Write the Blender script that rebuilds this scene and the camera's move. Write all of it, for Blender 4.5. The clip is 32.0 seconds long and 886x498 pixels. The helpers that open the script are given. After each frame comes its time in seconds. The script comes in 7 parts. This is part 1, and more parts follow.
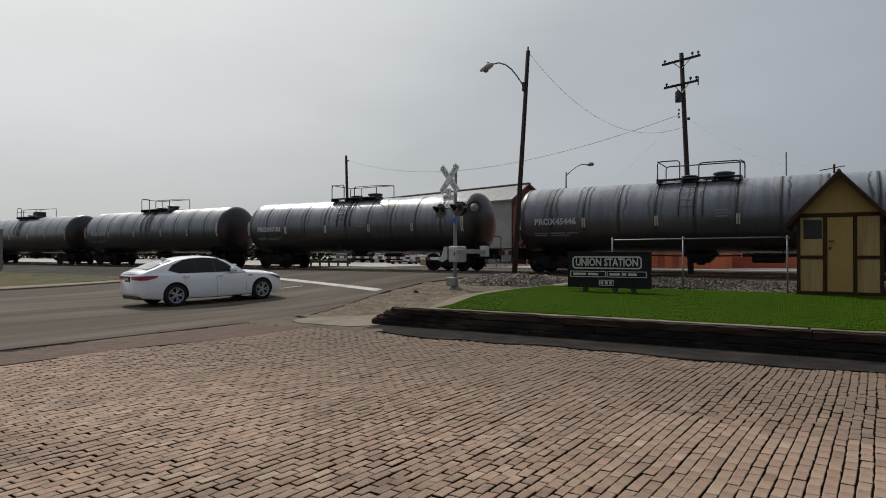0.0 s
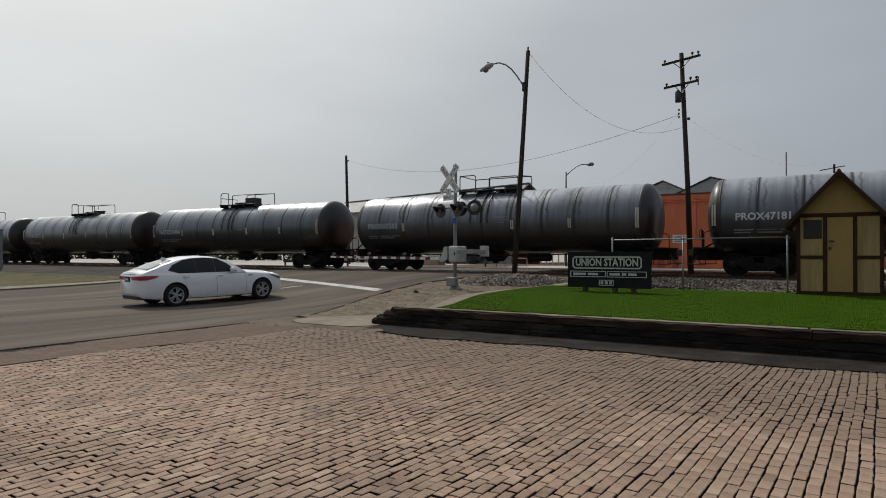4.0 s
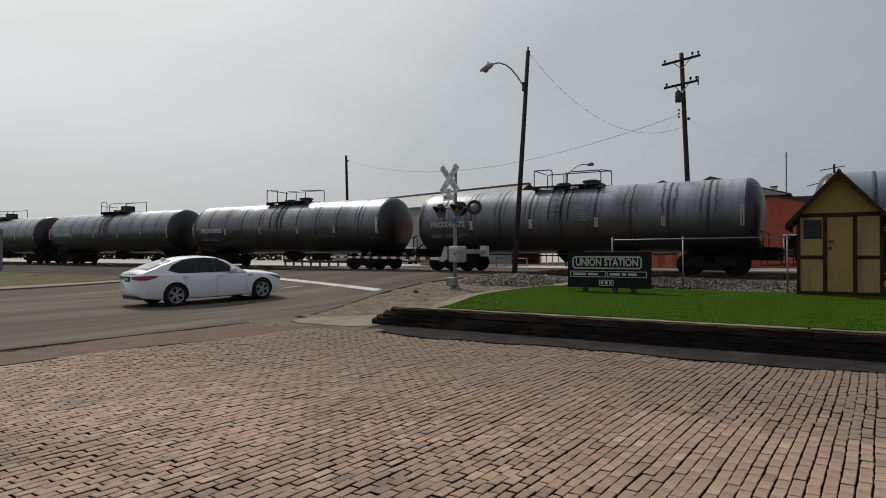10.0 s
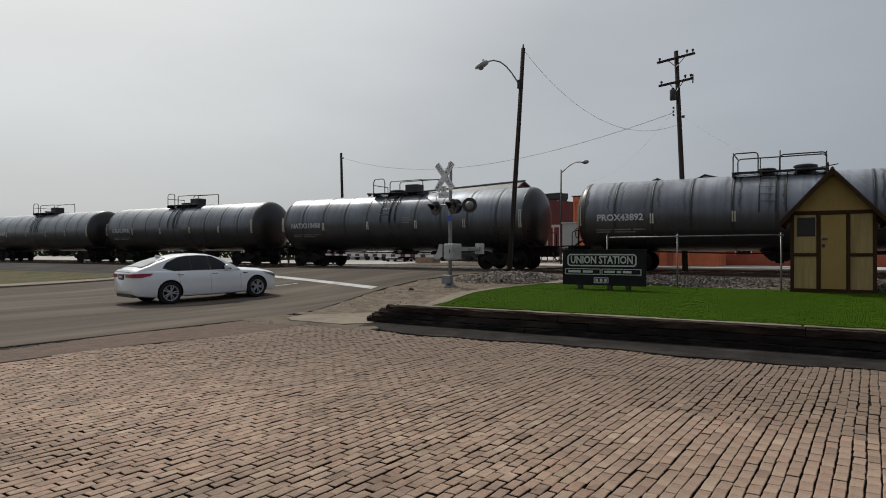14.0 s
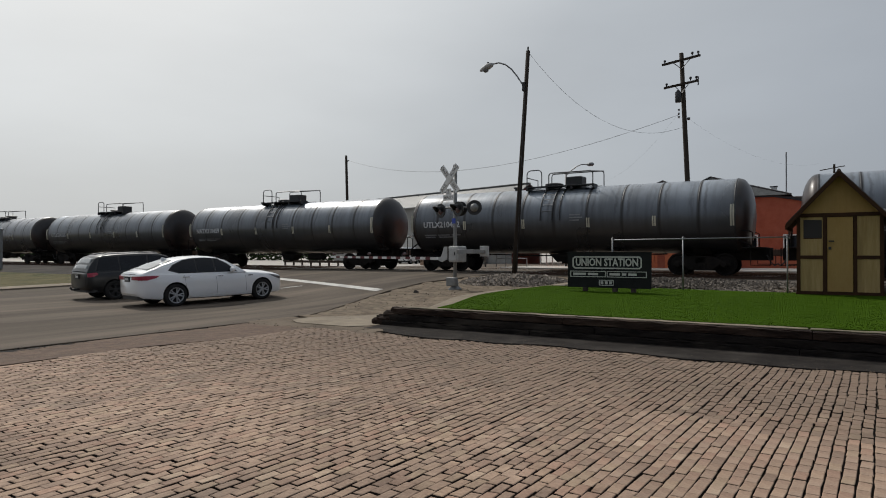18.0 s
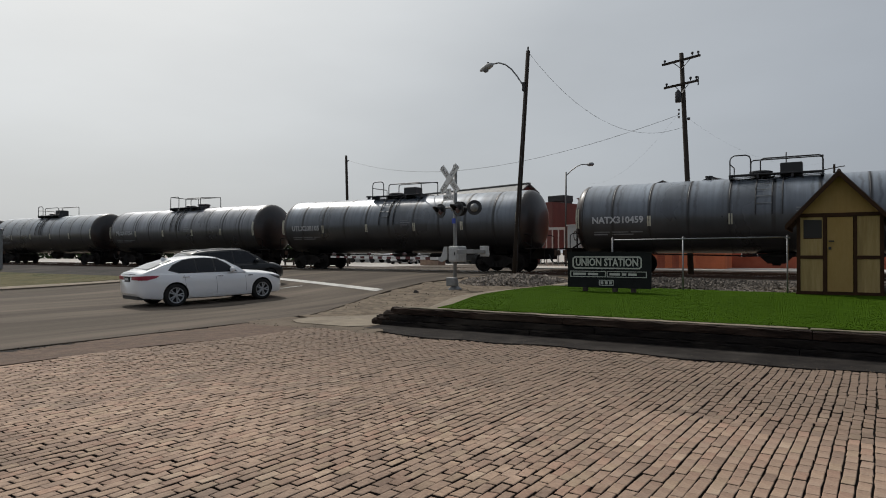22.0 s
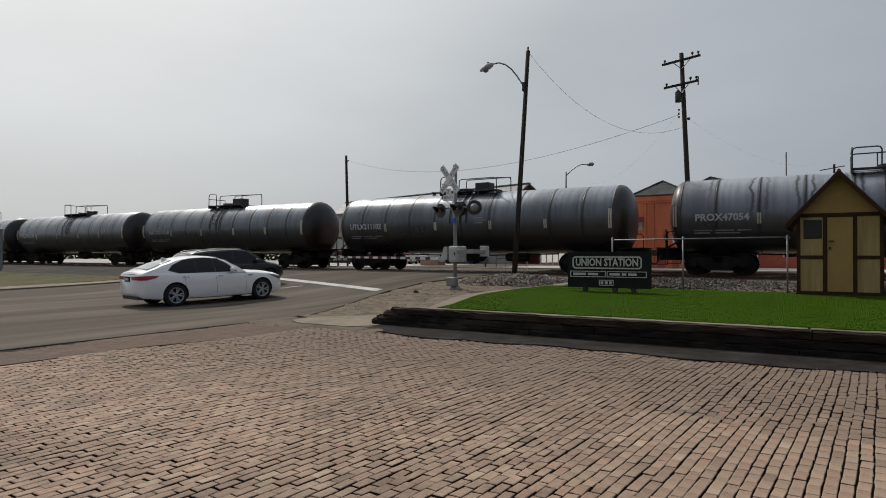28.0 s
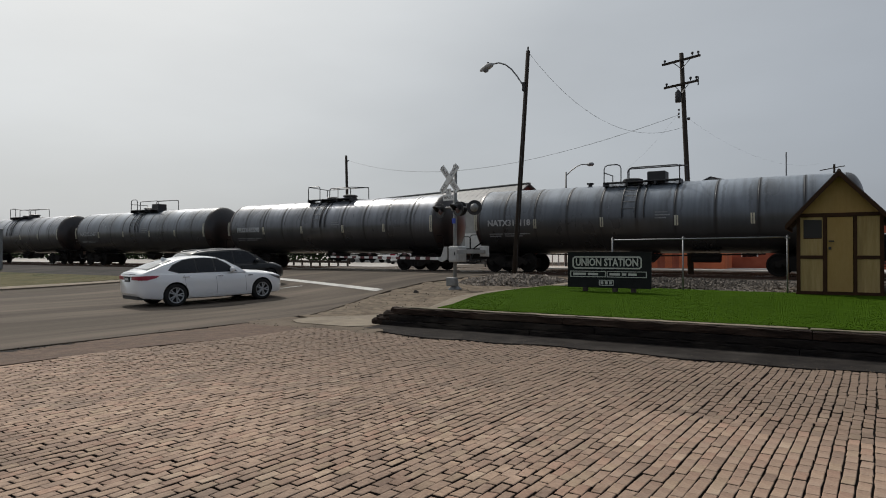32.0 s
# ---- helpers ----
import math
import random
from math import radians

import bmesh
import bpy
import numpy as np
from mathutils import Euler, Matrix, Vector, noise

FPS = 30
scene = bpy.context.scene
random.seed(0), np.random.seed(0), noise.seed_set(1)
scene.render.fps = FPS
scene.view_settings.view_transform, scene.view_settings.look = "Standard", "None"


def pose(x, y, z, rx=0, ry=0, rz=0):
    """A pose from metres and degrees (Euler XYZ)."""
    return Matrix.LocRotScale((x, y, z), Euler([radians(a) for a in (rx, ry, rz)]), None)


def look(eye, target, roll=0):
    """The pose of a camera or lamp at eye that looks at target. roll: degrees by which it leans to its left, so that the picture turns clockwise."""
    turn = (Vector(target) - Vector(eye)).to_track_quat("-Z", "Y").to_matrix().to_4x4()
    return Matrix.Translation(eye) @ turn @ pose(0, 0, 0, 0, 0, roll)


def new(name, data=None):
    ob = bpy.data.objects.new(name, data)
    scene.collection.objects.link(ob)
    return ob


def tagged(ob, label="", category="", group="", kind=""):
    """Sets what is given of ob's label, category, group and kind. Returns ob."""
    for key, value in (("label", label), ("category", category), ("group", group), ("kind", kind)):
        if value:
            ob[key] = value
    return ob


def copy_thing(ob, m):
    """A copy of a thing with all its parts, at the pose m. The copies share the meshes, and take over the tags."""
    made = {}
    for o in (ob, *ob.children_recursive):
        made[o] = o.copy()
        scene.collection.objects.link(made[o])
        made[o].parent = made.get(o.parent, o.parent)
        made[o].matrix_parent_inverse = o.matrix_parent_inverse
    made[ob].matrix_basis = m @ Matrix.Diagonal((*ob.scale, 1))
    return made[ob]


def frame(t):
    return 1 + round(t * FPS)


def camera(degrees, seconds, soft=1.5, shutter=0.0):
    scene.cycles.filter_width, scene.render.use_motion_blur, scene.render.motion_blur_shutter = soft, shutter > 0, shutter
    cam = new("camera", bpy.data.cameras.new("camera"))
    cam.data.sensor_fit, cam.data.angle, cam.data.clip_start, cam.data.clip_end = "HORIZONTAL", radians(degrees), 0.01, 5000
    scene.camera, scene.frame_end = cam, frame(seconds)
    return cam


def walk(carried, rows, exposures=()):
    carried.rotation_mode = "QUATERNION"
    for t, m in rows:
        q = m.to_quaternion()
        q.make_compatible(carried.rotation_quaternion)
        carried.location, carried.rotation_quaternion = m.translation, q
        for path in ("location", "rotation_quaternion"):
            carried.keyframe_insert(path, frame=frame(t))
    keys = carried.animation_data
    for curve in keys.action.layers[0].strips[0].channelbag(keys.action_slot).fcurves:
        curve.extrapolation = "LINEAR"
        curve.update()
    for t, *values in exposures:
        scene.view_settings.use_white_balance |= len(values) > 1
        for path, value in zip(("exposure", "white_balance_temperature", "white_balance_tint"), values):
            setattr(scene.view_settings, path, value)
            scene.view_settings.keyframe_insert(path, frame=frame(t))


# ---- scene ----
# Axes: x runs along the railway, y away from the camera's side of it; the camera stands over the origin.
EYE, YAW, PITCH = 1.58, 31.5, 0.36
cam = camera(70.0, 32.0, soft=1.0)


def view(dx=0.0, dy=0.0):
    """The camera's pose, turned right by dx and up by dy hundredths of a degree."""
    return pose(0, 0, EYE, 90 + PITCH + dy / 100, 0, YAW - dx / 100)


walk(cam, [(0, view()), (12.4, view()), (12.7, view(3, -1)), (13.0, view(17, -7)), (13.5, view(35, -15)), (14.0, view(44, -22)), (14.5, view(24, -7)),
           (16.5, view(18, -12)), (17.0, view(24, -20)), (17.5, view(5, -2)), (17.8, view()), (18.2, view()), (32, view())], [(0, -0.04), (14.0, -0.04), (19.0, 0.01), (32.0, 0.01)])

# ---- light: a hazy sun behind the train, under a bright overcast ----
SUN_DIR = Vector((-0.64, 0.31, 0.70)).normalized()
scene.view_settings.exposure = 0.0
world = bpy.data.worlds.new("world")
scene.world = world
world.use_nodes = True
wn, wl = world.node_tree.nodes, world.node_tree.links
wn.clear()
sky = wn.new("ShaderNodeTexSky")
sky.sky_type, sky.sun_disc = "NISHITA", False
sky.sun_elevation = math.asin(SUN_DIR.z)
sky.sun_rotation = math.atan2(SUN_DIR.x, SUN_DIR.y)
sky.air_density, sky.dust_density, sky.ozone_density = 1.0, 4.0, 1.0


def wnode(kind, **inputs):
    n = wn.new(kind)
    for k, v in inputs.items():
        n.inputs[int(k[1:])].default_value = v
    return n


# the cloud sheet: grey, brighter towards the sun, with soft banks low down
geo = wn.new("ShaderNodeTexCoord")
dot = wn.new("ShaderNodeVectorMath")
dot.operation = "DOT_PRODUCT"
dot.inputs[1].default_value = SUN_DIR
wl.new(geo.outputs["Generated"], dot.inputs[0])
ramp = wn.new("ShaderNodeValToRGB")
ramp.color_ramp.elements[0].position, ramp.color_ramp.elements[0].color = 0.1, (2.68, 3.0, 3.55, 1)
ramp.color_ramp.elements[1].position, ramp.color_ramp.elements[1].color = 1.0, (8.6, 8.85, 8.8, 1)
mid = ramp.color_ramp.elements.new(0.72)
mid.color = (4.85, 5.15, 5.4, 1)
wl.new(dot.outputs["Value"], ramp.inputs["Fac"])
stretch = wn.new("ShaderNodeMapping")
stretch.inputs["Scale"].default_value = (1.6, 1.6, 5.0)
wl.new(geo.outputs["Generated"], stretch.inputs["Vector"])
banks = wn.new("ShaderNodeTexNoise")
banks.inputs["Scale"].default_value, banks.inputs["Detail"].default_value = 1.3, 5.0
wl.new(stretch.outputs[0], banks.inputs["Vector"])
soft = wn.new("ShaderNodeMapRange")
soft.inputs["From Min"].default_value, soft.inputs["From Max"].default_value = 0.3, 0.7
soft.inputs["To Min"].default_value, soft.inputs["To Max"].default_value = 0.93, 1.05
wl.new(banks.outputs["Fac"], soft.inputs["Value"])
cloud = wn.new("ShaderNodeVectorMath")
cloud.operation = "SCALE"
wl.new(ramp.outputs["Color"], cloud.inputs[0])
wl.new(soft.outputs[0], cloud.inputs["Scale"])
veil = wn.new("ShaderNodeMix")
veil.data_type = "RGBA"
veil.inputs[0].default_value = 0.9
wl.new(sky.outputs["Color"], veil.inputs[6])
wl.new(cloud.outputs[0], veil.inputs[7])
back = wn.new("ShaderNodeBackground")
back.inputs["Strength"].default_value = 0.1
wl.new(veil.outputs[2], back.inputs["Color"])
out = wn.new("ShaderNodeOutputWorld")
wl.new(back.outputs[0], out.inputs["Surface"])

sun = new("sun", bpy.data.lights.new("sun", "SUN"))
sun.data.energy, sun.data.angle, sun.data.color = 2.35, radians(1.5), (1.0, 0.95, 0.88)
sun.matrix_basis = look(SUN_DIR * 100, (0, 0, 0))

# ---- materials ----
def surface(name, dark, light, scale=4.0, rough=0.8, spread=0.1, bump=0.2, metal=0.0, fine=40.0, stretch=(1, 1, 1), grime=None, grime_amount=0.5, random_tint=0.0,
            coat=0.0, bump_scale=None, island=0.0):
    """A two-scale surface: broad patches between two colours, fine grain in relief, and optional grime."""
    m = bpy.data.materials.new(name)
    m.use_nodes = True
    n, l = m.node_tree.nodes, m.node_tree.links
    bsdf = n["Principled BSDF"]
    tc = n.new("ShaderNodeTexCoord")
    mp = n.new("ShaderNodeMapping")
    mp.inputs["Scale"].default_value = stretch
    l.new(tc.outputs["Object"], mp.inputs["Vector"])
    big, small = n.new("ShaderNodeTexNoise"), n.new("ShaderNodeTexNoise")
    big.inputs["Scale"].default_value, big.inputs["Detail"].default_value, big.inputs["Roughness"].default_value = scale, 6, 0.6
    small.inputs["Scale"].default_value, small.inputs["Detail"].default_value = fine, 4
    l.new(mp.outputs[0], big.inputs["Vector"])
    l.new(mp.outputs[0], small.inputs["Vector"])
    add = n.new("ShaderNodeMath")
    add.operation = "MULTIPLY_ADD"
    add.inputs[1].default_value = 0.45
    l.new(small.outputs["Fac"], add.inputs[0])
    l.new(big.outputs["Fac"], add.inputs[2])
    rm = n.new("ShaderNodeMapRange")
    rm.inputs["From Min"].default_value, rm.inputs["From Max"].default_value = 0.45, 1.0
    l.new(add.outputs[0], rm.inputs["Value"])
    mix = n.new("ShaderNodeMix")
    mix.data_type = "RGBA"
    mix.inputs[6].default_value, mix.inputs[7].default_value = (*dark, 1), (*light, 1)
    l.new(rm.outputs[0], mix.inputs[0])
    colour = mix.outputs[2]
    if grime:
        patches = n.new("ShaderNodeTexNoise")
        patches.inputs["Scale"].default_value, patches.inputs["Detail"].default_value, patches.inputs["Roughness"].default_value = scale * 0.35, 8, 0.65
        l.new(mp.outputs[0], patches.inputs["Vector"])
        cut = n.new("ShaderNodeMapRange")
        cut.inputs["From Min"].default_value, cut.inputs["From Max"].default_value, cut.inputs["To Max"].default_value = 0.48, 0.68, grime_amount
        l.new(patches.outputs["Fac"], cut.inputs["Value"])
        gm = n.new("ShaderNodeMix")
        gm.data_type = "RGBA"
        gm.inputs[7].default_value = (*grime, 1)
        l.new(cut.outputs[0], gm.inputs[0])
        l.new(colour, gm.inputs[6])
        colour = gm.outputs[2]
    if random_tint or island:
        hs = n.new("ShaderNodeHueSaturation")
        rr = n.new("ShaderNodeMapRange")
        amount = random_tint or island
        rr.inputs["To Min"].default_value, rr.inputs["To Max"].default_value = 1 - amount, 1 + amount
        if island:
            src = n.new("ShaderNodeNewGeometry").outputs["Random Per Island"]
        else:
            src = n.new("ShaderNodeObjectInfo").outputs["Random"]
        l.new(src, rr.inputs["Value"])
        l.new(rr.outputs[0], hs.inputs["Value"])
        l.new(colour, hs.inputs["Color"])
        colour = hs.outputs["Color"]
    l.new(colour, bsdf.inputs["Base Color"])
    rg = n.new("ShaderNodeMapRange")
    rg.inputs["To Min"].default_value, rg.inputs["To Max"].default_value = max(0.02, rough - spread), min(1.0, rough + spread)
    l.new(big.outputs["Fac"], rg.inputs["Value"])
    l.new(rg.outputs[0], bsdf.inputs["Roughness"])
    bsdf.inputs["Metallic"].default_value = metal
    if rough >= 0.85:
        bsdf.inputs["Specular IOR Level"].default_value = 0.15
    bsdf.inputs["Coat Weight"].default_value = coat
    bsdf.inputs["Coat Roughness"].default_value = 0.05
    if bump:
        bp = n.new("ShaderNodeBump")
        bp.inputs["Strength"].default_value, bp.inputs["Distance"].default_value = bump, bump_scale or 0.4 / fine
        l.new(small.outputs["Fac"], bp.inputs["Height"])
        l.new(bp.outputs[0], bsdf.inputs["Normal"])
    return m


def grey(v, tint=(1, 1, 1)):
    return tuple(v * c for c in tint)


M_GROUND = surface("gravelly_dirt", (0.075, 0.057, 0.041), (0.250, 0.200, 0.146), 3.2, 0.95, 0.04, 0.7, fine=12, grime=(0.066, 0.058, 0.043))
M_ASPHALT = surface("worn_asphalt", (0.049, 0.040, 0.031), (0.127, 0.104, 0.082), 1.1, 0.93, 0.06, 0.5, fine=60, stretch=(1.0, 0.09, 1), grime=(0.211, 0.168, 0.132), grime_amount=0.7)
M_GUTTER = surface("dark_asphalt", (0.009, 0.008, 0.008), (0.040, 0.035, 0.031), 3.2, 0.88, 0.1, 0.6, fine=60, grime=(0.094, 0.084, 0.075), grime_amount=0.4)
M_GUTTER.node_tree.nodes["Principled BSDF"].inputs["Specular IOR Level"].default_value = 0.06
M_CONCRETE = surface("concrete", (0.180, 0.149, 0.111), (0.305, 0.258, 0.196), 2.4, 0.9, 0.06, 0.35, fine=50, grime=(0.101, 0.082, 0.062))
M_PALE = surface("pale_concrete_yard", (0.36, 0.34, 0.31), (0.54, 0.51, 0.47), 0.2, 0.9, 0.06, 0.3, fine=20, grime=(0.3, 0.27, 0.23))
M_BRICK = surface("paving_brick", (0.212, 0.139, 0.099), (0.460, 0.331, 0.243), 3.5, 0.88, 0.1, 1.0, fine=42, grime=(0.190, 0.148, 0.115), grime_amount=0.5, island=0.09)
M_BRICK1 = surface("paving_brick_single", (0.212, 0.139, 0.099), (0.460, 0.331, 0.243), 3.5, 0.88, 0.1, 1.0, fine=42, grime=(0.190, 0.148, 0.115), grime_amount=0.5, random_tint=0.09)
M_BED = surface("joint_soil", (0.017, 0.013, 0.010), (0.040, 0.031, 0.024), 3, 0.95, 0.04, 0.6, fine=60)
M_HEADER = surface("red_header_bricks", (0.078, 0.050, 0.037), (0.168, 0.115, 0.084), 4.0, 0.86, 0.1, 0.8, fine=14, grime=(0.090, 0.066, 0.048), grime_amount=0.6)
M_GRASS = surface("lawn", (0.027, 0.058, 0.003), (0.052, 0.103, 0.006), 0.55, 0.9, 0.1, 0.0, fine=7, island=0.04)
for node in [q for q in M_GRASS.node_tree.nodes if q.type == "BSDF_PRINCIPLED"]:
    node.inputs["Specular IOR Level"].default_value = 0.02
M_SOIL = surface("lawn_soil", (0.027, 0.058, 0.003), (0.045, 0.089, 0.006), 2.0, 0.95, 0.04, 0.5, fine=40)
M_SOIL.node_tree.nodes["Principled BSDF"].inputs["Specular IOR Level"].default_value = 0.02
M_DRY = surface("dry_grass", (0.038, 0.042, 0.010), (0.140, 0.112, 0.046), 0.9, 0.9, 0.06, 0.6, fine=9, grime=(0.034, 0.052, 0.010), grime_amount=0.9)
M_CINDER = surface("dark_cinders", (0.018, 0.016, 0.015), (0.065, 0.058, 0.052), 0.8, 0.95, 0.04, 0.6, fine=14, grime=(0.10, 0.088, 0.075), grime_amount=0.5)
M_BALLAST = surface("ballast_stone", (0.053, 0.046, 0.039), (0.155, 0.135, 0.115), 3.0, 0.9, 0.06, 0.5, fine=40, island=0.4)
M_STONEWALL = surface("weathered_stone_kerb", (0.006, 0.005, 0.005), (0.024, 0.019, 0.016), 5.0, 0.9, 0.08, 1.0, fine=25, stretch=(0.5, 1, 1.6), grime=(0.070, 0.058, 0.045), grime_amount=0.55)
M_RUST = surface("rail_rust", (0.06, 0.035, 0.025), (0.14, 0.085, 0.06), 3, 0.8, 0.1, 0.4, metal=0.3)
M_RAILTOP = surface("polished_rail", (0.35, 0.34, 0.33), (0.5, 0.49, 0.48), 3, 0.35, 0.1, 0.1, metal=0.9)
M_TIE = surface("creosoted_timber", (0.03, 0.024, 0.02), (0.075, 0.06, 0.05), 3, 0.9, 0.06, 0.6, stretch=(3, 0.5, 1))
M_POLE = surface("weathered_pole_wood", (0.022, 0.018, 0.015), (0.062, 0.05, 0.041), 6, 0.9, 0.06, 0.7, fine=50, stretch=(3, 3, 0.12), grime=(0.03, 0.025, 0.02))
M_CRACK = surface("black_joint", (0.006, 0.005, 0.005), (0.02, 0.017, 0.014), 3, 0.95, 0.04, 0.4)
M_SEAM = surface("weld_bead", (0.010, 0.010, 0.011), (0.028, 0.028, 0.030), 2.5, 0.5, 0.1, 0.2)
M_WIRE = surface("black_wire", (0.02, 0.02, 0.022), (0.04, 0.04, 0.042), 5, 0.7, 0.1, 0.0)
M_STEEL = surface("galvanised_steel", (0.15, 0.155, 0.16), (0.26, 0.265, 0.27), 8, 0.5, 0.12, 0.15, metal=0.7)
M_SILVER = surface("silver_paint", (0.17, 0.175, 0.175), (0.28, 0.285, 0.28), 6, 0.55, 0.1, 0.2, metal=0.25, grime=(0.22, 0.20, 0.17), grime_amount=0.6)
M_WHITE = surface("white_sign_paint", (0.62, 0.62, 0.60), (0.78, 0.78, 0.76), 6, 0.6, 0.1, 0.1, grime=(0.40, 0.38, 0.34), grime_amount=0.5)
M_ROADLINE = surface("worn_line_paint", (0.42, 0.41, 0.38), (0.66, 0.65, 0.61), 3.5, 0.8, 0.1, 0.4, grime=(0.16, 0.15, 0.14), grime_amount=0.8)
M_BLACK = surface("black_paint", (0.012, 0.012, 0.013), (0.03, 0.03, 0.031), 6, 0.5, 0.15, 0.15)
M_SIGN = surface("black_sign_board", (0.011, 0.012, 0.012), (0.022, 0.023, 0.023), 4, 0.86, 0.1, 0.1)
M_LETTER = surface("cream_letter_paint", (0.42, 0.42, 0.38), (0.58, 0.58, 0.53), 8, 0.6, 0.1, 0.0)
M_RED = surface("red_reflective", (0.075, 0.012, 0.013), (0.12, 0.020, 0.020), 8, 0.4, 0.1, 0.0)
M_BLUE = surface("blue_sign_paint", (0.03, 0.06, 0.35), (0.04, 0.08, 0.45), 8, 0.5, 0.1, 0.0)
M_LENS = surface("dark_red_lens", (0.05, 0.022, 0.022), (0.085, 0.04, 0.04), 8, 0.2, 0.05, 0.0, coat=0.5)
M_TANKBLACK = surface("running_gear_grime", (0.007, 0.006, 0.006), (0.018, 0.016, 0.014), 3, 0.88, 0.08, 0.4, grime=(0.030, 0.023, 0.018), grime_amount=0.5)
M_STRIP = surface("yellowed_reflector_tape", (0.40, 0.38, 0.29), (0.54, 0.52, 0.42), 6, 0.5, 0.1, 0.0, grime=(0.25, 0.22, 0.15), random_tint=0.25)
M_MARK = surface("faded_white_stencil", (0.38, 0.39, 0.40), (0.60, 0.61, 0.62), 9, 0.7, 0.1, 0.0, grime=(0.2, 0.2, 0.2), random_tint=0.25)
M_PRINT = surface("worn_small_print", (0.13, 0.135, 0.14), (0.26, 0.265, 0.27), 9, 0.7, 0.1, 0.0, grime=(0.08, 0.08, 0.08), random_tint=0.25)
M_SHEDWALL = surface("tan_painted_siding", (0.315, 0.199, 0.069), (0.385, 0.256, 0.101), 3, 0.7, 0.1, 0.35, fine=30, stretch=(1, 1, 0.25), grime=(0.217, 0.144, 0.053), grime_amount=0.5)
M_SHEDPANEL = surface("faded_tan_siding", (0.300, 0.205, 0.082), (0.470, 0.345, 0.165), 5, 0.75, 0.1, 0.5, fine=30, stretch=(2.2, 1, 0.16), grime=(0.200, 0.135, 0.055), grime_amount=0.6)
M_DULLGLASS = surface("dusty_dark_pane", (0.008, 0.006, 0.006), (0.016, 0.012, 0.011), 3, 0.5, 0.1, 0.0)
M_SHEDTRIM = surface("brown_painted_trim", (0.030, 0.014, 0.007), (0.056, 0.026, 0.013), 5, 0.65, 0.1, 0.3)
for material in (M_SHEDTRIM, M_SHEDPANEL, M_SHEDWALL):
    material.node_tree.nodes["Principled BSDF"].inputs["Specular IOR Level"].default_value = 0.12
M_SHINGLE = surface("asphalt_shingle", (0.055, 0.045, 0.04), (0.11, 0.09, 0.08), 3, 0.9, 0.06, 0.6, random_tint=0.25)
M_ORANGE = surface("orange_car_paint", (0.62, 0.15, 0.055), (0.78, 0.23, 0.095), 1.2, 0.6, 0.12, 0.1, grime=(0.42, 0.10, 0.045), grime_amount=0.6, stretch=(1, 1, 0.3))
M_MAROON = surface("dark_red_siding", (0.12, 0.035, 0.028), (0.20, 0.06, 0.045), 1.2, 0.75, 0.1, 0.2, grime=(0.08, 0.035, 0.03), stretch=(1, 1, 0.3))
M_REDBRICK = surface("red_brick_far", (0.32, 0.085, 0.05), (0.45, 0.14, 0.085), 2.0, 0.85, 0.08, 0.2, random_tint=0.2)
M_ROOF = surface("grey_metal_roof", (0.13, 0.135, 0.133), (0.20, 0.205, 0.202), 0.8, 0.6, 0.12, 0.1, grime=(0.12, 0.11, 0.10), stretch=(0.3, 1, 1))
M_SLATE = surface("weathered_grey_shingles", (0.060, 0.064, 0.066), (0.120, 0.125, 0.126), 2.5, 0.85, 0.08, 0.5, fine=9, grime=(0.05, 0.05, 0.048), grime_amount=0.6)
M_WALLGREY = surface("pale_grey_siding", (0.42, 0.42, 0.40), (0.56, 0.56, 0.53), 1.0, 0.75, 0.1, 0.1, grime=(0.3, 0.29, 0.27))
M_BARNWALL = surface("dull_grey_siding", (0.20, 0.20, 0.19), (0.30, 0.30, 0.285), 1.0, 0.75, 0.1, 0.1, grime=(0.15, 0.145, 0.135))
M_GLASSDARK = surface("dark_window_glass", (0.004, 0.005, 0.007), (0.010, 0.012, 0.015), 2, 0.05, 0.03, 0.0)
M_GLASSDARK.node_tree.nodes["Principled BSDF"].inputs["Specular IOR Level"].default_value = 0.35
M_CARWHITE = surface("pearl_white_car_paint", (0.80, 0.81, 0.82), (0.85, 0.86, 0.86), 1.5, 0.3, 0.05, 0.0, coat=1.0)
M_CARGREY = surface("dark_grey_car_paint", (0.007, 0.008, 0.009), (0.011, 0.012, 0.013), 1.5, 0.35, 0.05, 0.0, coat=0.18)
M_CARGREY.node_tree.nodes["Principled BSDF"].inputs["Specular IOR Level"].default_value = 0.4
M_TYRE = surface("tyre_rubber", (0.014, 0.014, 0.014), (0.03, 0.029, 0.028), 8, 0.85, 0.08, 0.3)
M_ALLOY = surface("alloy_wheel", (0.330, 0.337, 0.344), (0.420, 0.427, 0.434), 8, 0.35, 0.1, 0.0, metal=0.45)
M_CHROME = surface("chrome", (0.6, 0.6, 0.6), (0.7, 0.7, 0.7), 8, 0.15, 0.05, 0.0, metal=1.0)
M_TAIL = surface("red_tail_lens", (0.28, 0.006, 0.030), (0.36, 0.012, 0.042), 8, 0.3, 0.05, 0.0, coat=0.3)
M_HEADLAMP = surface("clear_headlamp_lens", (0.090, 0.095, 0.100), (0.150, 0.155, 0.160), 8, 0.1, 0.05, 0.0, coat=0.8)
M_PLASTIC = surface("black_plastic_trim", (0.014, 0.014, 0.015), (0.028, 0.028, 0.029), 8, 0.6, 0.1, 0.1)


SEAM_STEP = 1.54


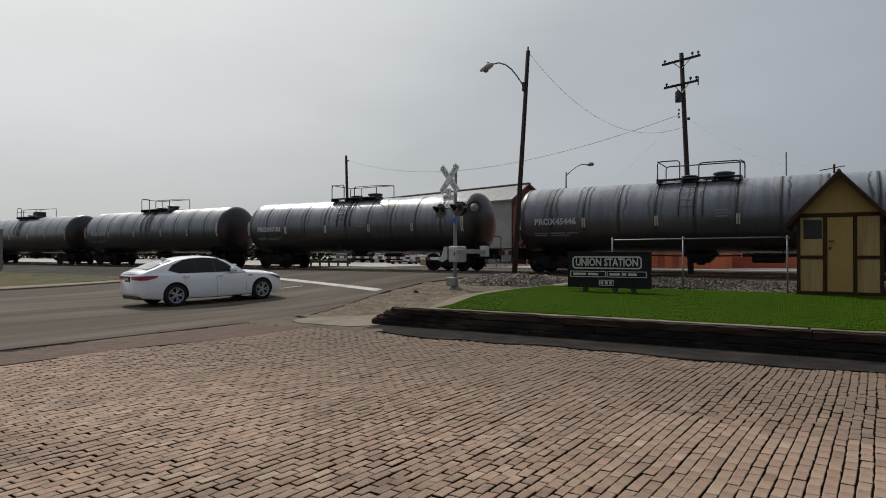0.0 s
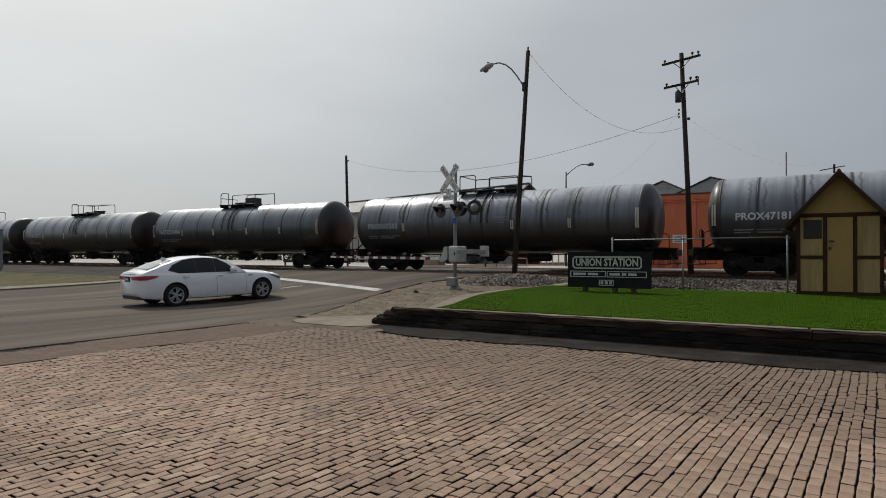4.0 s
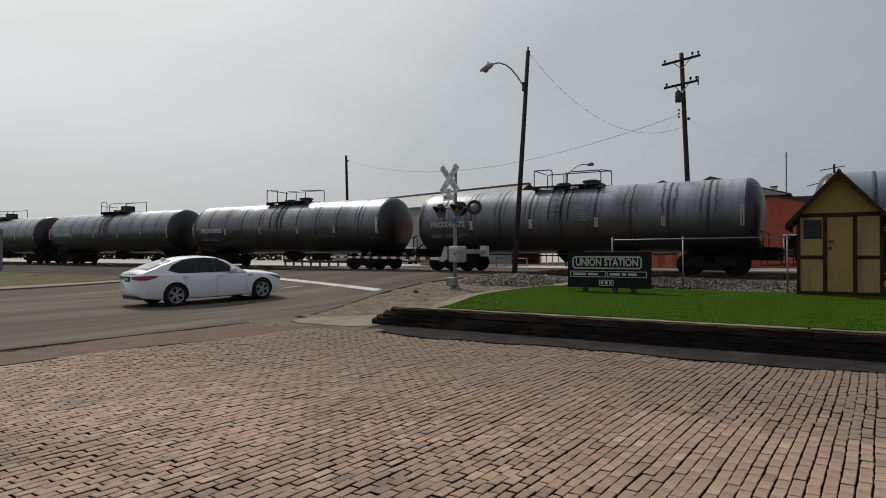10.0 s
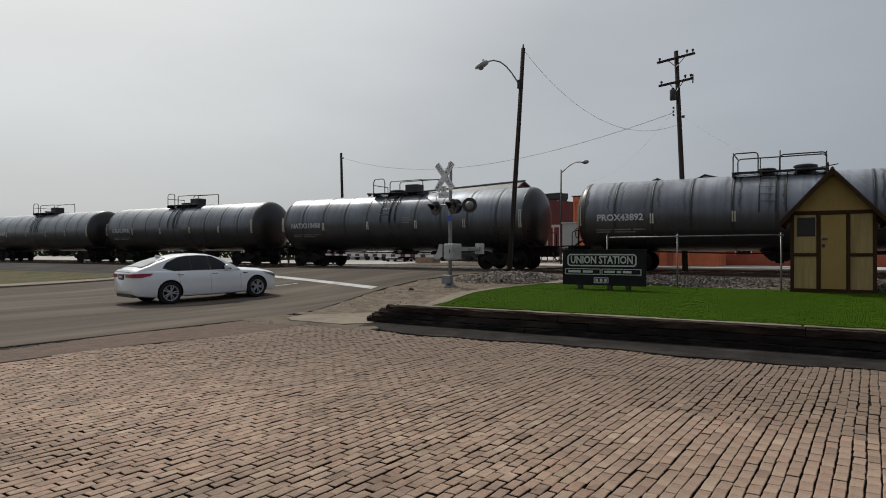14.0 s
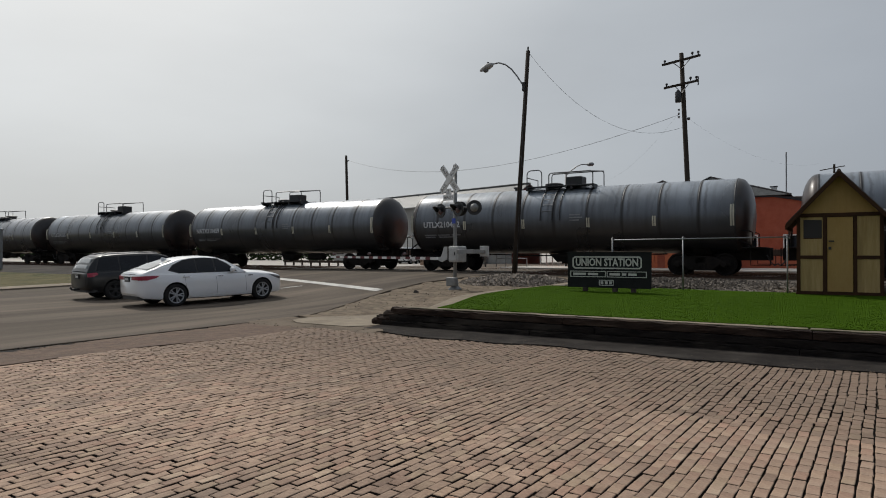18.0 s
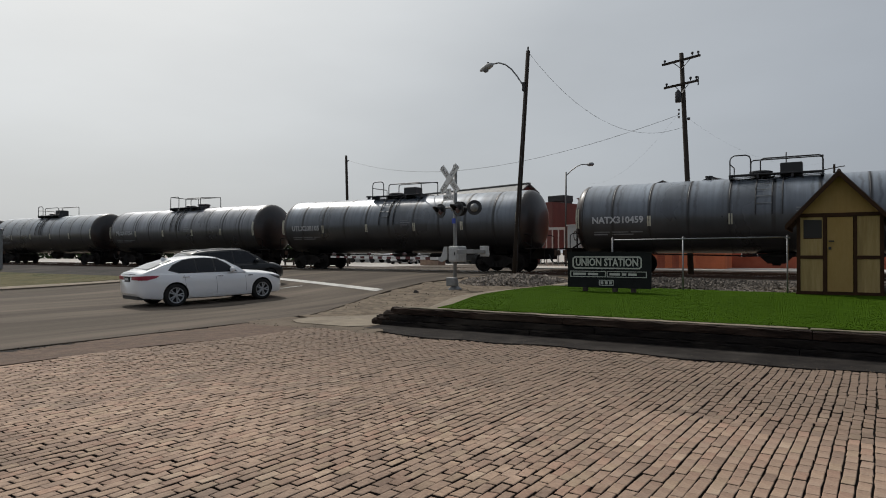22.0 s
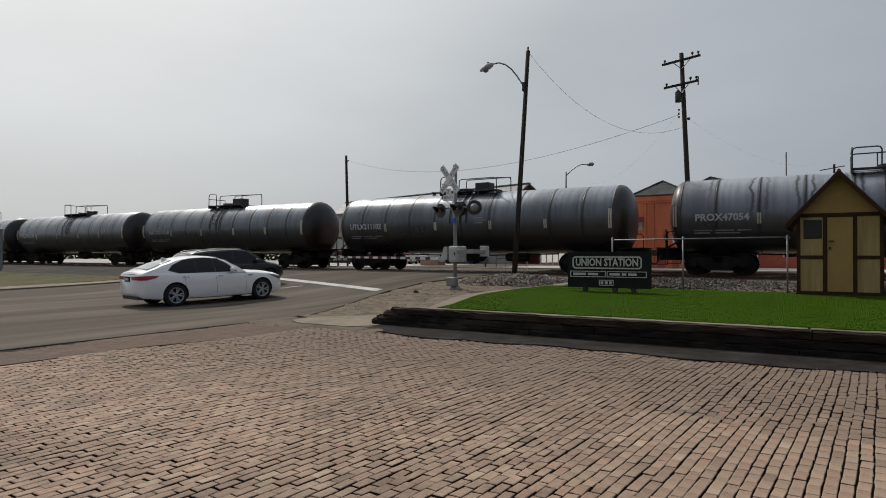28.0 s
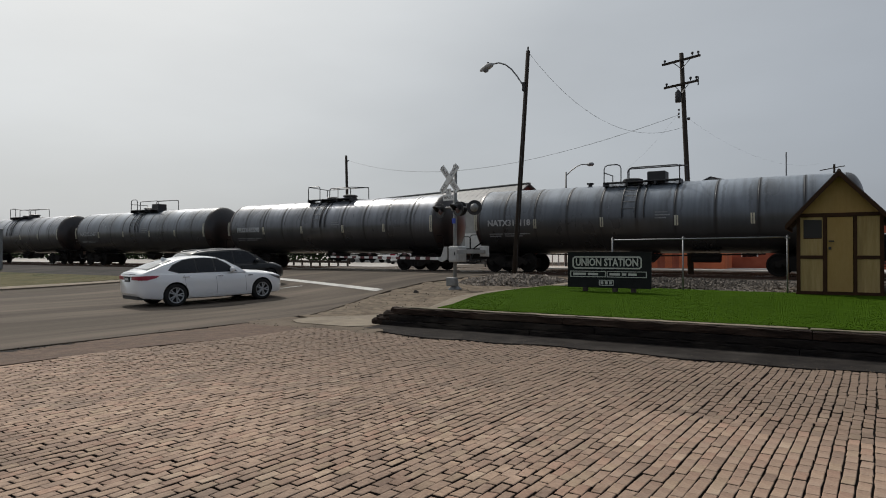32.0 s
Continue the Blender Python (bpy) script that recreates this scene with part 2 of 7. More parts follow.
def tank_paint(name, amount, dust_sheen_colour, stained):
    """Old gloss-black tank paint: a dusty sheen painted on the upper flanks, soot along each weld and wavy dark run-off
    on both sides of it.
    """
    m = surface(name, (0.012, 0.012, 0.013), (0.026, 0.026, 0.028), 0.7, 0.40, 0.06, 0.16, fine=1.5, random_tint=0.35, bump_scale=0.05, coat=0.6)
    n, l = m.node_tree.nodes, m.node_tree.links
    bsdf = n["Principled BSDF"]
    bsdf.inputs["Coat Roughness"].default_value = 0.27
    was = bsdf.inputs["Base Color"].links[0].from_socket

    def math_node(op, a, b=None, c=None):
        node = n.new("ShaderNodeMath")
        node.operation = op
        for i, v in enumerate((a, b, c)):
            if isinstance(v, (int, float)):
                node.inputs[i].default_value = v
            elif v is not None:
                l.new(v, node.inputs[i])
        return node.outputs[0]

    def ranged(v, a, b, lo, hi, smooth=False):
        node = n.new("ShaderNodeMapRange")
        node.interpolation_type = "SMOOTHSTEP" if smooth else "LINEAR"
        l.new(v, node.inputs["Value"])
        for key, x in (("From Min", a), ("From Max", b), ("To Min", lo), ("To Max", hi)):
            node.inputs[key].default_value = x
        return node.outputs[0]

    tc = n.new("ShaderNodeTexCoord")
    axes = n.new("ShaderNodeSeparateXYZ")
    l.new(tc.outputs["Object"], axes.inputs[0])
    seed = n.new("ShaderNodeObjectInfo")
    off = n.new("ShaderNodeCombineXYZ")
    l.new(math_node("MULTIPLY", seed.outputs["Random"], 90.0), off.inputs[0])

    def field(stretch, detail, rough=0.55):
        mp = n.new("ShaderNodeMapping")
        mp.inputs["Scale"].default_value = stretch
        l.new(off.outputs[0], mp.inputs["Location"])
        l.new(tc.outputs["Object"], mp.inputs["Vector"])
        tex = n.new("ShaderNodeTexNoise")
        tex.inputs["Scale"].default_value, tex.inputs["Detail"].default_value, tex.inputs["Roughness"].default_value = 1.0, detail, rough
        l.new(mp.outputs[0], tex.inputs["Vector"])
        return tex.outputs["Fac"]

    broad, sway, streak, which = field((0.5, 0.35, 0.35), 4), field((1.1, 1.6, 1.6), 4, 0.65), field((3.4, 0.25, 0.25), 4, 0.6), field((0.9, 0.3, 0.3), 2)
    # dusty sky sheen put into colour and metal, growing with height
    height_fade = ranged(axes.outputs["Z"], 1.55, 3.85, 0.0, 1.0)
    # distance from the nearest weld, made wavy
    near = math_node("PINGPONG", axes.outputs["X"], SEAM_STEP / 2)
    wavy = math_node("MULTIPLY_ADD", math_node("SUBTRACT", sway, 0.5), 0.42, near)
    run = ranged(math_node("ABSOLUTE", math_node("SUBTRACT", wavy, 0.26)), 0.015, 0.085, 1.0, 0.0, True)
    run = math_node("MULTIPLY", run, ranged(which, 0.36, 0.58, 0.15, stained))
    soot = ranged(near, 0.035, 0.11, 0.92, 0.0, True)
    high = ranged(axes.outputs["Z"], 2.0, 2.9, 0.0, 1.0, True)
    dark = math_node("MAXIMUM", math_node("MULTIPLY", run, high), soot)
    dust_sheen = math_node("MULTIPLY", math_node("POWER", height_fade, 1.6), ranged(broad, 0.32, 0.66, 0.45 * amount, amount))
    dust_sheen = math_node("MULTIPLY", dust_sheen, ranged(streak, 0.42, 0.68, 1.0, 0.62))
    dust_sheen = math_node("MULTIPLY", dust_sheen, math_node("SUBTRACT", 1.0, dark))
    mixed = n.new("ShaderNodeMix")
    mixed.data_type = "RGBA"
    mixed.inputs[7].default_value = (*dust_sheen_colour, 1)
    l.new(dust_sheen, mixed.inputs[0])
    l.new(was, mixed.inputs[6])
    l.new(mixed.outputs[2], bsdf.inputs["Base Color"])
    l.new(math_node("MULTIPLY", dust_sheen, 0.62), bsdf.inputs["Metallic"])
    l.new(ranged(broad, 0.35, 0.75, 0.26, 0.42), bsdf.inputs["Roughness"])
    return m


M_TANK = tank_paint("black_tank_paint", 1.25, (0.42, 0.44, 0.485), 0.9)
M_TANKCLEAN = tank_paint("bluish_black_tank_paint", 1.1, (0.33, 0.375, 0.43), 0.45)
M_TANKHEAD = surface("dark_tank_end", (0.009, 0.008, 0.008), (0.024, 0.018, 0.016), 0.9, 0.40, 0.08, 0.06, fine=3, grime=(0.060, 0.020, 0.014), grime_amount=0.5, random_tint=0.3, bump_scale=0.02, coat=0.15)
M_COPING = surface("soiled_concrete_lip", (0.130, 0.108, 0.081), (0.281, 0.238, 0.178), 3, 0.9, 0.06, 0.6, fine=30, grime=(0.054, 0.065, 0.022), grime_amount=0.7)
M_DIRT = surface("dry_joint_dirt", (0.102, 0.079, 0.058), (0.197, 0.158, 0.120), 1.6, 0.95, 0.04, 0.7, fine=35, grime=(0.054, 0.043, 0.032), grime_amount=0.7)
M_RUBBLE = surface("broken_concrete", (0.090, 0.076, 0.062), (0.300, 0.262, 0.222), 4.0, 0.92, 0.05, 0.6, fine=30, island=0.45)
M_MACHINE = surface("pale_grey_cabinet_paint", (0.34, 0.345, 0.34), (0.46, 0.465, 0.455), 6, 0.6, 0.1, 0.1, grime=(0.25, 0.23, 0.2), grime_amount=0.6)
# pale base colour stands in for the sky mirrored in the rear glass
M_REARGLASS = surface("painted_sky_rear_glass", (0.16, 0.175, 0.17), (0.22, 0.235, 0.23), 2, 0.06, 0.03, 0.0, coat=0.8)
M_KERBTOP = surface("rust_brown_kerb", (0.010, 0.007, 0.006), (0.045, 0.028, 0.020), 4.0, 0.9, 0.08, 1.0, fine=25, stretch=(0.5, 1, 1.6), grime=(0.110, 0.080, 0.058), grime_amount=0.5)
M_HEDGE = surface("dark_hedge_leaf", (0.016, 0.026, 0.010), (0.04, 0.062, 0.02), 2, 0.85, 0.1, 0.0, island=0.35)


def brick_tint(m, per_island):
    """Each paver its own firing: most brown, a few cream, pink or dark."""
    n, l = m.node_tree.nodes, m.node_tree.links
    bsdf = n["Principled BSDF"]
    was = bsdf.inputs["Base Color"].links[0].from_socket
    src = n.new("ShaderNodeNewGeometry").outputs["Random Per Island"] if per_island else n.new("ShaderNodeObjectInfo").outputs["Random"]
    shuffle = n.new("ShaderNodeTexWhiteNoise")
    shuffle.noise_dimensions = "1D"
    l.new(src, shuffle.inputs["W"])
    ramp = n.new("ShaderNodeValToRGB")
    ramp.color_ramp.interpolation = "CONSTANT"
    stops = ((0.0, (0.78, 0.77, 0.77)), (0.07, (0.92, 0.91, 0.90)), (0.25, (1.0, 1.0, 1.0)), (0.50, (1.04, 1.03, 1.0)), (0.70, (0.97, 0.93, 0.92)), (0.82, (1.03, 0.95, 0.93)), (0.90, (1.01, 1.04, 0.99)), (0.975, (1.28, 1.34, 1.32)))
    ramp.color_ramp.elements[0].color = (*stops[0][1], 1)
    ramp.color_ramp.elements[1].position, ramp.color_ramp.elements[1].color = stops[-1][0], (*stops[-1][1], 1)
    for at, c in stops[1:-1]:
        ramp.color_ramp.elements.new(at).color = (*c, 1)
    l.new(shuffle.outputs["Value"], ramp.inputs["Fac"])
    mx = n.new("ShaderNodeMix")
    mx.data_type, mx.blend_type = "RGBA", "MULTIPLY"
    mx.inputs[0].default_value = 1.0
    l.new(was, mx.inputs[6])
    l.new(ramp.outputs["Color"], mx.inputs[7])
    if not per_island:
        l.new(mx.outputs[2], bsdf.inputs["Base Color"])
        return
    # broad trodden and oil-stained areas
    tc = n.new("ShaderNodeTexCoord")
    broad = n.new("ShaderNodeTexNoise")
    broad.inputs["Scale"].default_value, broad.inputs["Detail"].default_value = 0.45, 5
    l.new(tc.outputs["Object"], broad.inputs["Vector"])
    wear = n.new("ShaderNodeMapRange")
    wear.inputs["From Min"].default_value, wear.inputs["From Max"].default_value = 0.32, 0.62
    wear.inputs["To Min"].default_value, wear.inputs["To Max"].default_value = 0.80, 1.12
    l.new(broad.outputs["Fac"], wear.inputs["Value"])
    worn = n.new("ShaderNodeVectorMath")
    worn.operation = "SCALE"
    l.new(mx.outputs[2], worn.inputs[0])
    l.new(wear.outputs[0], worn.inputs["Scale"])
    # far courses mixed towards a darker brown, over a ragged edge
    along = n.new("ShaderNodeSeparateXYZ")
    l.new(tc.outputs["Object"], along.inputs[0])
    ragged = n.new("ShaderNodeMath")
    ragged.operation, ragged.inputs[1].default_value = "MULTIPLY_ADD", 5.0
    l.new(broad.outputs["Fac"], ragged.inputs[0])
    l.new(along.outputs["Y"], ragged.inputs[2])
    far_fade = n.new("ShaderNodeMapRange")
    far_fade.inputs["From Min"].default_value, far_fade.inputs["From Max"].default_value = 7.0, 10.4
    far_fade.inputs["To Min"].default_value, far_fade.inputs["To Max"].default_value = 0.0, 0.70
    l.new(ragged.outputs[0], far_fade.inputs["Value"])
    far_browned = n.new("ShaderNodeMix")
    far_browned.data_type = "RGBA"
    far_browned.inputs[7].default_value = (0.150, 0.108, 0.078, 1)
    l.new(far_fade.outputs[0], far_browned.inputs[0])
    l.new(worn.outputs[0], far_browned.inputs[6])
    l.new(far_browned.outputs[2], bsdf.inputs["Base Color"])


for material in (M_BRICK, M_BRICK1):
    material.node_tree.nodes["Principled BSDF"].inputs["Specular IOR Level"].default_value = 0.30
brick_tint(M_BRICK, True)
brick_tint(M_BRICK1, False)

# ---- mesh helpers ----
def part(name, bm, material, parent=None, label="", smooth=False):
    """Links a bmesh as one mesh object, under a thing or a part where one is given."""
    me = bpy.data.meshes.new(name)
    bm.normal_update()
    bm.to_mesh(me)
    bm.free()
    return linked(name, me, material, parent, label, smooth)


def linked(name, me, material, parent=None, label="", smooth=False, at=None):
    if material and not me.materials:
        me.materials.append(material)
    if smooth:
        me.polygons.foreach_set("use_smooth", [True] * len(me.polygons))
    ob = new(name, me)
    if parent is not None:
        ob.parent = parent
    if at is not None:
        ob.matrix_basis = at
    if label:
        ob["label"] = label
    return ob


def thing(name, m, label, category, group="", kind=""):
    ob = new(name)
    ob.empty_display_size = 0.3
    ob.matrix_basis = m
    return tagged(ob, label, category, group, kind)


def box(x0, x1, y0, y1, z0, z1, bevel=0.0, bm=None):
    own = bm is None
    bm = bm or bmesh.new()
    vs = [bm.verts.new((x, y, z)) for z in (z0, z1) for y in (y0, y1) for x in (x0, x1)]
    fs = [bm.faces.new([vs[i] for i in q]) for q in ((0, 2, 3, 1), (4, 5, 7, 6), (0, 1, 5, 4), (2, 6, 7, 3), (0, 4, 6, 2), (1, 3, 7, 5))]
    if bevel:
        es = list({e for f in fs for e in f.edges})
        bmesh.ops.bevel(bm, geom=es, offset=bevel, segments=2, affect="EDGES", profile=0.5)
    return bm


def rod(points, r, seg=8, bm=None, r_end=None):
    """A round bar along a row of points, closed at its ends."""
    bm = bm or bmesh.new()
    pts = [Vector(p) for p in points]
    rings = []
    side = None
    for i, p in enumerate(pts):
        d = (pts[min(i + 1, len(pts) - 1)] - pts[max(i - 1, 0)]).normalized()
        if side is None or abs(side.dot(d)) > 0.95:
            side = d.orthogonal().normalized()
        side = (side - d * side.dot(d)).normalized()
        up = d.cross(side)
        rr = r if r_end is None else r + (r_end - r) * i / (len(pts) - 1)
        rings.append([bm.verts.new(p + (side * math.cos(a) + up * math.sin(a)) * rr) for a in (2 * math.pi * k / seg for k in range(seg))])
    for a, b in zip(rings, rings[1:]):
        for k in range(seg):
            bm.faces.new((a[k], a[(k + 1) % seg], b[(k + 1) % seg], b[k]))
    bm.faces.new(list(reversed(rings[0])))
    bm.faces.new(rings[-1])
    return bm


def lathe(profile, axis="x", seg=48, bm=None, centre=(0, 0, 0)):
    """Turns a profile of (along, radius) about an axis; a radius of 0 closes it."""
    bm = bm or bmesh.new()
    c = Vector(centre)

    def put(a, r, t):
        u, v = r * math.cos(t), r * math.sin(t)
        return c + Vector({"x": (a, u, v), "y": (v, a, u), "z": (u, v, a)}[axis])
    rings = []
    for a, r in profile:
        rings.append([bm.verts.new(put(a, 0, 0))] if r < 1e-6 else [bm.verts.new(put(a, r, 2 * math.pi * k / seg)) for k in range(seg)])
    for p, q in zip(rings, rings[1:]):
        for k in range(seg):
            j = (k + 1) % seg
            if len(p) == 1 and len(q) > 1:
                bm.faces.new((p[0], q[j], q[k]))
            elif len(q) == 1 and len(p) > 1:
                bm.faces.new((p[k], p[j], q[0]))
            elif len(p) > 1:
                bm.faces.new((p[k], p[j], q[j], q[k]))
    bmesh.ops.recalc_face_normals(bm, faces=bm.faces)
    return bm


def prism(outline, a0, a1, axis="x", bm=None):
    """Pushes a closed outline along an axis. For x the outline is (y, z), for y (x, z), for z (x, y)."""
    bm = bm or bmesh.new()

    def put(a, p):
        return {"x": (a, p[0], p[1]), "y": (p[0], a, p[1]), "z": (p[0], p[1], a)}[axis]
    v0, v1 = [bm.verts.new(put(a0, p)) for p in outline], [bm.verts.new(put(a1, p)) for p in outline]
    n = len(outline)
    fs = [bm.faces.new(v0), bm.faces.new(v1)] + [bm.faces.new((v0[i], v0[(i + 1) % n], v1[(i + 1) % n], v1[i])) for i in range(n)]
    bmesh.ops.recalc_face_normals(bm, faces=fs)
    return bm


def words(text, size, material, parent, at, depth=0.004, name="lettering", label="", wrap=None, bold=0.0):
    """Raised lettering as a mesh. Local x along the line, y up, z towards the reader; wrap bends a vertex."""
    cu = bpy.data.curves.new("font_line", "FONT")
    cu.body, cu.size, cu.extrude, cu.align_x, cu.align_y, cu.resolution_u, cu.offset = text, size, depth, "CENTER", "CENTER", 2, bold
    tmp = bpy.data.objects.new("font_line", cu)
    scene.collection.objects.link(tmp)
    bpy.context.view_layer.update()
    me = bpy.data.meshes.new_from_object(tmp.evaluated_get(bpy.context.evaluated_depsgraph_get()))
    bpy.data.objects.remove(tmp)
    bpy.data.curves.remove(cu)
    me.name = name
    me.transform(at)
    if wrap:
        for v in me.vertices:
            v.co = wrap(v.co)
    return linked(name, me, material, parent, label)


def smoothstep(t):
    t = min(1.0, max(0.0, t))
    return t * t * (3 - 2 * t)


def sheet(name, xs, ys, zf, material, label="", thick=0.0, kind="structure"):
    """A sheet over the grid xs by ys with the height zf(x, y); thick adds a skirt down all round."""
    xs, ys = list(xs), list(ys)
    nx, ny = len(xs), len(ys)
    verts = [(x, y, zf(x, y)) for y in ys for x in xs]
    faces = [(j * nx + i, j * nx + i + 1, (j + 1) * nx + i + 1, (j + 1) * nx + i) for j in range(ny - 1) for i in range(nx - 1)]
    if thick:
        rim = list(range(nx)) + [j * nx + nx - 1 for j in range(1, ny)] + [(ny - 1) * nx + i for i in range(nx - 2, -1, -1)] + [j * nx for j in range(ny - 2, 0, -1)]
        low = {k: len(verts) + q for q, k in enumerate(rim)}
        verts += [(verts[k][0], verts[k][1], verts[k][2] - thick) for k in rim]
        faces += [(a, low[a], low[b], b) for a, b in zip(rim, rim[1:] + rim[:1])]
    me = bpy.data.meshes.new(name)
    me.from_pydata(verts, [], faces)
    me.update()
    ob = linked(name, me, material)
    return tagged(ob, label, kind=kind) if kind else ob


def strip(name, rows, material, zf, label="", lift=0.02, thick=0.12, kind="structure", steps=6):
    """A paved strip: rows of (y, x_left, x_right), laid on the ground function zf."""
    verts, faces = [], []
    n = steps + 1
    for y, xa, xb in rows:
        for i in range(n):
            x = xa + (xb - xa) * i / steps
            verts.append((x, y, zf(x, y) + lift))
    for j in range(len(rows) - 1):
        for i in range(steps):
            faces.append((j * n + i, j * n + i + 1, (j + 1) * n + i + 1, (j + 1) * n + i))
    m = len(rows)
    rim = list(range(n)) + [j * n + n - 1 for j in range(1, m)] + [(m - 1) * n + i for i in range(n - 2, -1, -1)] + [j * n for j in range(m - 2, 0, -1)]
    low = {k: len(verts) + q for q, k in enumerate(rim)}
    verts += [(verts[k][0], verts[k][1], verts[k][2] - thick) for k in rim]
    faces += [(a, low[a], low[b], b) for a, b in zip(rim, rim[1:] + rim[:1])]
    me = bpy.data.meshes.new(name)
    me.from_pydata(verts, [], faces)
    me.update()
    return tagged(linked(name, me, material), label, kind=kind)

# ---- ground ----
TRACK_Y, RAIL_Z, GAUGE = 28.5, 0.66, 1.435
TRACK2_Y = 33.2


def ground_z(x, y):
    """Level round the camera, rising to the railway, level beyond it."""
    return 0.60 * smoothstep((y - 11.0) / 17.0) - 0.10 * smoothstep((y - 40) / 25)


def spread(a, b, n):
    return [a + (b - a) * i / n for i in range(n + 1)]


far_xs = [-4000, -1500, -600, -250] + spread(-140, 60, 50) + [120, 250, 600, 1500, 4000]
far_ys = [-4000, -1000, -300, -100, -40] + spread(-20, 70, 60) + [90, 150, 300, 700, 1500, 4000]
sheet("ground", far_xs, far_ys, lambda x, y: ground_z(x, y) - 0.05, M_GROUND, "brown gravelly dirt and trodden earth around the railway crossing")

# pale yard beyond the tracks, to the horizon
sheet("yard_pavement", [-900, -300, -120, -60, -30, 0, 30, 60, 150, 900], [36.2, 45, 60, 90, 150, 400, 1200], lambda x, y: ground_z(x, y) - 0.02, M_PALE,
      "pale sunlit concrete yard behind the tracks", thick=0.1)

# the street that crosses the tracks
ROAD_RIGHT = [(-130, -11.5), (4, -11.5), (10.6, -11.2), (12.2, -11.3), (14, -12.0), (16, -12.7), (18, -13.3), (21, -13.8), (24, -13.4), (27, -12.9), (30, -12.9), (36, -13.0), (70, -13.0)]


def road_right(y):
    for (ya, xa), (yb, xb) in zip(ROAD_RIGHT, ROAD_RIGHT[1:]):
        if ya <= y <= yb:
            return xa + (xb - xa) * (y - ya) / (yb - ya)
    return -13.0


def road_z(x, y):
    return ground_z(x, y) + 0.05 * (1 - ((x + 19.5) / 8) ** 2) * smoothstep((y - 14) / 4)


ROAD_LEFT = -27.0


def road_left(y):
    """The far edge of the street, which runs a little askew to the tracks."""
    return max(-33.0, -29.2 + 0.2 * (y - 12.7)) if y < 23.7 else -27.0


strip("road", [(y, road_left(y), road_right(y)) for y in [-130, -30, -10, 0, 4, 8] + spread(10, 27.0, 17)], M_ASPHALT, road_z,
      "worn grey-brown asphalt street with faint tyre tracks", lift=0.012, steps=10)
strip("road_beyond", [(y, ROAD_LEFT, -13.0) for y in [35.0, 36.2, 40, 50, 70]], M_ASPHALT, road_z, "grey asphalt street going on behind the tracks", lift=0.004, steps=6)
strip("crossing_deck", [(y, ROAD_LEFT, -12.9) for y in (27.02, 27.72)], M_ASPHALT, lambda x, y: RAIL_Z, "asphalt deck of the crossing in front of the near rail", lift=0.0)
strip("crossing_deck", [(y, ROAD_LEFT, -12.9) for y in (27.86, 29.14)], M_ASPHALT, lambda x, y: RAIL_Z, "asphalt deck of the crossing between the rails", lift=0.0)
strip("crossing_deck", [(y, ROAD_LEFT, -12.9) for y in (29.30, 32.40)], M_ASPHALT, lambda x, y: RAIL_Z, "asphalt deck of the crossing between the tracks", lift=0.0)
strip("crossing_deck", [(y, ROAD_LEFT, -12.9) for y in (32.56, 35.0)], M_ASPHALT, lambda x, y: RAIL_Z - 0.02, "asphalt deck of the crossing over the far track", lift=0.0)

# far kerb with its concrete walk and the dry verge
strip("kerb", [(y, road_left(y) - 1.7, road_left(y) + 0.02) for y in [-130, -20, 0] + spread(4, 25, 10)], M_CONCRETE, road_z, "pale concrete kerb along the far side of the street", lift=0.075, thick=0.3, steps=2)
strip("verge", [(y, -90, road_left(y) - 1.71) for y in [-130, -20, 0] + spread(4, 19.6, 12)], M_DRY, ground_z, "dry patchy verge of yellow-green weeds beside the street", lift=0.065, steps=12)

strip("far_trackside", [(y, -140, road_left(y) - 1.71 if y < 23.7 else -28.8) for y in spread(19.62, 25.9, 10)], M_CINDER, ground_z, "dark grey stony ground between the verge and the track", lift=0.03, steps=10)

# stop line and lane line
def paint(name, corners, label):
    bm = bmesh.new()
    n = 12
    (ax, ay), (bx, by), (cx, cy), (dx, dy) = corners
    lo = [bm.verts.new((ax + (bx - ax) * i / n, ay + (by - ay) * i / n, 0)) for i in range(n + 1)]
    hi = [bm.verts.new((dx + (cx - dx) * i / n, dy + (cy - dy) * i / n, 0)) for i in range(n + 1)]
    for i in range(n):
        bm.faces.new((lo[i], lo[i + 1], hi[i + 1], hi[i]))
    for v in bm.verts:
        v.co.z = road_z(v.co.x, v.co.y) + 0.022
    ex = bmesh.ops.extrude_face_region(bm, geom=list(bm.faces))
    for v in [g for g in ex["geom"] if isinstance(g, bmesh.types.BMVert)]:
        v.co.z -= 0.006
    bmesh.ops.recalc_face_normals(bm, faces=bm.faces)
    return tagged(part(name, bm, M_ROADLINE), label, kind="structure")


paint("stop_line", [(-21.6, 20.35), (-13.55, 17.65), (-13.75, 18.3), (-21.8, 20.95)], "worn white stop line painted across the lanes")
paint("lane_line", [(-18.3, 14.6), (-18.18, 14.6), (-17.55, 18.2), (-17.67, 18.2)], "faint worn white line between the lanes")

strip("edge_crack", [(y, -11.7, -11.2) for y in (-20, 0, 5, 10.6)], M_CRACK, lambda x, y: -0.006, "dark open joint along the street edge", lift=0.0, thick=0.02, steps=2)
# header band of old red bricks between the street and the plaza
def header_right(y):
    """Where the red band meets the plaza: it widens towards the street corner."""
    return -10.0 + 0.62 * smoothstep((y - 5.6) / 3.2) + 0.05 * noise.noise((y * 1.8, 3.0, 1.0))


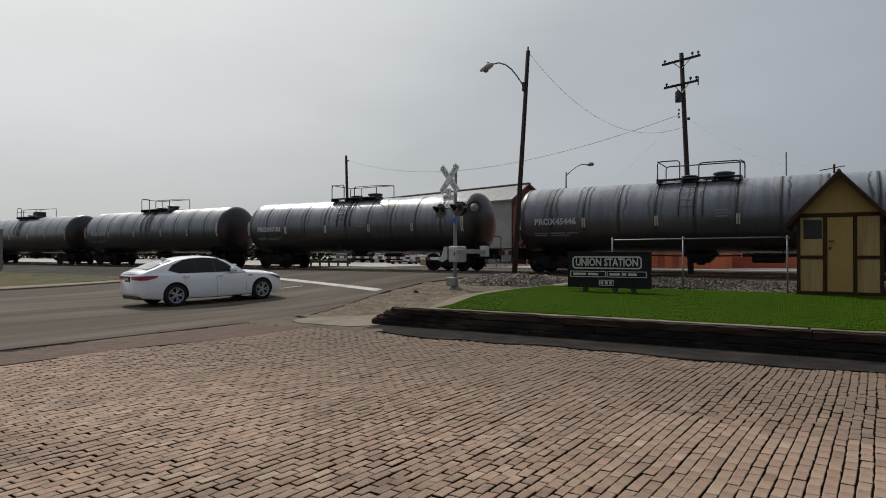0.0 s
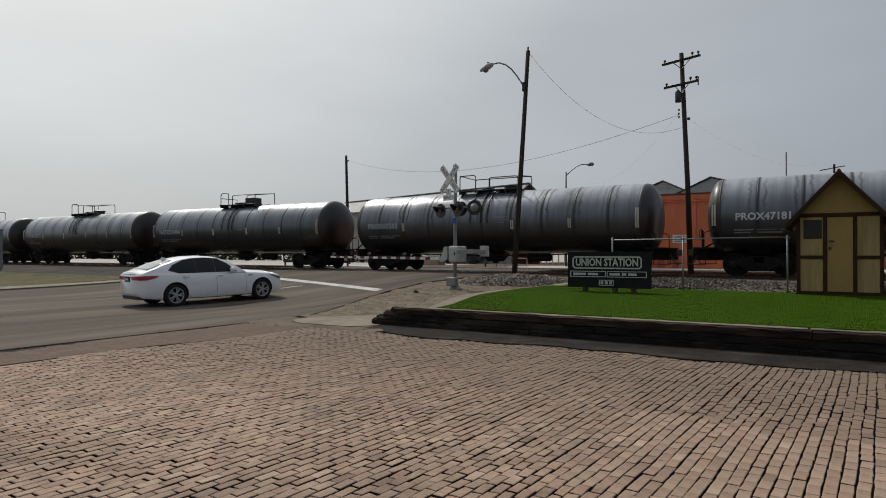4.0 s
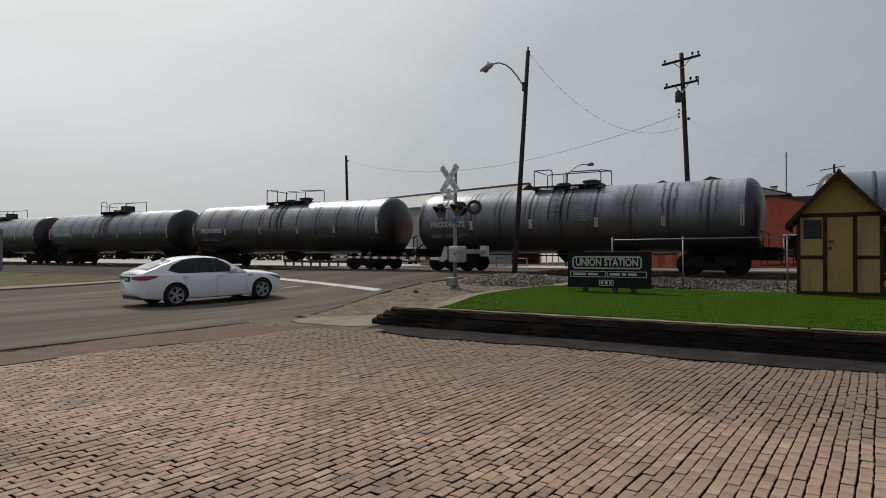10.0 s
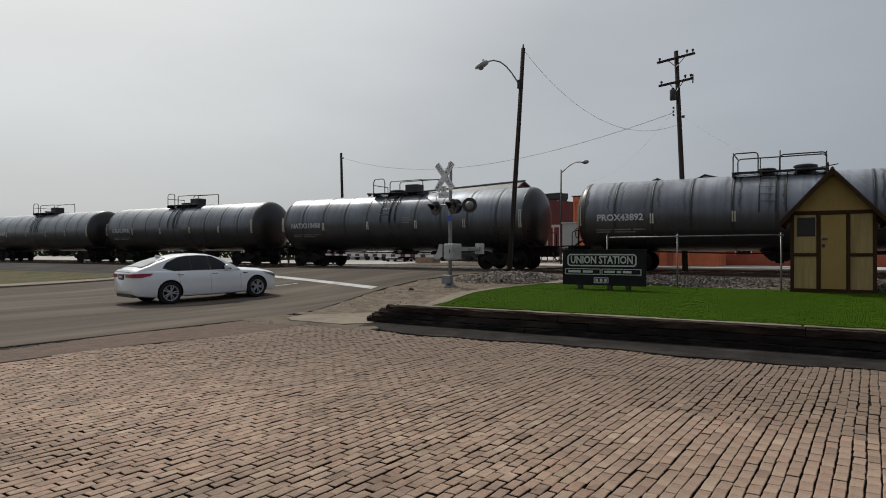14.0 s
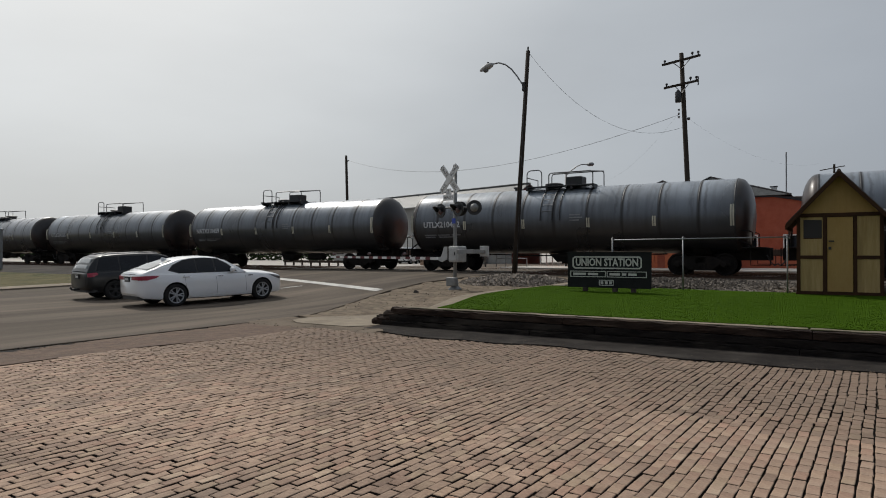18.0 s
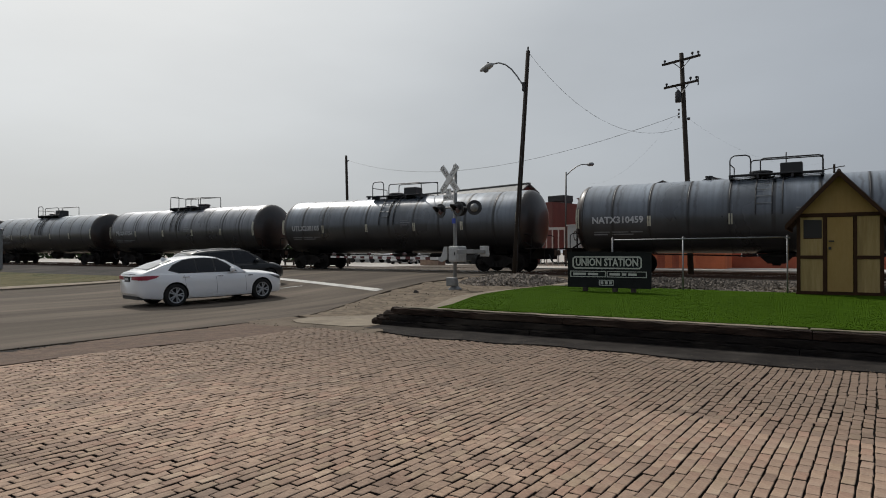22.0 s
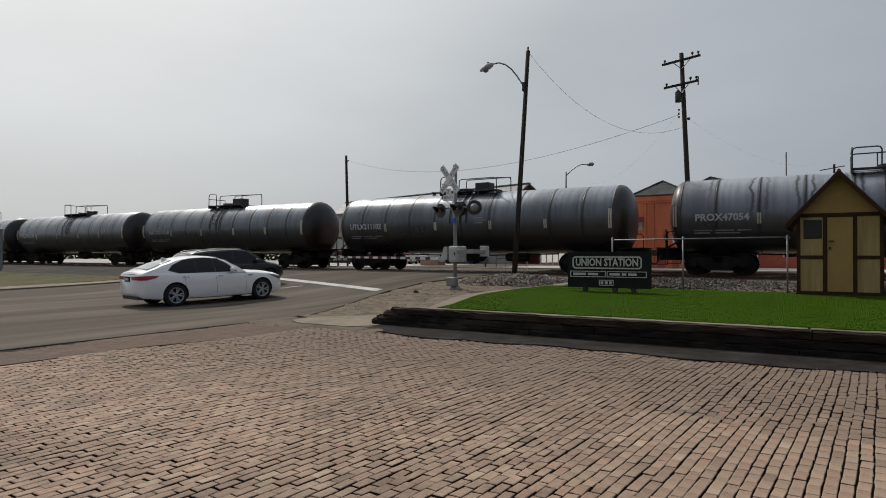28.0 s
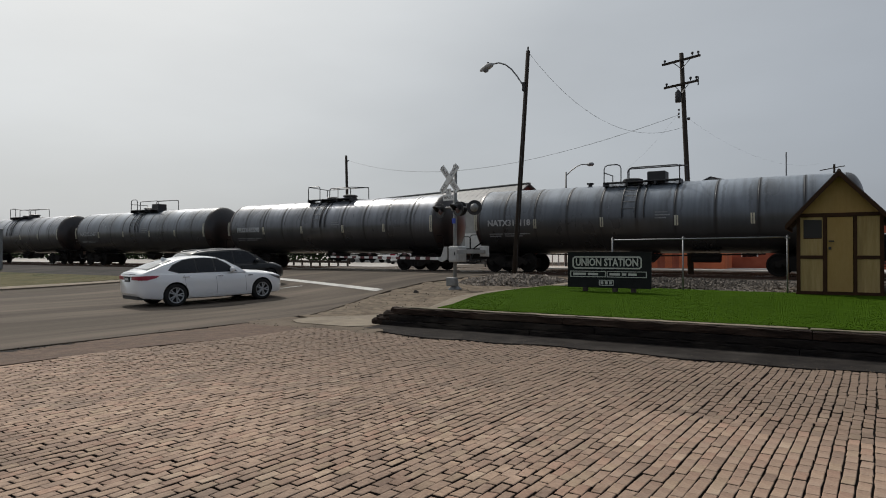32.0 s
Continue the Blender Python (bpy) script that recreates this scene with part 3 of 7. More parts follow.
strip("brick_header", [(y, -11.31 + 0.03 * math.sin(y * 1.7) + 0.05 * noise.noise((y * 3.0, 1.0, 0.0)), header_right(y) + 0.03) for y in [-20, -5, 0] + spread(3.0, 10.34, 40)], M_HEADER, lambda x, y: 0.004 * math.sin(y * 2) + 0.008 * noise.noise((x * 6, y * 6, 0.0)), "worn band of dark red bricks along the street edge", lift=-0.002, thick=0.1, steps=8)

# bare dirt between the street and the path
strip("bare_dirt", [(y, road_right(y) + 0.02 + 0.16 * noise.noise((y * 2.2, 7.0, 0.0)) + 0.06 * noise.noise((y * 8.0, 7.0, 0.0)), -7.9) for y in spread(11.5, 26.2, 120)], M_GROUND, lambda x, y: ground_z(x, y) + 0.055 * noise.noise((x * 1.3, y * 1.3, 0.0)) + 0.022 * noise.noise((x * 4.5, y * 4.5, 0.0)), "bare brown dirt beside the street", lift=0.004, thick=0.10, steps=44)

# concrete apron and path
APRON = [(10.35, -10.2), (10.8, -10.75), (11.4, -10.75), (11.9, -10.2), (12.8, -9.5), (13.6, -9.0), (14.4, -8.75)]


def apron_left(y):
    """The broken street edge of the apron."""
    for (ya, xa), (yb, xb) in zip(APRON, APRON[1:]):
        if ya <= y <= yb:
            break
    return xa + (xb - xa) * (y - ya) / (yb - ya) + 0.14 * noise.noise((y * 2.7, 0.0, 3.0)) + 0.05 * noise.noise((y * 9.0, 2.0, 3.0))


strip("pavement_apron", [(y, apron_left(y), -8.7 + 0.35 * smoothstep((y - 10.35) / 0.5) - 0.1 * smoothstep((y - 10.9) / 0.5)) for y in spread(10.36, 14.39, 34)], M_CONCRETE, ground_z, "cracked pale concrete apron at the street corner", lift=0.03, steps=5)


def path_z(x, y):
    """The path climbs from the street corner to the level of the lawn."""
    return 0.07 + 0.40 * smoothstep((y - 11.2) / 3.6) + 0.012 * max(0.0, y - 14.8)


strip("footpath", [(y, -8.40 + 0.12 * smoothstep((y - 11) / 3) + 0.45 * smoothstep((y - 16) / 2.4) + 0.06 * noise.noise((y * 1.9, 8.0, 0.0)), -6.85 - 0.45 * smoothstep((y - 11.3) / 2.5)) for y in spread(11.34, 18.2, 28) + [20.5, 24.5]], M_CONCRETE, path_z, "pale concrete footpath running past the lawn", lift=0.01, thick=0.5, steps=5)

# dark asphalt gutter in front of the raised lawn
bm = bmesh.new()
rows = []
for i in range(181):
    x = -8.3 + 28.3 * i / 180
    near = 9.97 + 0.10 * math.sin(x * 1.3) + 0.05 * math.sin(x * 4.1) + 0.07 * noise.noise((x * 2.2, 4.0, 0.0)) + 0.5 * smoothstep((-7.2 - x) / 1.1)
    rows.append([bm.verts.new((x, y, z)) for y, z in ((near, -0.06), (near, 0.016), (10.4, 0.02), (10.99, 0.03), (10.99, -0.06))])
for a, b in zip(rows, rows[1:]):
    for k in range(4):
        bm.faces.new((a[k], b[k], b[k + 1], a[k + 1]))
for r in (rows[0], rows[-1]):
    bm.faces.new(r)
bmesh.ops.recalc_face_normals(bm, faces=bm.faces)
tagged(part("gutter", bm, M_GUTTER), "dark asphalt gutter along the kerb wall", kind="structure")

# retaining kerb of old stone courses, each block a piece
WALL_Y, LAWN_Z = 11.0, 0.42
def rough_block(bm, w, amount=0.024):
    """Cuts a block up along its length and wears its faces and edges."""
    n = max(3, int(w / 0.11))
    x0 = min(v.co.x for v in bm.verts)
    for i in range(1, n):
        bmesh.ops.bisect_plane(bm, geom=list(bm.verts) + list(bm.edges) + list(bm.faces), plane_co=(x0 + w * i / n, 0, 0), plane_no=(1, 0, 0))
    for z in (0.03, 0.09, 0.15, 0.26, 0.32, 0.37):
        bmesh.ops.bisect_plane(bm, geom=list(bm.verts) + list(bm.edges) + list(bm.faces), plane_co=(0, 0, z), plane_no=(0, 0, 1))
    for v in bm.verts:
        q = v.co * 3.1 + Vector((v.co.z * 40, 7, 0))
        v.co += Vector((0, noise.noise(q) * amount, noise.noise(q * 1.7 + Vector((3, 1, 9))) * amount * 0.9))


wall = thing("kerb_wall", pose(-8.3, WALL_Y, 0), "low dark weathered kerb wall in two courses", "wall", kind="structure")
rnd = random.Random(5)
for z0, z1, set_back in ((-0.05, 0.125, -0.015), (0.130, 0.262, 0.035), (0.267, 0.405, 0.05)):
    x = 0.0 if z0 < 0.1 else 0.15 if z0 < 0.2 else 0.25
    while x < 28:
        w = rnd.uniform(1.6, 4.6)
        bm = box(x + 0.003, x + w - 0.003, set_back + rnd.uniform(-0.016, 0.016), 0.30, z0, z1 + rnd.uniform(-0.012, 0.0), 0.014)
        rough_block(bm, w)
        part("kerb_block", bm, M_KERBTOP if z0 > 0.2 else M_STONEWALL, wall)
        x += w
for i, (a, b) in enumerate([(0.28, 4.3), (4.33, 8.0), (8.03, 12.1), (12.13, 16.4), (16.43, 28.0)]):
    bm = box(a, b, 0.14, 0.36, 0.40, 0.418, 0.006)
    for k in range(1, int((b - a) / 0.12)):
        bmesh.ops.bisect_plane(bm, geom=list(bm.verts) + list(bm.edges) + list(bm.faces), plane_co=(a + 0.12 * k, 0, 0), plane_no=(1, 0, 0))
    for v in bm.verts:
        if v.co.y < 0.25:
            v.co.y += 0.07 * max(-0.4, noise.noise((v.co.x * 2.3, 1.0, 4.0))) + 0.03 * noise.noise((v.co.x * 9.0, 1.0, 4.0))
        v.co.z += 0.010 * noise.noise((v.co.x * 3.1, v.co.y * 5, 6.0))
    part("coping", bm, M_COPING, wall, "thin soiled concrete lip")
# the rounded end that turns towards the path
for k, (x0, x1, y0, y1, z1) in enumerate(((-0.34, 0.06, 0.04, 0.34, 0.15), (-0.20, 0.20, 0.03, 0.44, 0.24), (-0.04, 0.40, 0.06, 0.60, 0.33), (0.10, 0.50, 0.12, 0.60, 0.40))):
    bm = box(x0, x1, y0, y1, -0.05, z1, 0.07)
    rough_block(bm, x1 - x0, 0.05)
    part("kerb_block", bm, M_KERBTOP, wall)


def lawn_z(x, y):
    return LAWN_Z + 0.024 * (y - WALL_Y) + 0.012 * math.sin(x * 0.9) * math.sin(y * 0.8)


def lawn_left(y):
    """The lawn bulges towards the path half-way along."""
    return -7.10 - 0.66 * smoothstep((y - 11.3) / 3.6) + 0.36 * smoothstep((y - 15.8) / 2.6) + 0.03 * noise.noise((y * 3.0, 5.0, 0.0))


lawn_rows = [(y, lawn_left(y), 20.0) for y in spread(11.36, 18.2, 9)]
strip("lawn", lawn_rows, M_SOIL, lawn_z, "raised lawn of short dense green grass", lift=0.0, thick=0.5, steps=30)


def tufts(name, count, place, material, height, width, label, seed, leaning=(0.1, 0.6)):
    """Many small blades in one mesh."""
    r = np.random.RandomState(seed)
    verts, faces = [], []
    for _ in range(count):
        x, y, z, s = place(r)
        a, lean = r.uniform(0, math.tau), r.uniform(*leaning)
        h, w = height * s * r.uniform(0.6, 1.2), width * s
        dx, dy = math.cos(a) * w, math.sin(a) * w
        lx, ly = math.cos(a + 1.6) * lean * h, math.sin(a + 1.6) * lean * h
        k = len(verts)
        verts += [(x - dx, y - dy, z - 0.01), (x + dx, y + dy, z - 0.01), (x + lx, y + ly, z + h)]
        faces.append((k, k + 1, k + 2))
    me = bpy.data.meshes.new(name)
    me.from_pydata(verts, [], faces)
    me.update()
    ob = tagged(linked(name, me, material, smooth=True), label, "grass", kind="stuff")
    me.normals_split_custom_set_from_vertices([(0.0, 0.0, 1.0)] * len(verts))
    return ob


def on_lawn(r):
    while True:
        y = 11.38 + 6.8 * r.rand() ** 1.2
        x = r.uniform(-7.9, 7)
        if x > lawn_left(y) + 0.02:
            return x, y, lawn_z(x, y), 1.0


tufts("lawn_grass", 95000, on_lawn, M_GRASS, 0.012, 0.011, "short dense green lawn grass", 3, (0.7, 1.9))


def on_verge(r):
    y = 8 + 11.4 * r.rand()
    x = road_left(y) - 1.9 - 16 * r.rand()
    return x, y, ground_z(x, y) + 0.065, r.uniform(0.4, 1.3)


tufts("verge_weeds", 9000, on_verge, M_DRY, 0.03, 0.010, "dry yellow-green weeds on the verge", 4)


def stones(name, count, place, size, label, seed, material=None):
    """Broken stones: squashed rough lumps, all in one mesh."""
    r = np.random.RandomState(seed)
    base = np.array([(1, 0, 0), (-1, 0, 0), (0, 1, 0), (0, -1, 0), (0, 0, 1), (0, 0, -1)], float)
    tri = ((0, 2, 4), (2, 1, 4), (1, 3, 4), (3, 0, 4), (2, 0, 5), (1, 2, 5), (3, 1, 5), (0, 3, 5))
    verts, faces = [], []
    for _ in range(count):
        x, y, z, s = place(r)
        q = Euler(r.uniform(0, 6.28, 3)).to_matrix()
        shape = base * r.uniform(0.6, 1.3, (6, 1)) * size * s * r.uniform(0.5, 1.3)
        k = len(verts)
        verts += [tuple(Vector((x, y, z)) + q @ Vector(p)) for p in shape]
        faces += [(a + k, b + k, c + k) for a, b, c in tri]
    me = bpy.data.meshes.new(name)
    me.from_pydata(verts, [], faces)
    me.update()
    return tagged(linked(name, me, material or M_BALLAST), label, "stones", kind="stuff")


def rubble(r):
    a, d = r.uniform(0, math.tau), r.rand() ** 0.6
    x, y = -10.6 + 2.2 * d * math.cos(a), 22.6 + 2.0 * d * math.sin(a)
    return x, y, ground_z(x, y) - 0.03 + 0.26 * (1 - d * d), r.uniform(0.7, 1.4)


stones("rubble", 1700, rubble, 0.075, "heap of broken grey-brown stones at the foot of the pole", 11, M_RUBBLE)


def clods(r):
    """Dark crumbs along the street joint and the gutter's lip."""
    k = r.rand()
    if k < 0.45:
        y = 3 + 7.5 * r.rand()
        return -11.40 + 0.07 * r.randn() + 0.05 * math.sin(y * 2.3), y, 0.0, r.uniform(0.5, 1.4)
    x = -8.3 + 14 * r.rand()
    return x, 9.95 + 0.10 * math.sin(x * 1.3) + 0.05 * math.sin(x * 4.1) + 0.5 * smoothstep((-7.2 - x) / 1.1) + 0.05 * r.randn(), 0.0, r.uniform(0.4, 1.2)


def grit_place(r):
    """Grit along the gutter, the kerb's foot and the street corner."""
    if r.rand() < 0.12:
        return -11.2 + 3.6 * r.rand(), 9.7 + 0.9 * r.rand(), 0.012, r.uniform(0.5, 1.7)
    x = -8.2 + 16 * r.rand()
    return x, 9.9 + 1.05 * r.rand() ** 1.6, 0.018, r.uniform(0.3, 1.2)


stones("grit", 1500, grit_place, 0.009, "loose brown grit along the gutter and corner", 19, M_DIRT)
stones("crumbs", 520, clods, 0.014, "dark crumbs of earth and asphalt along the open joints", 17, M_CRACK)


def bed(r):
    x = r.uniform(-7.0, 6.0)
    y = r.uniform(18.3, 24.5)
    return x, y, 0.60 + 0.04 * math.sin(x), 1.0


strip("trackside_gravel", [(y, -7.2, 25) for y in (18.22, 20, 22, 24, 26.2)], M_BALLAST, lambda x, y: 0.58, "coarse pale gravel beside the track", lift=0.0, steps=10)
stones("gravel", 4200, bed, 0.07, "coarse pale gravel behind the fence", 12)


def near_mast(r):
    y = r.uniform(13.6, 21.5)
    x = road_right(y) + 0.3 + (-8.5 - road_right(y)) * r.rand() ** 1.3
    return x, y, ground_z(x, y) + 0.01 + 0.05 * noise.noise((x * 1.3, y * 1.3, 0.0)), r.uniform(0.5, 2.2)


stones("loose_stones", 260, near_mast, 0.012, "small loose stones scattered on the bare dirt", 13, M_DIRT)


def ballast_place(r):
    while True:
        x = r.uniform(-75, 14)
        if not -27.2 < x < -12.7:
            break
    t = r.uniform(-2.1, 2.1)
    return x, TRACK_Y + t, RAIL_Z - 0.17 - 0.06 * max(0, abs(t) - 1.3), 1.0


# railway: ballast shoulder, ties, rails
def track(y0, name, x0, x1):
    for xa, xb in ((x0, ROAD_LEFT - 0.03), (-12.87, x1)):
        bm = prism([(y0 - 2.6, 0.35), (y0 - 1.6, RAIL_Z - 0.2), (y0 + 1.6, RAIL_Z - 0.2), (y0 + 2.3, 0.4)], xa, xb)
        tagged(part("ballast_bed", bm, M_BALLAST), "grey-brown stone ballast bed under the track", kind="structure")
    for side in (-1, 1):
        yc = y0 + side * GAUGE / 2
        bm = bmesh.new()
        o = [(-0.07, -0.17), (0.07, -0.17), (0.07, -0.155), (0.012, -0.13), (0.012, -0.045), (0.036, -0.03), (0.036, -0.004), (0.03, 0.0), (-0.03, 0.0), (-0.036, -0.004), (-0.036, -0.03), (-0.012, -0.045), (-0.012, -0.13), (-0.07, -0.155)]
        prism([(yc + a, RAIL_Z + b) for a, b in o], -400, 200, bm=bm)
        ob = part("rail", bm, M_RUST)
        ob.data.materials.append(M_RAILTOP)
        for p in ob.data.polygons:
            if p.normal.z > 0.9 and p.center.z > RAIL_Z - 0.01:
                p.material_index = 1
        tagged(ob, "rusty steel rail with a polished top", kind="structure")


track(TRACK_Y, "near", -400, 200)
track(TRACK2_Y, "far", -400, 200)
stones("ballast", 5000, ballast_place, 0.045, "crushed stone ballast between and beside the rails", 14)
tie_me = bpy.data.meshes.new("tie")
bm = box(-0.115, 0.115, -1.3, 1.3, -0.17, 0.0, 0.01)
bm.to_mesh(tie_me)
bm.free()
ties = thing("track_ties", pose(0, TRACK_Y, RAIL_Z - 0.17), "dark creosoted timber ties under the rails", "railway ties", kind="structure")
for i in range(150):
    x = -72 + 0.55 * i
    if not -27.3 < x < -12.6:
        linked("tie", tie_me, M_TIE, ties, at=pose(x, 0, rnd.uniform(-0.01, 0.005), 0, 0, rnd.uniform(-1, 1)))


# dark shrubs far behind the tracks
def far_shrub(r):
    x = r.uniform(-170, -47)
    y = 66 + r.uniform(-1.2, 1.2)
    top = 2.6 + 1.0 * noise.noise((x * 0.15, 2.0, 0.0)) + 0.5 * noise.noise((x * 0.7, 5.0, 0.0))
    return x, y, 0.45 + top * r.rand() ** 0.8, 1.0


stones("far_shrubs", 9000, far_shrub, 0.20, "line of dark shrubs beyond the yard", 31, M_HEDGE)

# ---- the train ----
SPEED = 6.653
# where the right-hand end of each car stands at the start
ENDS = [3.44, -14.74, -32.86, -50.9, -68.74, -86.55, -104.53, -122.33, -140.1, -158.16, -175.89, -193.68, -211.76, -229.46, -247.04, -264.95, -282.85, -300.75]
TANK_R, TANK_ZC, TANK_HALF = 1.535, 2.44, 8.107
WHEEL_R = 0.457
HUB_X = 6.15


def tank_side(z, lift=0.0):
    """How far the near side of the tank lies from its axis, at the height z."""
    return -math.sqrt(max(0.01, TANK_R ** 2 - (z - TANK_ZC) ** 2)) - lift


def on_tank(angle, lift=0.0):
    """A point (y, z) on the tank's round: angle 0 is the near side, 90 the top."""
    a = radians(angle)
    return -(TANK_R + lift) * math.cos(a), TANK_ZC + (TANK_R + lift) * math.sin(a)


def make_wheelset():
    bm = bmesh.new()
    for s in (-1, 1):
        y = s * 0.735
        lathe([(y - 0.07, 0), (y - 0.07, 0.10), (y - 0.05, 0.16), (y - 0.02, 0.36), (y - 0.068, 0.39), (y - 0.068, WHEEL_R - 0.005), (y + 0.04, WHEEL_R), (y + 0.055, WHEEL_R - 0.01), (y + 0.055, 0.385), (y + 0.02, 0.36), (y + 0.04, 0.16), (y + 0.06, 0.1), (y + 0.06, 0)], "y", 24, bm)
        for k in range(4):
            a = k * math.pi / 2
            box(0.22 * math.cos(a) - 0.03, 0.22 * math.cos(a) + 0.03, y + s * 0.02, y + s * 0.045, 0.22 * math.sin(a) - 0.03, 0.22 * math.sin(a) + 0.03, bm=bm)
    rod([(0, -1.0, 0), (0, 1.0, 0)], 0.08, 12, bm)
    me = bpy.data.meshes.new("wheelset")
    bm.to_mesh(me)
    bm.free()
    me.materials.append(M_TANKBLACK)
    return me


WHEELSET = make_wheelset()


def sideframe(y):
    """Cast truck side frame: an arched bar over two axle boxes with a window for the springs."""
    bm = bmesh.new()
    o = [(-1.12, 0.42), (-1.12, 0.58), (-0.80, 0.64), (-0.45, 0.78), (0.45, 0.78), (0.80, 0.64), (1.12, 0.58), (1.12, 0.42), (0.72, 0.42), (0.42, 0.22), (-0.42, 0.22), (-0.72, 0.42)]
    prism(o, y - 0.05, y + 0.05, "y", bm)
    bmesh.ops.bevel(bm, geom=list(bm.edges), offset=0.015, segments=1, affect="EDGES")
    for s in (-1, 1):
        lathe([(y - 0.16, 0), (y - 0.16, 0.10), (y - 0.13, 0.125), (y + 0.04, 0.125), (y + 0.04, 0)], "y", 12, bm, (s * 0.89, 0, WHEEL_R))
    return bm


def make_tank_car(variant):
    car = thing("tank_car", pose(0, 0, 0), "long black railway tank car with dusty streaked paint and painted-on sheen", "tank car", "cars of the train")
    R, zc, H = TANK_R, TANK_ZC, TANK_HALF
    head = [(H - 0.58 * (1 - math.sin(a)), R * math.cos(a) ** 0.85) for a in (i * math.pi / 2 / 9 for i in range(9))]
    prof = [(-H + 0.58 + i * (2 * H - 1.16) / 24, R) for i in range(25)]
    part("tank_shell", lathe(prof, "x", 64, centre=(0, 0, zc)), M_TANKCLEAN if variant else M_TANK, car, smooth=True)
    for s in (-1, 1):
        part("tank_head", lathe([(s * a, r) for a, r in head] + [(s * H, 0)], "x", 64, centre=(0, 0, zc)), M_TANKHEAD, car, "black dished tank end", smooth=True)
    # weld seams
    seam = bpy.data.meshes.new("weld_seam")
    bm = bmesh.new()
    lathe([(-0.035, R - 0.004), (-0.028, R + 0.004), (0.028, R + 0.004), (0.035, R - 0.004)], "x", 64, bm, (0, 0, zc))
    bm.to_mesh(seam)
    bm.free()
    for k in (-5, -4, -3, -2, -1, 1, 2, 3, 4, 5):
        linked("weld_seam", seam, M_SEAM, car, smooth=True, at=pose(k * SEAM_STEP if abs(k) < 5 else k * 1.498, 0, 0))
    # reflector tapes on the near side
    for x, h in ((-7.72, 0.85), (-4.62, 0.42), (-1.50, 0.42), (1.60, 0.42), (4.42, 0.42), (7.40, 0.85)):
        bm = bmesh.new()
        zt = zc - 0.02 if h > 0.5 else zc - 0.18
        n = 6
        for k, xa in ((0, x - 0.075), (1, x + 0.015)):
            a = [bm.verts.new((xa, tank_side(zt + h / 2 - h * i / n, 0.006), zt + h / 2 - h * i / n)) for i in range(n + 1)]
            b = [bm.verts.new((xa + 0.06, tank_side(zt + h / 2 - h * i / n, 0.006), zt + h / 2 - h * i / n)) for i in range(n + 1)]
            for i in range(n):
                bm.faces.new((a[i], a[i + 1], b[i + 1], b[i]))
        ex = bmesh.ops.extrude_face_region(bm, geom=list(bm.faces))
        for v in [g for g in ex["geom"] if isinstance(g, bmesh.types.BMVert)]:
            v.co.y += 0.004
        bmesh.ops.recalc_face_normals(bm, faces=bm.faces)
        part("reflector_tape", bm, M_STRIP, car, "pale yellow reflector strips")
    # straps of the side ladder and its rungs
    for x in (-0.62, -0.05, 0.30):
        pts = [(x, *on_tank(a, 0.05)) for a in range(-2, 84, 8)]
        part("ladder_rail" if x < 0.2 else "strap", rod(pts, 0.028, 6), M_BLACK, car)
    for a in range(14, 76, 11):
        part("rung", rod([(-0.62, *on_tank(a, 0.06)), (-0.05, *on_tank(a, 0.06))], 0.014, 6), M_STEEL, car)
    # top walkway with its railing
    top = zc + R
    part("walkway", box(-1.65, 1.65, -0.85, -0.30, top + 0.02, top + 0.07, 0.01), M_BLACK, car)
    part("walkway", box(-1.65, 1.65, 0.30, 0.85, top + 0.02, top + 0.07, 0.01), M_BLACK, car)
    for x in (-1.6, -0.6, 0.6, 1.6):
        part("walkway_bracket", box(x - 0.04, x + 0.04, -0.85, 0.85, top - 0.12, top + 0.02), M_BLACK, car)

    def bow(xa, xb, y, h, turn=0.12):
        z0 = top + 0.05
        return rod([(xa, y, z0), (xa, y, z0 + h - turn), (xa + turn * 0.3, y, z0 + h - turn * 0.3), (xa + turn, y, z0 + h), (xb - turn, y, z0 + h), (xb - turn * 0.3, y, z0 + h - turn * 0.3), (xb, y, z0 + h - turn), (xb, y, z0)], 0.026, 6)
    if variant == 0:
        part("railing", bow(-1.6, -0.7, -0.82, 0.76), M_BLACK, car)
        part("railing", bow(0.05, 1.6, -0.82, 0.60), M_BLACK, car)
        part("railing", bow(-1.6, 1.6, 0.82, 0.74), M_BLACK, car)
        part("end_railing", rod([(-1.6, -0.82, top + 0.82), (-1.6, 0.82, top + 0.78)], 0.024, 6), M_BLACK, car)
        part("end_railing", rod([(1.6, -0.82, top + 0.66), (1.6, 0.82, top + 0.78)], 0.024, 6), M_BLACK, car)
        part("railing_post", rod([(-0.75, 0.82, top), (-0.75, 0.82, top + 0.78)], 0.022, 6), M_BLACK, car)
        part("manway", lathe([(top - 0.1, 0), (top - 0.1, 0.36), (top + 0.2, 0.36), (top + 0.2, 0.42), (top + 0.27, 0.42), (top + 0.31, 0.30), (top + 0.31, 0)], "z", 20, centre=(0.9, 0, 0)), M_BLACK, car)
        part("valve_hood", lathe([(top - 0.1, 0), (top - 0.1, 0.30), (top + 0.16, 0.30), (top + 0.20, 0.36), (top + 0.24, 0.28), (top + 0.26, 0)], "z", 16, centre=(-0.45, 0, 0)), M_BLACK, car)
    else:
        part("railing", bow(-1.6, -0.85, -0.82, 0.78, 0.18), M_BLACK, car)
        part("railing", bow(-0.5, 1.6, -0.82, 0.60), M_BLACK, car)
        part("railing", bow(-1.0, 1.6, 0.82, 0.76), M_BLACK, car)
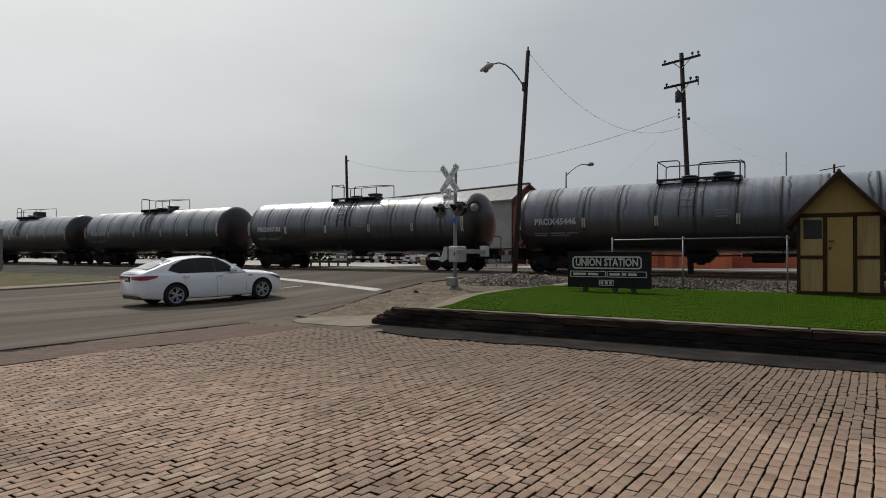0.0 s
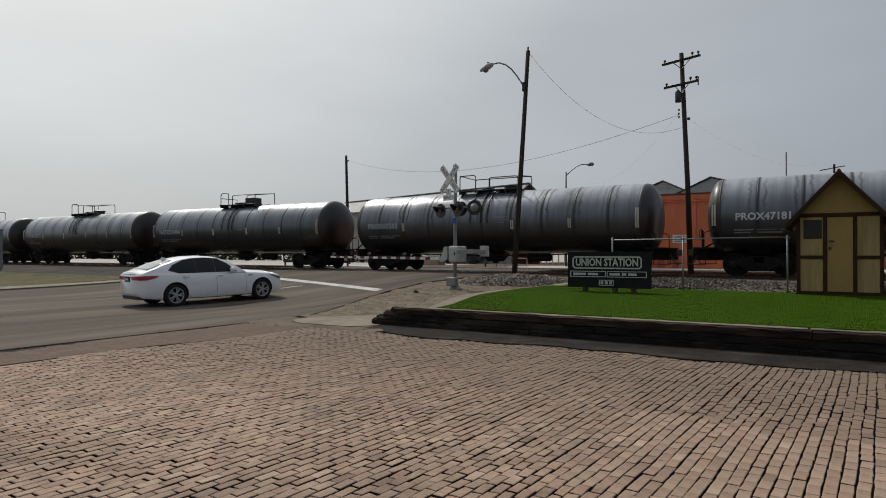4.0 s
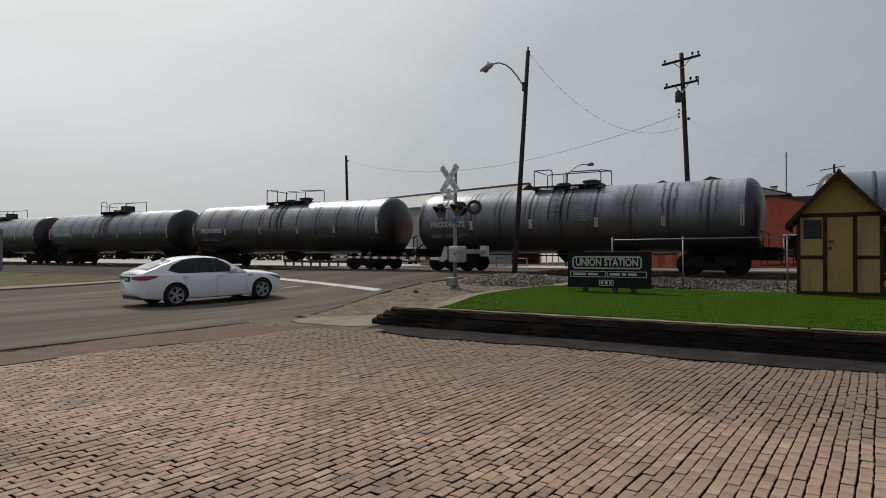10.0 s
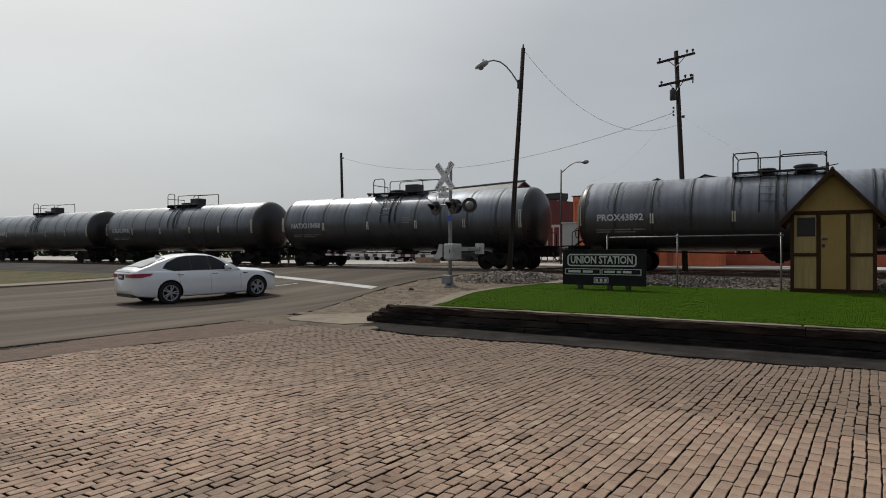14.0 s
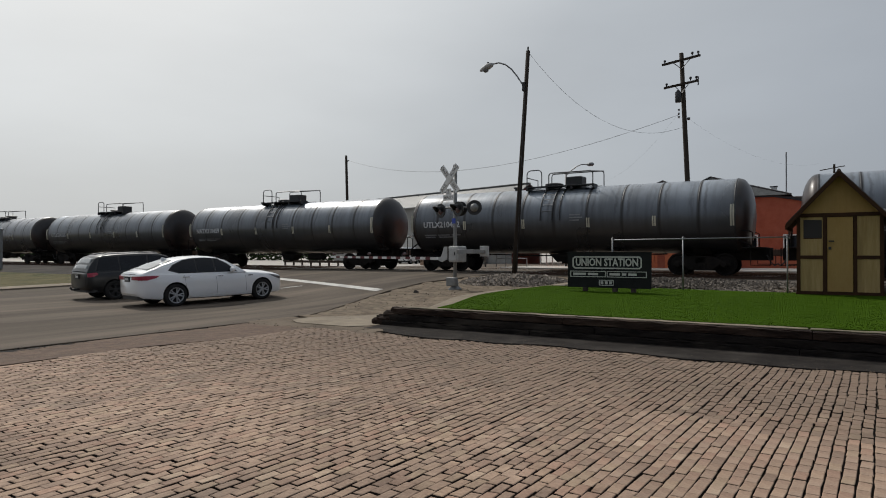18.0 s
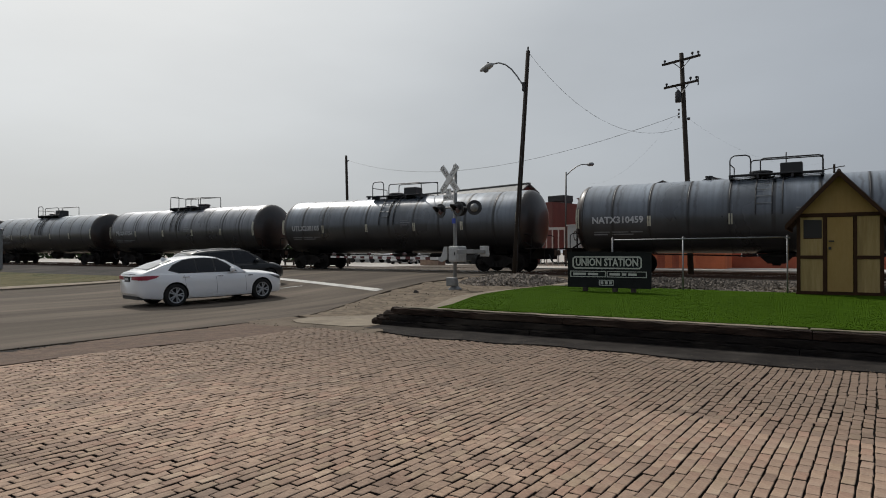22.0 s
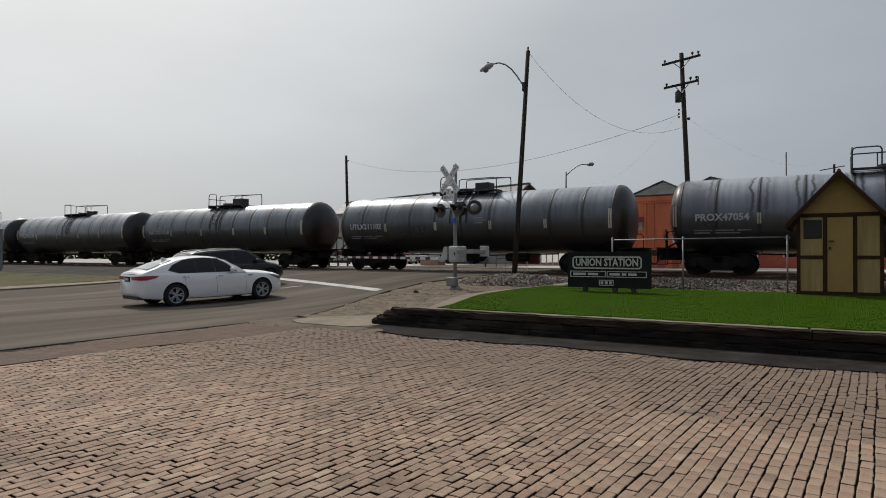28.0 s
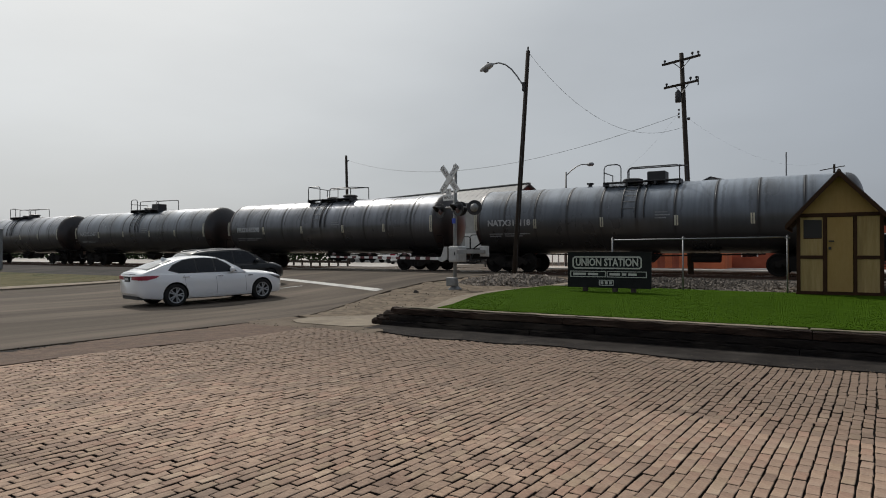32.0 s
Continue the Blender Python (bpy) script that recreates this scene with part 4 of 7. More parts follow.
        part("end_railing", rod([(1.6, -0.82, top + 0.63), (1.6, 0.82, top + 0.8)], 0.024, 6), M_BLACK, car)
        part("end_railing", rod([(-1.6, -0.82, top + 0.5), (-1.6, 0.5, top + 0.5), (-1.6, 0.5, top)], 0.024, 6), M_BLACK, car)
        part("valve_hood", box(0.15, 0.92, -0.35, 0.35, top - 0.1, top + 0.50, 0.04), M_BLACK, car)
        part("manway", lathe([(top - 0.1, 0), (top - 0.1, 0.36), (top + 0.16, 0.36), (top + 0.16, 0.43), (top + 0.22, 0.43), (top + 0.26, 0.3), (top + 0.26, 0)], "z", 20, centre=(-0.55, 0, 0)), M_BLACK, car)
        part("relief_valve", lathe([(top - 0.05, 0), (top - 0.05, 0.09), (top + 0.10, 0.09), (top + 0.10, 0.16), (top + 0.17, 0.16), (top + 0.17, 0)], "z", 12, centre=(-2.5, 0, 0)), M_BLACK, car)
    # stub sills, bolsters and end platforms
    for s in (-1, 1):
        part("stub_sill", box(min(s * 5.3, s * 8.72), max(s * 5.3, s * 8.72), -0.19, 0.19, 0.62, 1.12, 0.02), M_TANKBLACK, car)
        part("saddle", prism([(-1.36, 1.9), (-1.2, 1.5), (-0.5, 0.85), (0.5, 0.85), (1.2, 1.5), (1.36, 1.9)], s * HUB_X - 0.35, s * HUB_X + 0.35), M_TANKBLACK, car)
        part("end_platform", box(min(s * 7.74, s * 8.5), max(s * 7.74, s * 8.5), -1.42, 1.42, 1.10, 1.15, 0.008), M_TANKBLACK, car)
        part("coupler", box(min(s * 8.64, s * 8.94), max(s * 8.64, s * 8.94), -0.13, 0.13, 0.80, 1.06, 0.03), M_RUST, car)
        part("brake_hose", rod([(s * 8.52, -0.3, 0.85), (s * 8.66, -0.3, 0.55), (s * 8.8, -0.28, 0.42), (s * 8.9, -0.26, 0.5)], 0.03, 6), M_BLACK, car)
        for yy in (-1.38, 1.38):
            part("grab_rail", rod([(s * 8.10, yy, 1.12), (s * 8.10, yy, 1.72), (s * 7.96, yy, 1.80), (s * 7.70, yy, 1.80)], 0.022, 6), M_TANKBLACK, car)
            part("step", rod([(s * 8.72, yy, 1.1), (s * 8.72, yy, 0.45), (s * 8.04, yy, 0.45), (s * 8.04, yy, 1.1)], 0.022, 6), M_TANKBLACK, car)
        part("sill_brace", rod([(s * 8.12, -0.95, 1.15), (s * 7.25, -1.22, 1.62)], 0.035, 6), M_TANKBLACK, car)
    part("brake_wheel", lathe([(-0.015, 0.20), (0.015, 0.21), (0.02, 0.24), (-0.02, 0.24), (-0.015, 0.20)], "x", 20, centre=(-8.54, 0.55, 1.75)), M_RUST, car)
    part("brake_stand", rod([(-8.46, 0.55, 1.15), (-8.46, 0.55, 1.9)], 0.04, 8), M_TANKBLACK, car)
    # gear slung under the tank
    part("outlet_valve", lathe([(0.42, 0), (0.42, 0.15), (0.62, 0.2), (0.80, 0.33), (0.95, 0.36), (0.95, 0)], "z", 16), M_TANKBLACK, car)
    part("skid", prism([(-0.7, 0.9), (-0.3, 0.5), (0.3, 0.5), (0.7, 0.9)], -0.3, 0.3, "y"), M_TANKBLACK, car)
    part("air_tank", lathe([(2.0, 0), (2.0, 0.16), (2.06, 0.2), (3.1, 0.2), (3.16, 0.16), (3.16, 0)], "x", 14, centre=(0, -0.5, 0.72)), M_TANKBLACK, car)
    part("brake_pipe", rod([(-4.8, -0.75, 0.88), (-0.9, -0.75, 0.80), (0.9, -0.75, 0.80), (4.8, -0.75, 0.88)], 0.03, 6), M_TANKBLACK, car)
    # trucks
    for s in (-1, 1):
        bogie = part("bogie", box(-0.22, 0.22, -1.05, 1.05, 0.50, 0.80, 0.03), M_TANKBLACK, car)
        bogie.matrix_basis = pose(s * HUB_X, 0, 0)
        part("brake_rigging", box(-1.0, 1.0, -0.55, 0.55, 0.20, 0.66, 0.04), M_TANKBLACK, bogie)
        for y in (-1.0, 1.0):
            part("side_frame", sideframe(y), M_TANKBLACK, bogie)
            bm = bmesh.new()
            for k in (-1, 0, 1):
                lathe([(0.24 + 0.028 * i, 0.072 if i % 2 else 0.085) for i in range(10)], "z", 10, bm, (k * 0.19, y, 0))
            part("springs", bm, M_TANKBLACK, bogie)
        for a in (-1, 1):
            linked("wheelset", WHEELSET, M_TANKBLACK, bogie, smooth=False, at=pose(a * 0.89, 0, WHEEL_R))
    return car


MARKS = ["PROX45446", "PROX47181", "PROX43503", "NATX310404", "PROX43572", "PROX43892", "NATX310458", "UTLX210432", "NATX310459", "UTLX208105", "PROX47054",
         "UTLX211102", "NATX310118", "PROX45590", "NATX310451", "PROX45366", "UTLX208387", "PROX45450"]
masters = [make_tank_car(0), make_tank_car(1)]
tank_cars = []
for i, (end, mark) in enumerate(zip(ENDS, MARKS)):
    home = pose(end - TANK_HALF, TRACK_Y, RAIL_Z)
    kind = 0 if mark.startswith("PROX") else 1
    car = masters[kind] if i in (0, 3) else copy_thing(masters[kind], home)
    car.matrix_basis = home
    tank_cars.append(car)


def bend(v):
    return Vector((v.x, tank_side(v.z, -v.y), v.z))


for car, mark in zip(tank_cars, MARKS):
    words(mark, 0.385, M_MARK, car, Matrix.Translation((-5.95, -0.004, TANK_ZC - 0.12)) @ pose(0, 0, 0, 90), 0.003, "stencilled_mark", "faded white stencilled car mark", bend, 0.012)
bars = []
for z, x0, x1 in ((-0.62, -7.0, -6.3), (-0.62, -6.2, -5.5), (-0.62, -5.4, -4.9), (-0.72, -7.0, -6.4), (-0.72, -6.2, -5.3), (0.18, 0.75, 1.25), (0.06, 0.75, 1.35), (-0.06, 0.75, 1.2)):
    bars.append((x0, x1, TANK_ZC + z))
bar_meshes = []
for x0, x1, z in bars:
    bm = box(x0, x1, -0.004, 0.0, z - 0.025, z + 0.025)
    for v in bm.verts:
        v.co = bend(v.co)
    bmesh.ops.recalc_face_normals(bm, faces=bm.faces)
    me = bpy.data.meshes.new("small_print")
    bm.to_mesh(me)
    bm.free()
    bar_meshes.append(me)
for car in tank_cars:
    for me in bar_meshes:
        linked("small_print", me, M_PRINT, car, "faded white line of small print")

# ---- poles and wires ----
def wire(name, a, b, sag, r=0.012, n=24, label="thin black overhead wire sagging between the poles"):
    pts = []
    for i in range(n + 1):
        t = i / n
        p = Vector(a).lerp(Vector(b), t)
        p.z -= sag * 4 * t * (1 - t)
        pts.append(p)
    return tagged(part(name, rod(pts, r, 5), M_WIRE), label, "wire")


lamp_pole = thing("street_lamp", pose(-11.7, 25.0, 0.5), "tall leaning wooden pole with a street lamp on curved arm", "street lamp")
part("pole", rod([(0.0, 0, 0), (0.22, 0, 3.2), (0.45, 0, 6.5), (0.66, 0, 9.75)], 0.115, 14, r_end=0.085), M_POLE, lamp_pole, smooth=True)
part("pole_cap", rod([(0.655, 0, 9.74), (0.665, 0, 9.92)], 0.035, 8), M_BLACK, lamp_pole)
part("lamp_arm", rod([(0.52, -0.06, 8.14), (0.40, -0.10, 8.38), (0.19, -0.14, 8.72), (-0.05, -0.17, 9.03), (-0.32, -0.2, 9.26), (-0.62, -0.22, 9.38), (-0.90, -0.24, 9.37), (-1.04, -0.25, 9.33)], 0.032, 8), M_STEEL, lamp_pole, smooth=True)
part("arm_bracket", box(0.44, 0.58, -0.16, 0.05, 8.02, 8.4, 0.02), M_BLACK, lamp_pole)
bm = lathe([(-0.36, 0), (-0.36, 0.06), (-0.2, 0.13), (0.06, 0.17), (0.24, 0.12), (0.30, 0.05), (0.30, 0)], "x", 16)
for v in bm.verts:
    v.co = Vector((v.co.x, v.co.y, v.co.z * (0.9 if v.co.z > 0 else 0.7)))
head = part("lamp_head", bm, M_MACHINE, lamp_pole, smooth=True)
head.matrix_basis = pose(-1.18, -0.25, 9.26, 0, -18, 0)
lens = part("lens", lathe([(-0.16, 0), (-0.14, 0.09), (-0.06, 0.13), (0.02, 0.14), (0.02, 0)], "z", 14), M_HEADLAMP, lamp_pole, "clouded glass lens", smooth=True)
lens.matrix_basis = pose(-1.26, -0.25, 9.20, 0, -18, 0)
part("photocell", rod([(-1.14, -0.25, 9.38), (-1.14, -0.25, 9.48)], 0.04, 8), M_BLACK, lamp_pole)
part("ground_wire", rod([(0.16, -0.1, 0.2), (0.3, -0.14, 3.0), (0.56, -0.10, 8.0)], 0.012, 5), M_WIRE, lamp_pole)

util = thing("utility_pole", pose(-5.45, 30.6, 0.4), "dark wooden utility pole with two crossarms and a transformer", "utility pole")
part("pole", rod([(0, 0, 0), (-0.14, 0, 4.4), (-0.4, 0, 10.4)], 0.135, 14, r_end=0.095), M_POLE, util, smooth=True)


def crossarm(z, tip_l, tip_r, z_l, z_r, parent):
    bm = rod([(tip_l, -0.17, z_l), (tip_r, -0.17, z_r)], 0.065, 4)
    part("crossarm", bm, M_POLE, parent)
    for x, zz in ((tip_l + 0.12, z_l), (tip_r - 0.1, z_r), (tip_r - 0.35, z_r)):
        part("insulator", lathe([(zz + 0.04, 0), (zz + 0.04, 0.03), (zz + 0.12, 0.03), (zz + 0.13, 0.06), (zz + 0.2, 0.05), (zz + 0.22, 0)], "z", 10, centre=(x, -0.17, 0)), M_BLACK, parent)
    part("arm_brace", rod([(-0.36, -0.15, z - 0.42), (tip_l + 0.5, -0.17, z_l + 0.02)], 0.018, 5), M_STEEL, parent)
    part("arm_brace", rod([(-0.36, -0.15, z - 0.42), (tip_r - 0.4, -0.17, z_r - 0.05)], 0.018, 5), M_STEEL, parent)


crossarm(10.05, -1.22, 0.46, 9.93, 10.13, util)
crossarm(8.93, -1.14, 0.38, 8.84, 9.0, util)
part("drop_bracket", rod([(0.36, -0.17, 9.18), (0.36, -0.17, 8.78)], 0.03, 6), M_BLACK, util)
part("transformer", lathe([(8.1, 0), (8.1, 0.12), (8.13, 0.14), (8.55, 0.14), (8.58, 0.10), (8.66, 0.05), (8.66, 0)], "z", 14, centre=(-0.5, -0.22, 0)), M_BLACK, util, "small dark transformer can", smooth=True)
for z in (7.75, 7.58, 7.42):
    part("spool", lathe([(z - 0.04, 0), (z - 0.04, 0.05), (z, 0.035), (z + 0.04, 0.05), (z + 0.04, 0)], "z", 8, centre=(-0.48, -0.18, 0)), M_BLACK, util)
part("spool", lathe([(7.26, 0), (7.26, 0.07), (7.36, 0.07), (7.36, 0)], "z", 8, centre=(-0.06, -0.15, 0)), M_BLACK, util)

far_pole = thing("utility_pole", pose(-37.8, 45.0, 0.3), "plain dark wooden pole standing behind the tracks", "utility pole")
part("pole", rod([(0.1, 0, 0), (-0.25, 0, 10.25)], 0.16, 10, r_end=0.11), M_POLE, far_pole, smooth=True)
part("insulator", rod([(-0.1, 0, 9.7), (0.05, 0, 9.8)], 0.05, 6), M_BLACK, far_pole)

wire("overhead_wire", (-11.04, 25.0, 10.2), (-5.62, 30.45, 7.40), 1.5, 0.006)
wire("overhead_wire", (-5.95, 30.45, 7.93), (-37.9, 45.0, 10.1), 1.75, 0.009)
wire("overhead_wire", (-5.5, 30.45, 7.7), (-0.6, 47.0, 7.3), 0.8, 0.002)
wire("overhead_wire", (-5.95, 30.45, 8.0), (-16.0, 48.0, 7.0), 0.9, 0.002)

far_lamp = thing("street_lamp", pose(-14.95, 40.0, 0.5), "slim grey metal street lamp with a curved arm", "street lamp")
part("pole", rod([(0, 0, 0), (0, 0, 6.45)], 0.075, 10, r_end=0.05), M_BLACK, far_lamp, smooth=True)
part("lamp_arm", rod([(0, 0, 6.2), (0.35, 0, 6.5), (0.7, 0, 6.75), (1.05, 0, 6.87), (1.45, 0, 6.85)], 0.035, 6), M_STEEL, far_lamp, smooth=True)
bm = lathe([(-0.25, 0), (-0.25, 0.05), (-0.05, 0.13), (0.15, 0.12), (0.24, 0.05), (0.24, 0)], "x", 12)
ob = part("lamp_head", bm, M_STEEL, far_lamp, smooth=True)
ob.matrix_basis = pose(1.65, 0, 6.84)

aerial = thing("aerial_mast", pose(-2.62, 50.0, 0.4), "thin bare aerial mast far behind the tracks", "mast")
part("mast", rod([(0, 0, 0), (0, 0, 8.2)], 0.045, 6), M_STEEL, aerial)
bird = thing("far_pole", pose(0.2, 45.0, 0.4), "slim pole with a thin crossbar far behind the shed", "pole")
part("pole", rod([(0, 0, 0), (0, 0, 6.55)], 0.06, 8), M_POLE, bird)
part("crossarm", rod([(-0.75, 0, 6.22), (0.55, 0, 6.42)], 0.03, 5), M_POLE, bird)
part("crossarm", rod([(-1.45, 0.1, 5.3), (-0.05, 0.1, 5.66)], 0.025, 5), M_POLE, bird)

# ---- crossing signal ----
STREET = 11.0
sig = thing("crossing_signal", pose(-11.33, 19.3, 0.2, 0, 0, -STREET), "silver level-crossing signal with crossbuck, flashing lights and lowered gate", "crossing signal")
part("base_plinth", box(-0.3, 0.3, -0.3, 0.3, -0.35, 0.06, 0.03), M_CONCRETE, sig)
part("base_casting", lathe([(0.05, 0), (0.05, 0.24), (0.12, 0.24), (0.2, 0.13), (0.42, 0.12), (0.42, 0)], "z", 14), M_SILVER, sig, smooth=True)
part("junction_box", box(-0.20, 0.22, -0.26, -0.08, 0.22, 0.52, 0.03), M_SILVER, sig)
part("mast", rod([(0, 0, 0.1), (0.02, 0, 4.45)], 0.065, 14), M_SILVER, sig, smooth=True)
part("mast_cap", lathe([(4.44, 0), (4.44, 0.085), (4.5, 0.07), (4.53, 0)], "z", 12, centre=(0.02, 0, 0)), M_BLACK, sig)
part("number_plate", box(-0.07, 0.09, -0.09, -0.07, 2.42, 2.60, 0.004), M_BLUE, sig, "small blue notice plate")
xz = 4.0
for s in (-1, 1):
    bm = box(-0.60, 0.60, -0.012, 0.012, -0.115, 0.115, 0.006)
    board = part("crossbuck_board", bm, M_WHITE, sig, "white crossing board with black letters")
    board.matrix_basis = pose(-0.17, -0.10 - (0.014 if s > 0 else -0.014), xz) @ pose(0, 0, 0, 0, s * -50, 0)
    for txt, x in (("RAIL", -0.37), ("ROAD", 0.37)) if s > 0 else (("CROSS", -0.36), ("ING", 0.36)):
        words(txt, 0.17, M_BLACK, board, Matrix.Translation((x, -0.0135, 0)) @ pose(0, 0, 0, 90), 0.001, "lettering")
part("track_count_board", prism([(-0.45, 3.24), (0.05, 3.24), (0.05, 3.44), (-0.08, 3.44), (-0.08, 3.66), (-0.32, 3.66), (-0.32, 3.44), (-0.45, 3.44)], -0.125, -0.105, "y"), M_WHITE, sig, "white board for the number of tracks")
words("2", 0.2, M_BLACK, sig, Matrix.Translation((-0.20, -0.126, 3.55)) @ pose(0, 0, 0, 90), 0.001)
words("TRACKS", 0.12, M_BLACK, sig, Matrix.Translation((-0.20, -0.126, 3.34)) @ pose(0, 0, 0, 90), 0.001)
part("lamp_crossarm", rod([(-0.68, 0, 3.0), (0.68, 0, 2.98)], 0.035, 10), M_SILVER, sig, smooth=True)
part("crossarm_hub", box(-0.11, 0.11, -0.11, 0.11, 2.86, 3.12, 0.03), M_SILVER, sig)


def flasher(x, y, turn, dz=0.0):
    f = part("flasher", lathe([(-0.02, 0), (-0.02, 0.255), (0.0, 0.262), (0.02, 0.255), (0.02, 0)], "y", 28), M_BLACK, sig, "round black backboard with a dark red lens and hood")
    f.matrix_basis = pose(x, y, 2.95 + dz, 0, 0, turn)
    part("lens", lathe([(-0.07, 0), (-0.06, 0.08), (-0.025, 0.145), (-0.021, 0.15)], "y", 20), M_LENS, f, "unlit dark red lens", smooth=True)
    part("housing", lathe([(0.02, 0.15), (0.10, 0.13), (0.17, 0.06), (0.17, 0)], "y", 16), M_SILVER, f, smooth=True)
    bm = bmesh.new()
    n = 14
    rows = []
    for i in range(n + 1):
        a = math.pi * (-0.08 + 1.16 * i / n)
        c, s2 = math.cos(a), math.sin(a)
        deep = 0.10 + 0.22 * max(0, s2)
        rows.append([bm.verts.new(p) for p in ((0.165 * c, -0.02, 0.165 * s2), (0.165 * c, -0.02 - deep, 0.165 * s2 - 0.05 * deep), (0.155 * c, -0.02 - deep, 0.155 * s2 - 0.05 * deep), (0.155 * c, -0.02, 0.155 * s2))])
    for a, b in zip(rows, rows[1:]):
        for k in range(4):
            bm.faces.new((a[k], b[k], b[(k + 1) % 4], a[(k + 1) % 4]))
    bmesh.ops.recalc_face_normals(bm, faces=bm.faces)
    part("hood", bm, M_BLACK, f, smooth=True)
    return f


flasher(-0.58, -0.12, -8, -0.06)
flasher(0.27, -0.14, -8, -0.03)
flasher(0.84, 0.06, 212, 0.0)
flasher(0.08, 0.22, 190)
# gate machine, counterweight and arm
part("gate_machine", box(-0.06, 0.40, -0.30, 0.18, 1.06, 1.62, 0.05), M_MACHINE, sig, "grey metal gate machine cabinet")
part("machine_door", box(0.0, 0.34, -0.315, -0.298, 1.12, 1.54, 0.008), M_MACHINE, sig)
part("door_latch", box(0.24, 0.28, -0.33, -0.315, 1.3, 1.42, 0.004), M_BLACK, sig)
part("weight_arm", box(0.40, 1.18, -0.38, -0.33, 1.36, 1.50, 0.01), M_SILVER, sig)
part("weight_arm", box(0.40, 1.18, 0.18, 0.23, 1.36, 1.50, 0.01), M_SILVER, sig)
part("counterweight", box(0.94, 1.32, 0.235, 0.28, 1.26, 1.62, 0.012), M_MACHINE, sig)
part("gate_hinge", prism([(-0.06, 1.60), (-0.20, 1.60), (-0.26, 1.40), (-0.34, 1.25), (-0.46, 1.23), (-0.46, 1.12), (-0.30, 1.06), (-0.06, 1.16)], -0.37, -0.33, "y"), M_MACHINE, sig)
x0, x1, n_arm = -0.44, -6.65, 11
part("gate_arm", prism([(x0, 1.135), (x0, 1.235), (x1, 1.25), (x1, 1.18)], -0.366, -0.337, "y"), M_WHITE, sig, "white tapered gate arm")
for i in range(n_arm):
    a = x0 - 0.42 - (x0 - 0.42 - x1 - 0.1) * i / n_arm
    t = (x0 - a) / (x0 - x1)
    part("gate_stripe", box(a - 0.24, a, -0.371, -0.332, 1.132 + 0.045 * t, 1.238 + 0.015 * t), M_RED, sig, "dark red stripe of the gate arm")
for x in (-2.2, -4.2, -6.45):
    part("arm_light", lathe([(-0.06, 0), (-0.06, 0.05), (0.06, 0.05), (0.06, 0)], "y", 12, centre=(x, -0.35, 1.34)), M_LENS, sig)
    part("light_bracket", rod([(x, -0.35, 1.2), (x, -0.35, 1.32)], 0.015, 5), M_BLACK, sig)

# the far signal, seen between the cars
far_sig = thing("crossing_signal", pose(-19.5, 37.2, 0.5, 0, 0, 180 - STREET), "far level-crossing signal seen between the tank cars", "crossing signal")
part("mast", rod([(0, 0, 0), (0, 0, 4.3)], 0.065, 10), M_SILVER, far_sig, smooth=True)
for s in (-1, 1):
    b = part("crossbuck_board", box(-0.60, 0.60, -0.012, 0.012, -0.115, 0.115), M_WHITE, far_sig)
    b.matrix_basis = pose(0, -0.10 - 0.014 * s, 3.6) @ pose(0, 0, 0, 0, s * -48, 0)
    ob = part("flasher", lathe([(-0.02, 0), (-0.02, 0.25), (0.02, 0.25), (0.10, 0.13), (0.16, 0)], "y", 18), M_BLACK, far_sig)
    ob.matrix_basis = pose(s * 0.4, -0.1, 2.5)
part("lamp_crossarm", rod([(-0.5, 0, 2.5), (0.5, 0, 2.5)], 0.035, 8), M_SILVER, far_sig)
part("gate_machine", box(-0.25, 0.35, -0.3, 0.2, 0.9, 1.5, 0.04), M_SILVER, far_sig)

case = thing("relay_cabinet", pose(-18.2, 37.6, 0.48), "open grey metal frame with a small relay cabinet", "cabinet")
for x in (-0.7, 0.0, 0.75):
    part("leg", rod([(x, 0, 0), (x, 0, 1.15)], 0.035, 6), M_STEEL, case)
part("cross_rail", rod([(-0.75, 0, 0.75), (1.5, 0, 0.75)], 0.03, 6), M_STEEL, case)
part("leg", rod([(1.5, 0, 0), (1.5, 0, 0.78)], 0.035, 6), M_STEEL, case)
part("body", box(-0.75, 0.1, -0.25, 0.25, 0.95, 1.5, 0.03), M_SILVER, case)

box_l = thing("signal_cabinet", pose(-49.75, 21.15, 0.33, 0, 0, -4), "tall pale grey metal signal cabinet on the verge", "cabinet")
part("body", box(-0.6, 0.55, -0.45, 0.45, 0.12, 2.85, 0.03), M_SILVER, box_l)
part("plinth", box(-0.66, 0.61, -0.5, 0.5, -0.1, 0.12, 0.02), M_CONCRETE, box_l)
part("cap", box(-0.64, 0.59, -0.49, 0.49, 2.85, 2.93, 0.02), M_SILVER, box_l)
part("cabinet_door", box(-0.52, 0.47, -0.47, -0.452, 0.22, 2.7, 0.006), M_SILVER, box_l)

# ---- shed, sign, fence ----
SHED_Z = 0.56
shed = thing("garden_shed", pose(0.17, 17.7, SHED_Z), "small tan wooden garden shed with dark brown trim", "shed")
W, WALL_H, PEAK, DEEP = 0.88, 1.97, 2.92, 2.4
part("plinth", box(-W - 0.02, W + 0.02, -0.02, DEEP, -0.12, 0.06, 0.01), M_SHEDTRIM, shed)
for x in (-W, W - 0.05):
    part("side_wall", box(x, x + 0.05, 0.05, DEEP, 0.06, WALL_H), M_SHEDWALL, shed)
part("back_wall", prism([(-W, 0.06), (W, 0.06), (W, WALL_H), (0, PEAK - 0.06), (-W, WALL_H)], DEEP, DEEP + 0.05, "y"), M_SHEDWALL, shed)
